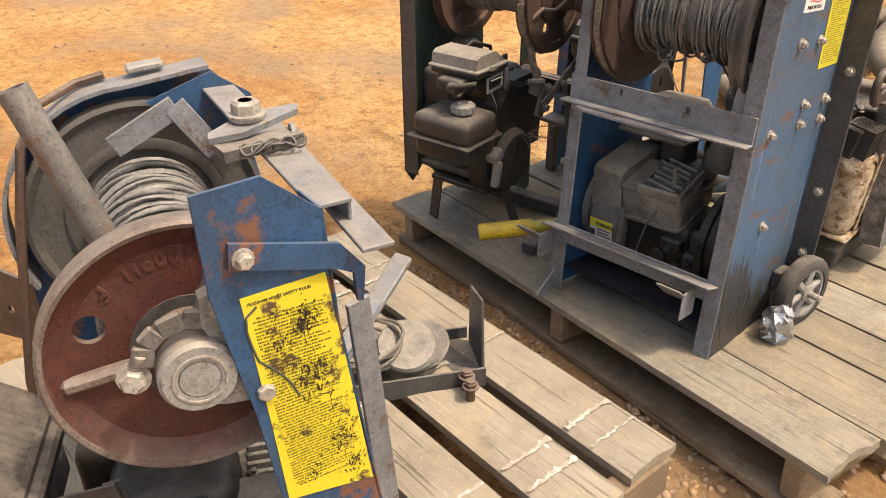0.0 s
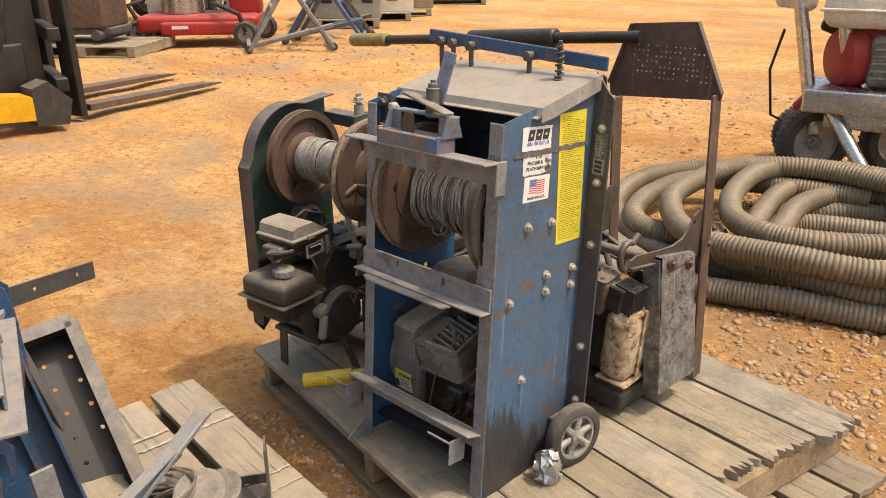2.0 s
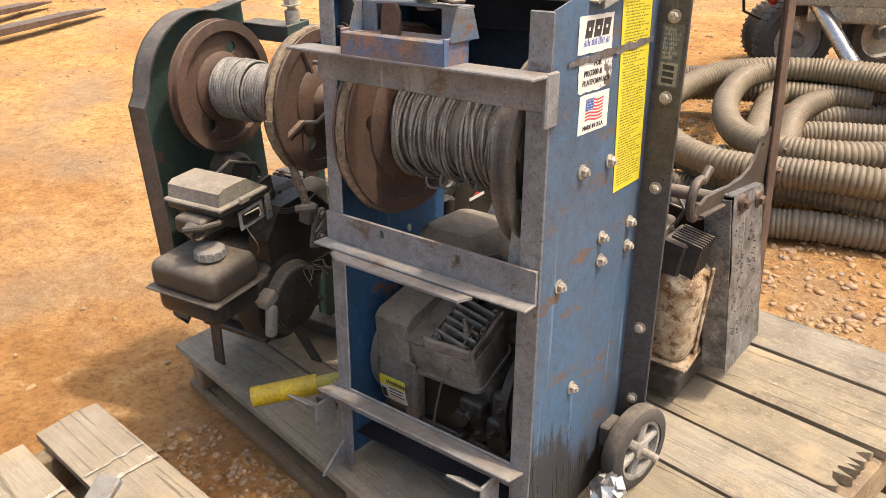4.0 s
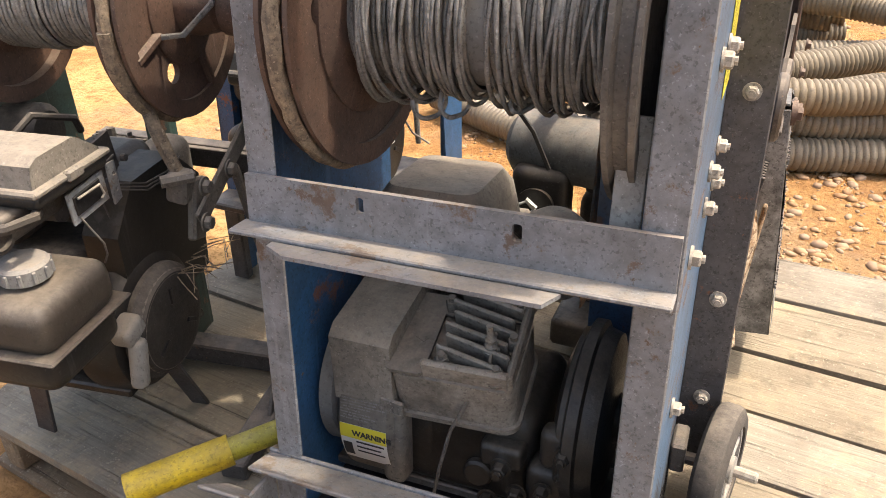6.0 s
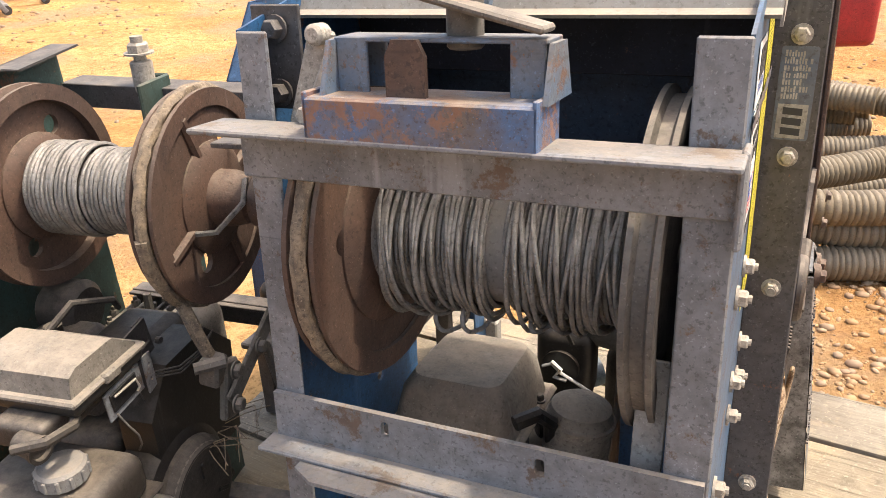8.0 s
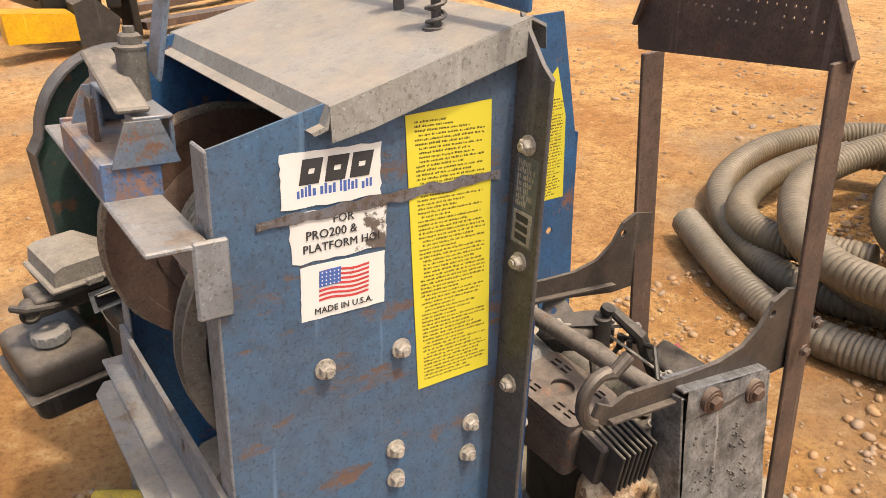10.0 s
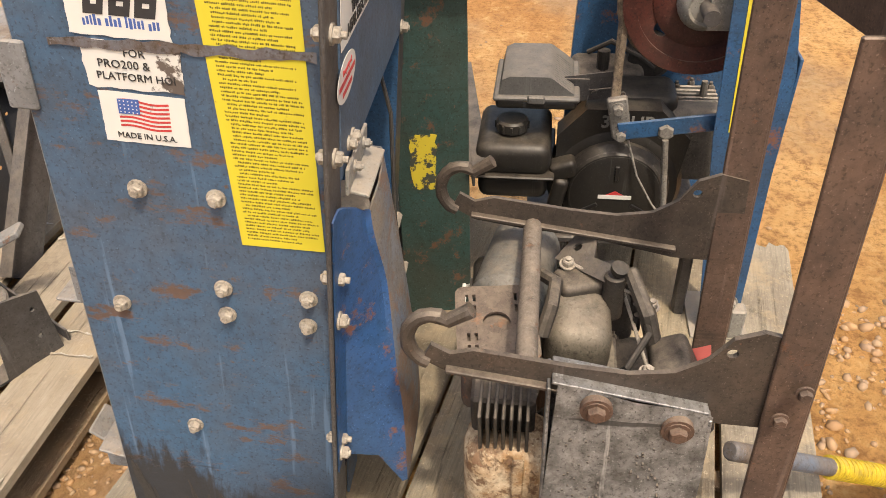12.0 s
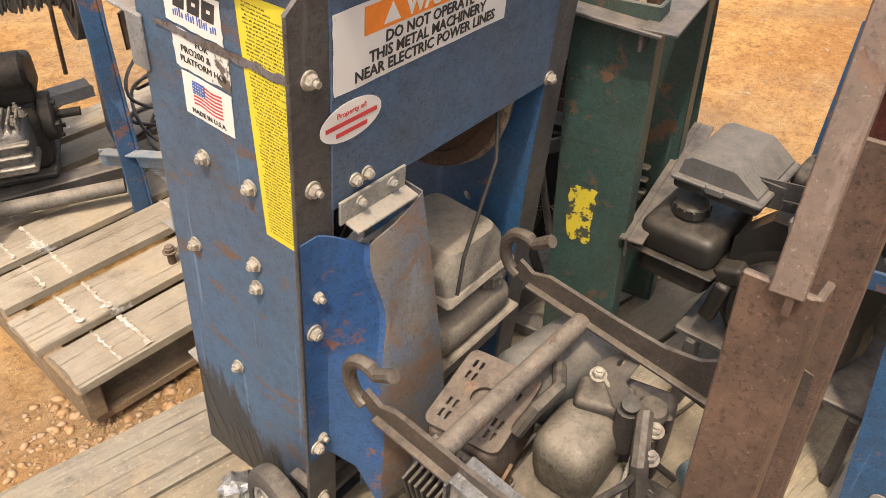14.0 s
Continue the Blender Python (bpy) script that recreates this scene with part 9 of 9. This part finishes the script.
    # cabinets and crates
    for k, (x, y, w, d, h, rz, mat, label) in enumerate((
        (-9.2, 6.6, 1.0, 0.7, 0.9, 50, M_LID, "grey steel cabinet at the back of the yard"),
        (-9.9, 7.4, 1.7, 0.8, 0.75, 50, M_WHITEP, "cream steel cabinet with dark vents"),
        (-9.9, 8.2, 1.2, 0.4, 0.75, 48, surface("faded_blue_panel", (0.2, 0.27, 0.3), (0.25, 0.2, 0.14), 0.6, 0, 0.5, 0.4, 3, 40), "faded blue rusty panel leaning on a pallet"),
        (-11.5, 10.2, 2.6, 0.9, 0.6, 50, M_WHITEP, "long cream steel cabinet"),
    )):
        th = thing("steel_cabinet", label, "cabinet", pose(x, y, g + 0.12, 0, 0, rz), "cabinets in the yard")
        part("body", Shape().box((0, 0, h / 2), (w, d, h), bev=0.02), mat, th)
        for j in range(3):
            part("vent", Shape().box((-w * 0.3 + w * 0.3 * j, -d / 2 - 0.003, h * 0.3), (0.16, 0.012, 0.07), bev=0.004), M_BLACK, th)
        part("door", Shape().box((0, -d / 2 - 0.006, h * 0.68), (w * 0.8, 0.014, h * 0.4), bev=0.004), mat, th)
        far_pallet(pose(x, y, g, 0, 0, rz), w * 0.95, d * 1.3)
    # steel sections on a pallet, far right
    far_pallet(pose(-8.3, 16.2, g + 0.1, 0, 0, 30), 3.2, 1.2)
    for k in range(6):
        s = Shape().box((0, 0, 0.05), (3.6, 0.16, 0.01), bev=0.002)
        s.box((0, -0.075, 0.1), (3.6, 0.01, 0.12), bev=0.002)
        s.box((0, 0.075, 0.1), (3.6, 0.01, 0.12), bev=0.002)
        solid("steel_channel", s, M_CHROME, "galvanised steel channel stacked on a pallet", "steel channel", pose(-8.5, 16.0 + 0.2 * (k % 3), g + 0.24 + 0.15 * (k // 3), 0, 0, 28), "steel channels")
    # darker equipment further left
    for k, (x, y) in enumerate(((-11.2, 2.2), (-12.6, 3.6), (-12.2, 5.4))):
        th = thing("yard_machine", "dark machine parked along the back of the yard", "machine", pose(x, y, g, 0, 0, 40 + 20 * k), "parked machines")
        part("body", Shape().box((0, 0, 0.65), (1.3, 0.9, 0.7), bev=0.06), (M_BLACK, M_CASE, M_BROWN)[k], th)
        part("hood", Shape().box((0.2, 0, 1.2), (0.7, 0.7, 0.4), bev=0.06), (M_GREYP, M_BLUEM, M_LID)[k], th)
        for wx in (-0.5, 0.5):
            for wy in (-0.5, 0.5):
                cart_wheel(th, (wx, wy, 0.25), (0, 1, 0), 0.25, 0.16)


build_far()
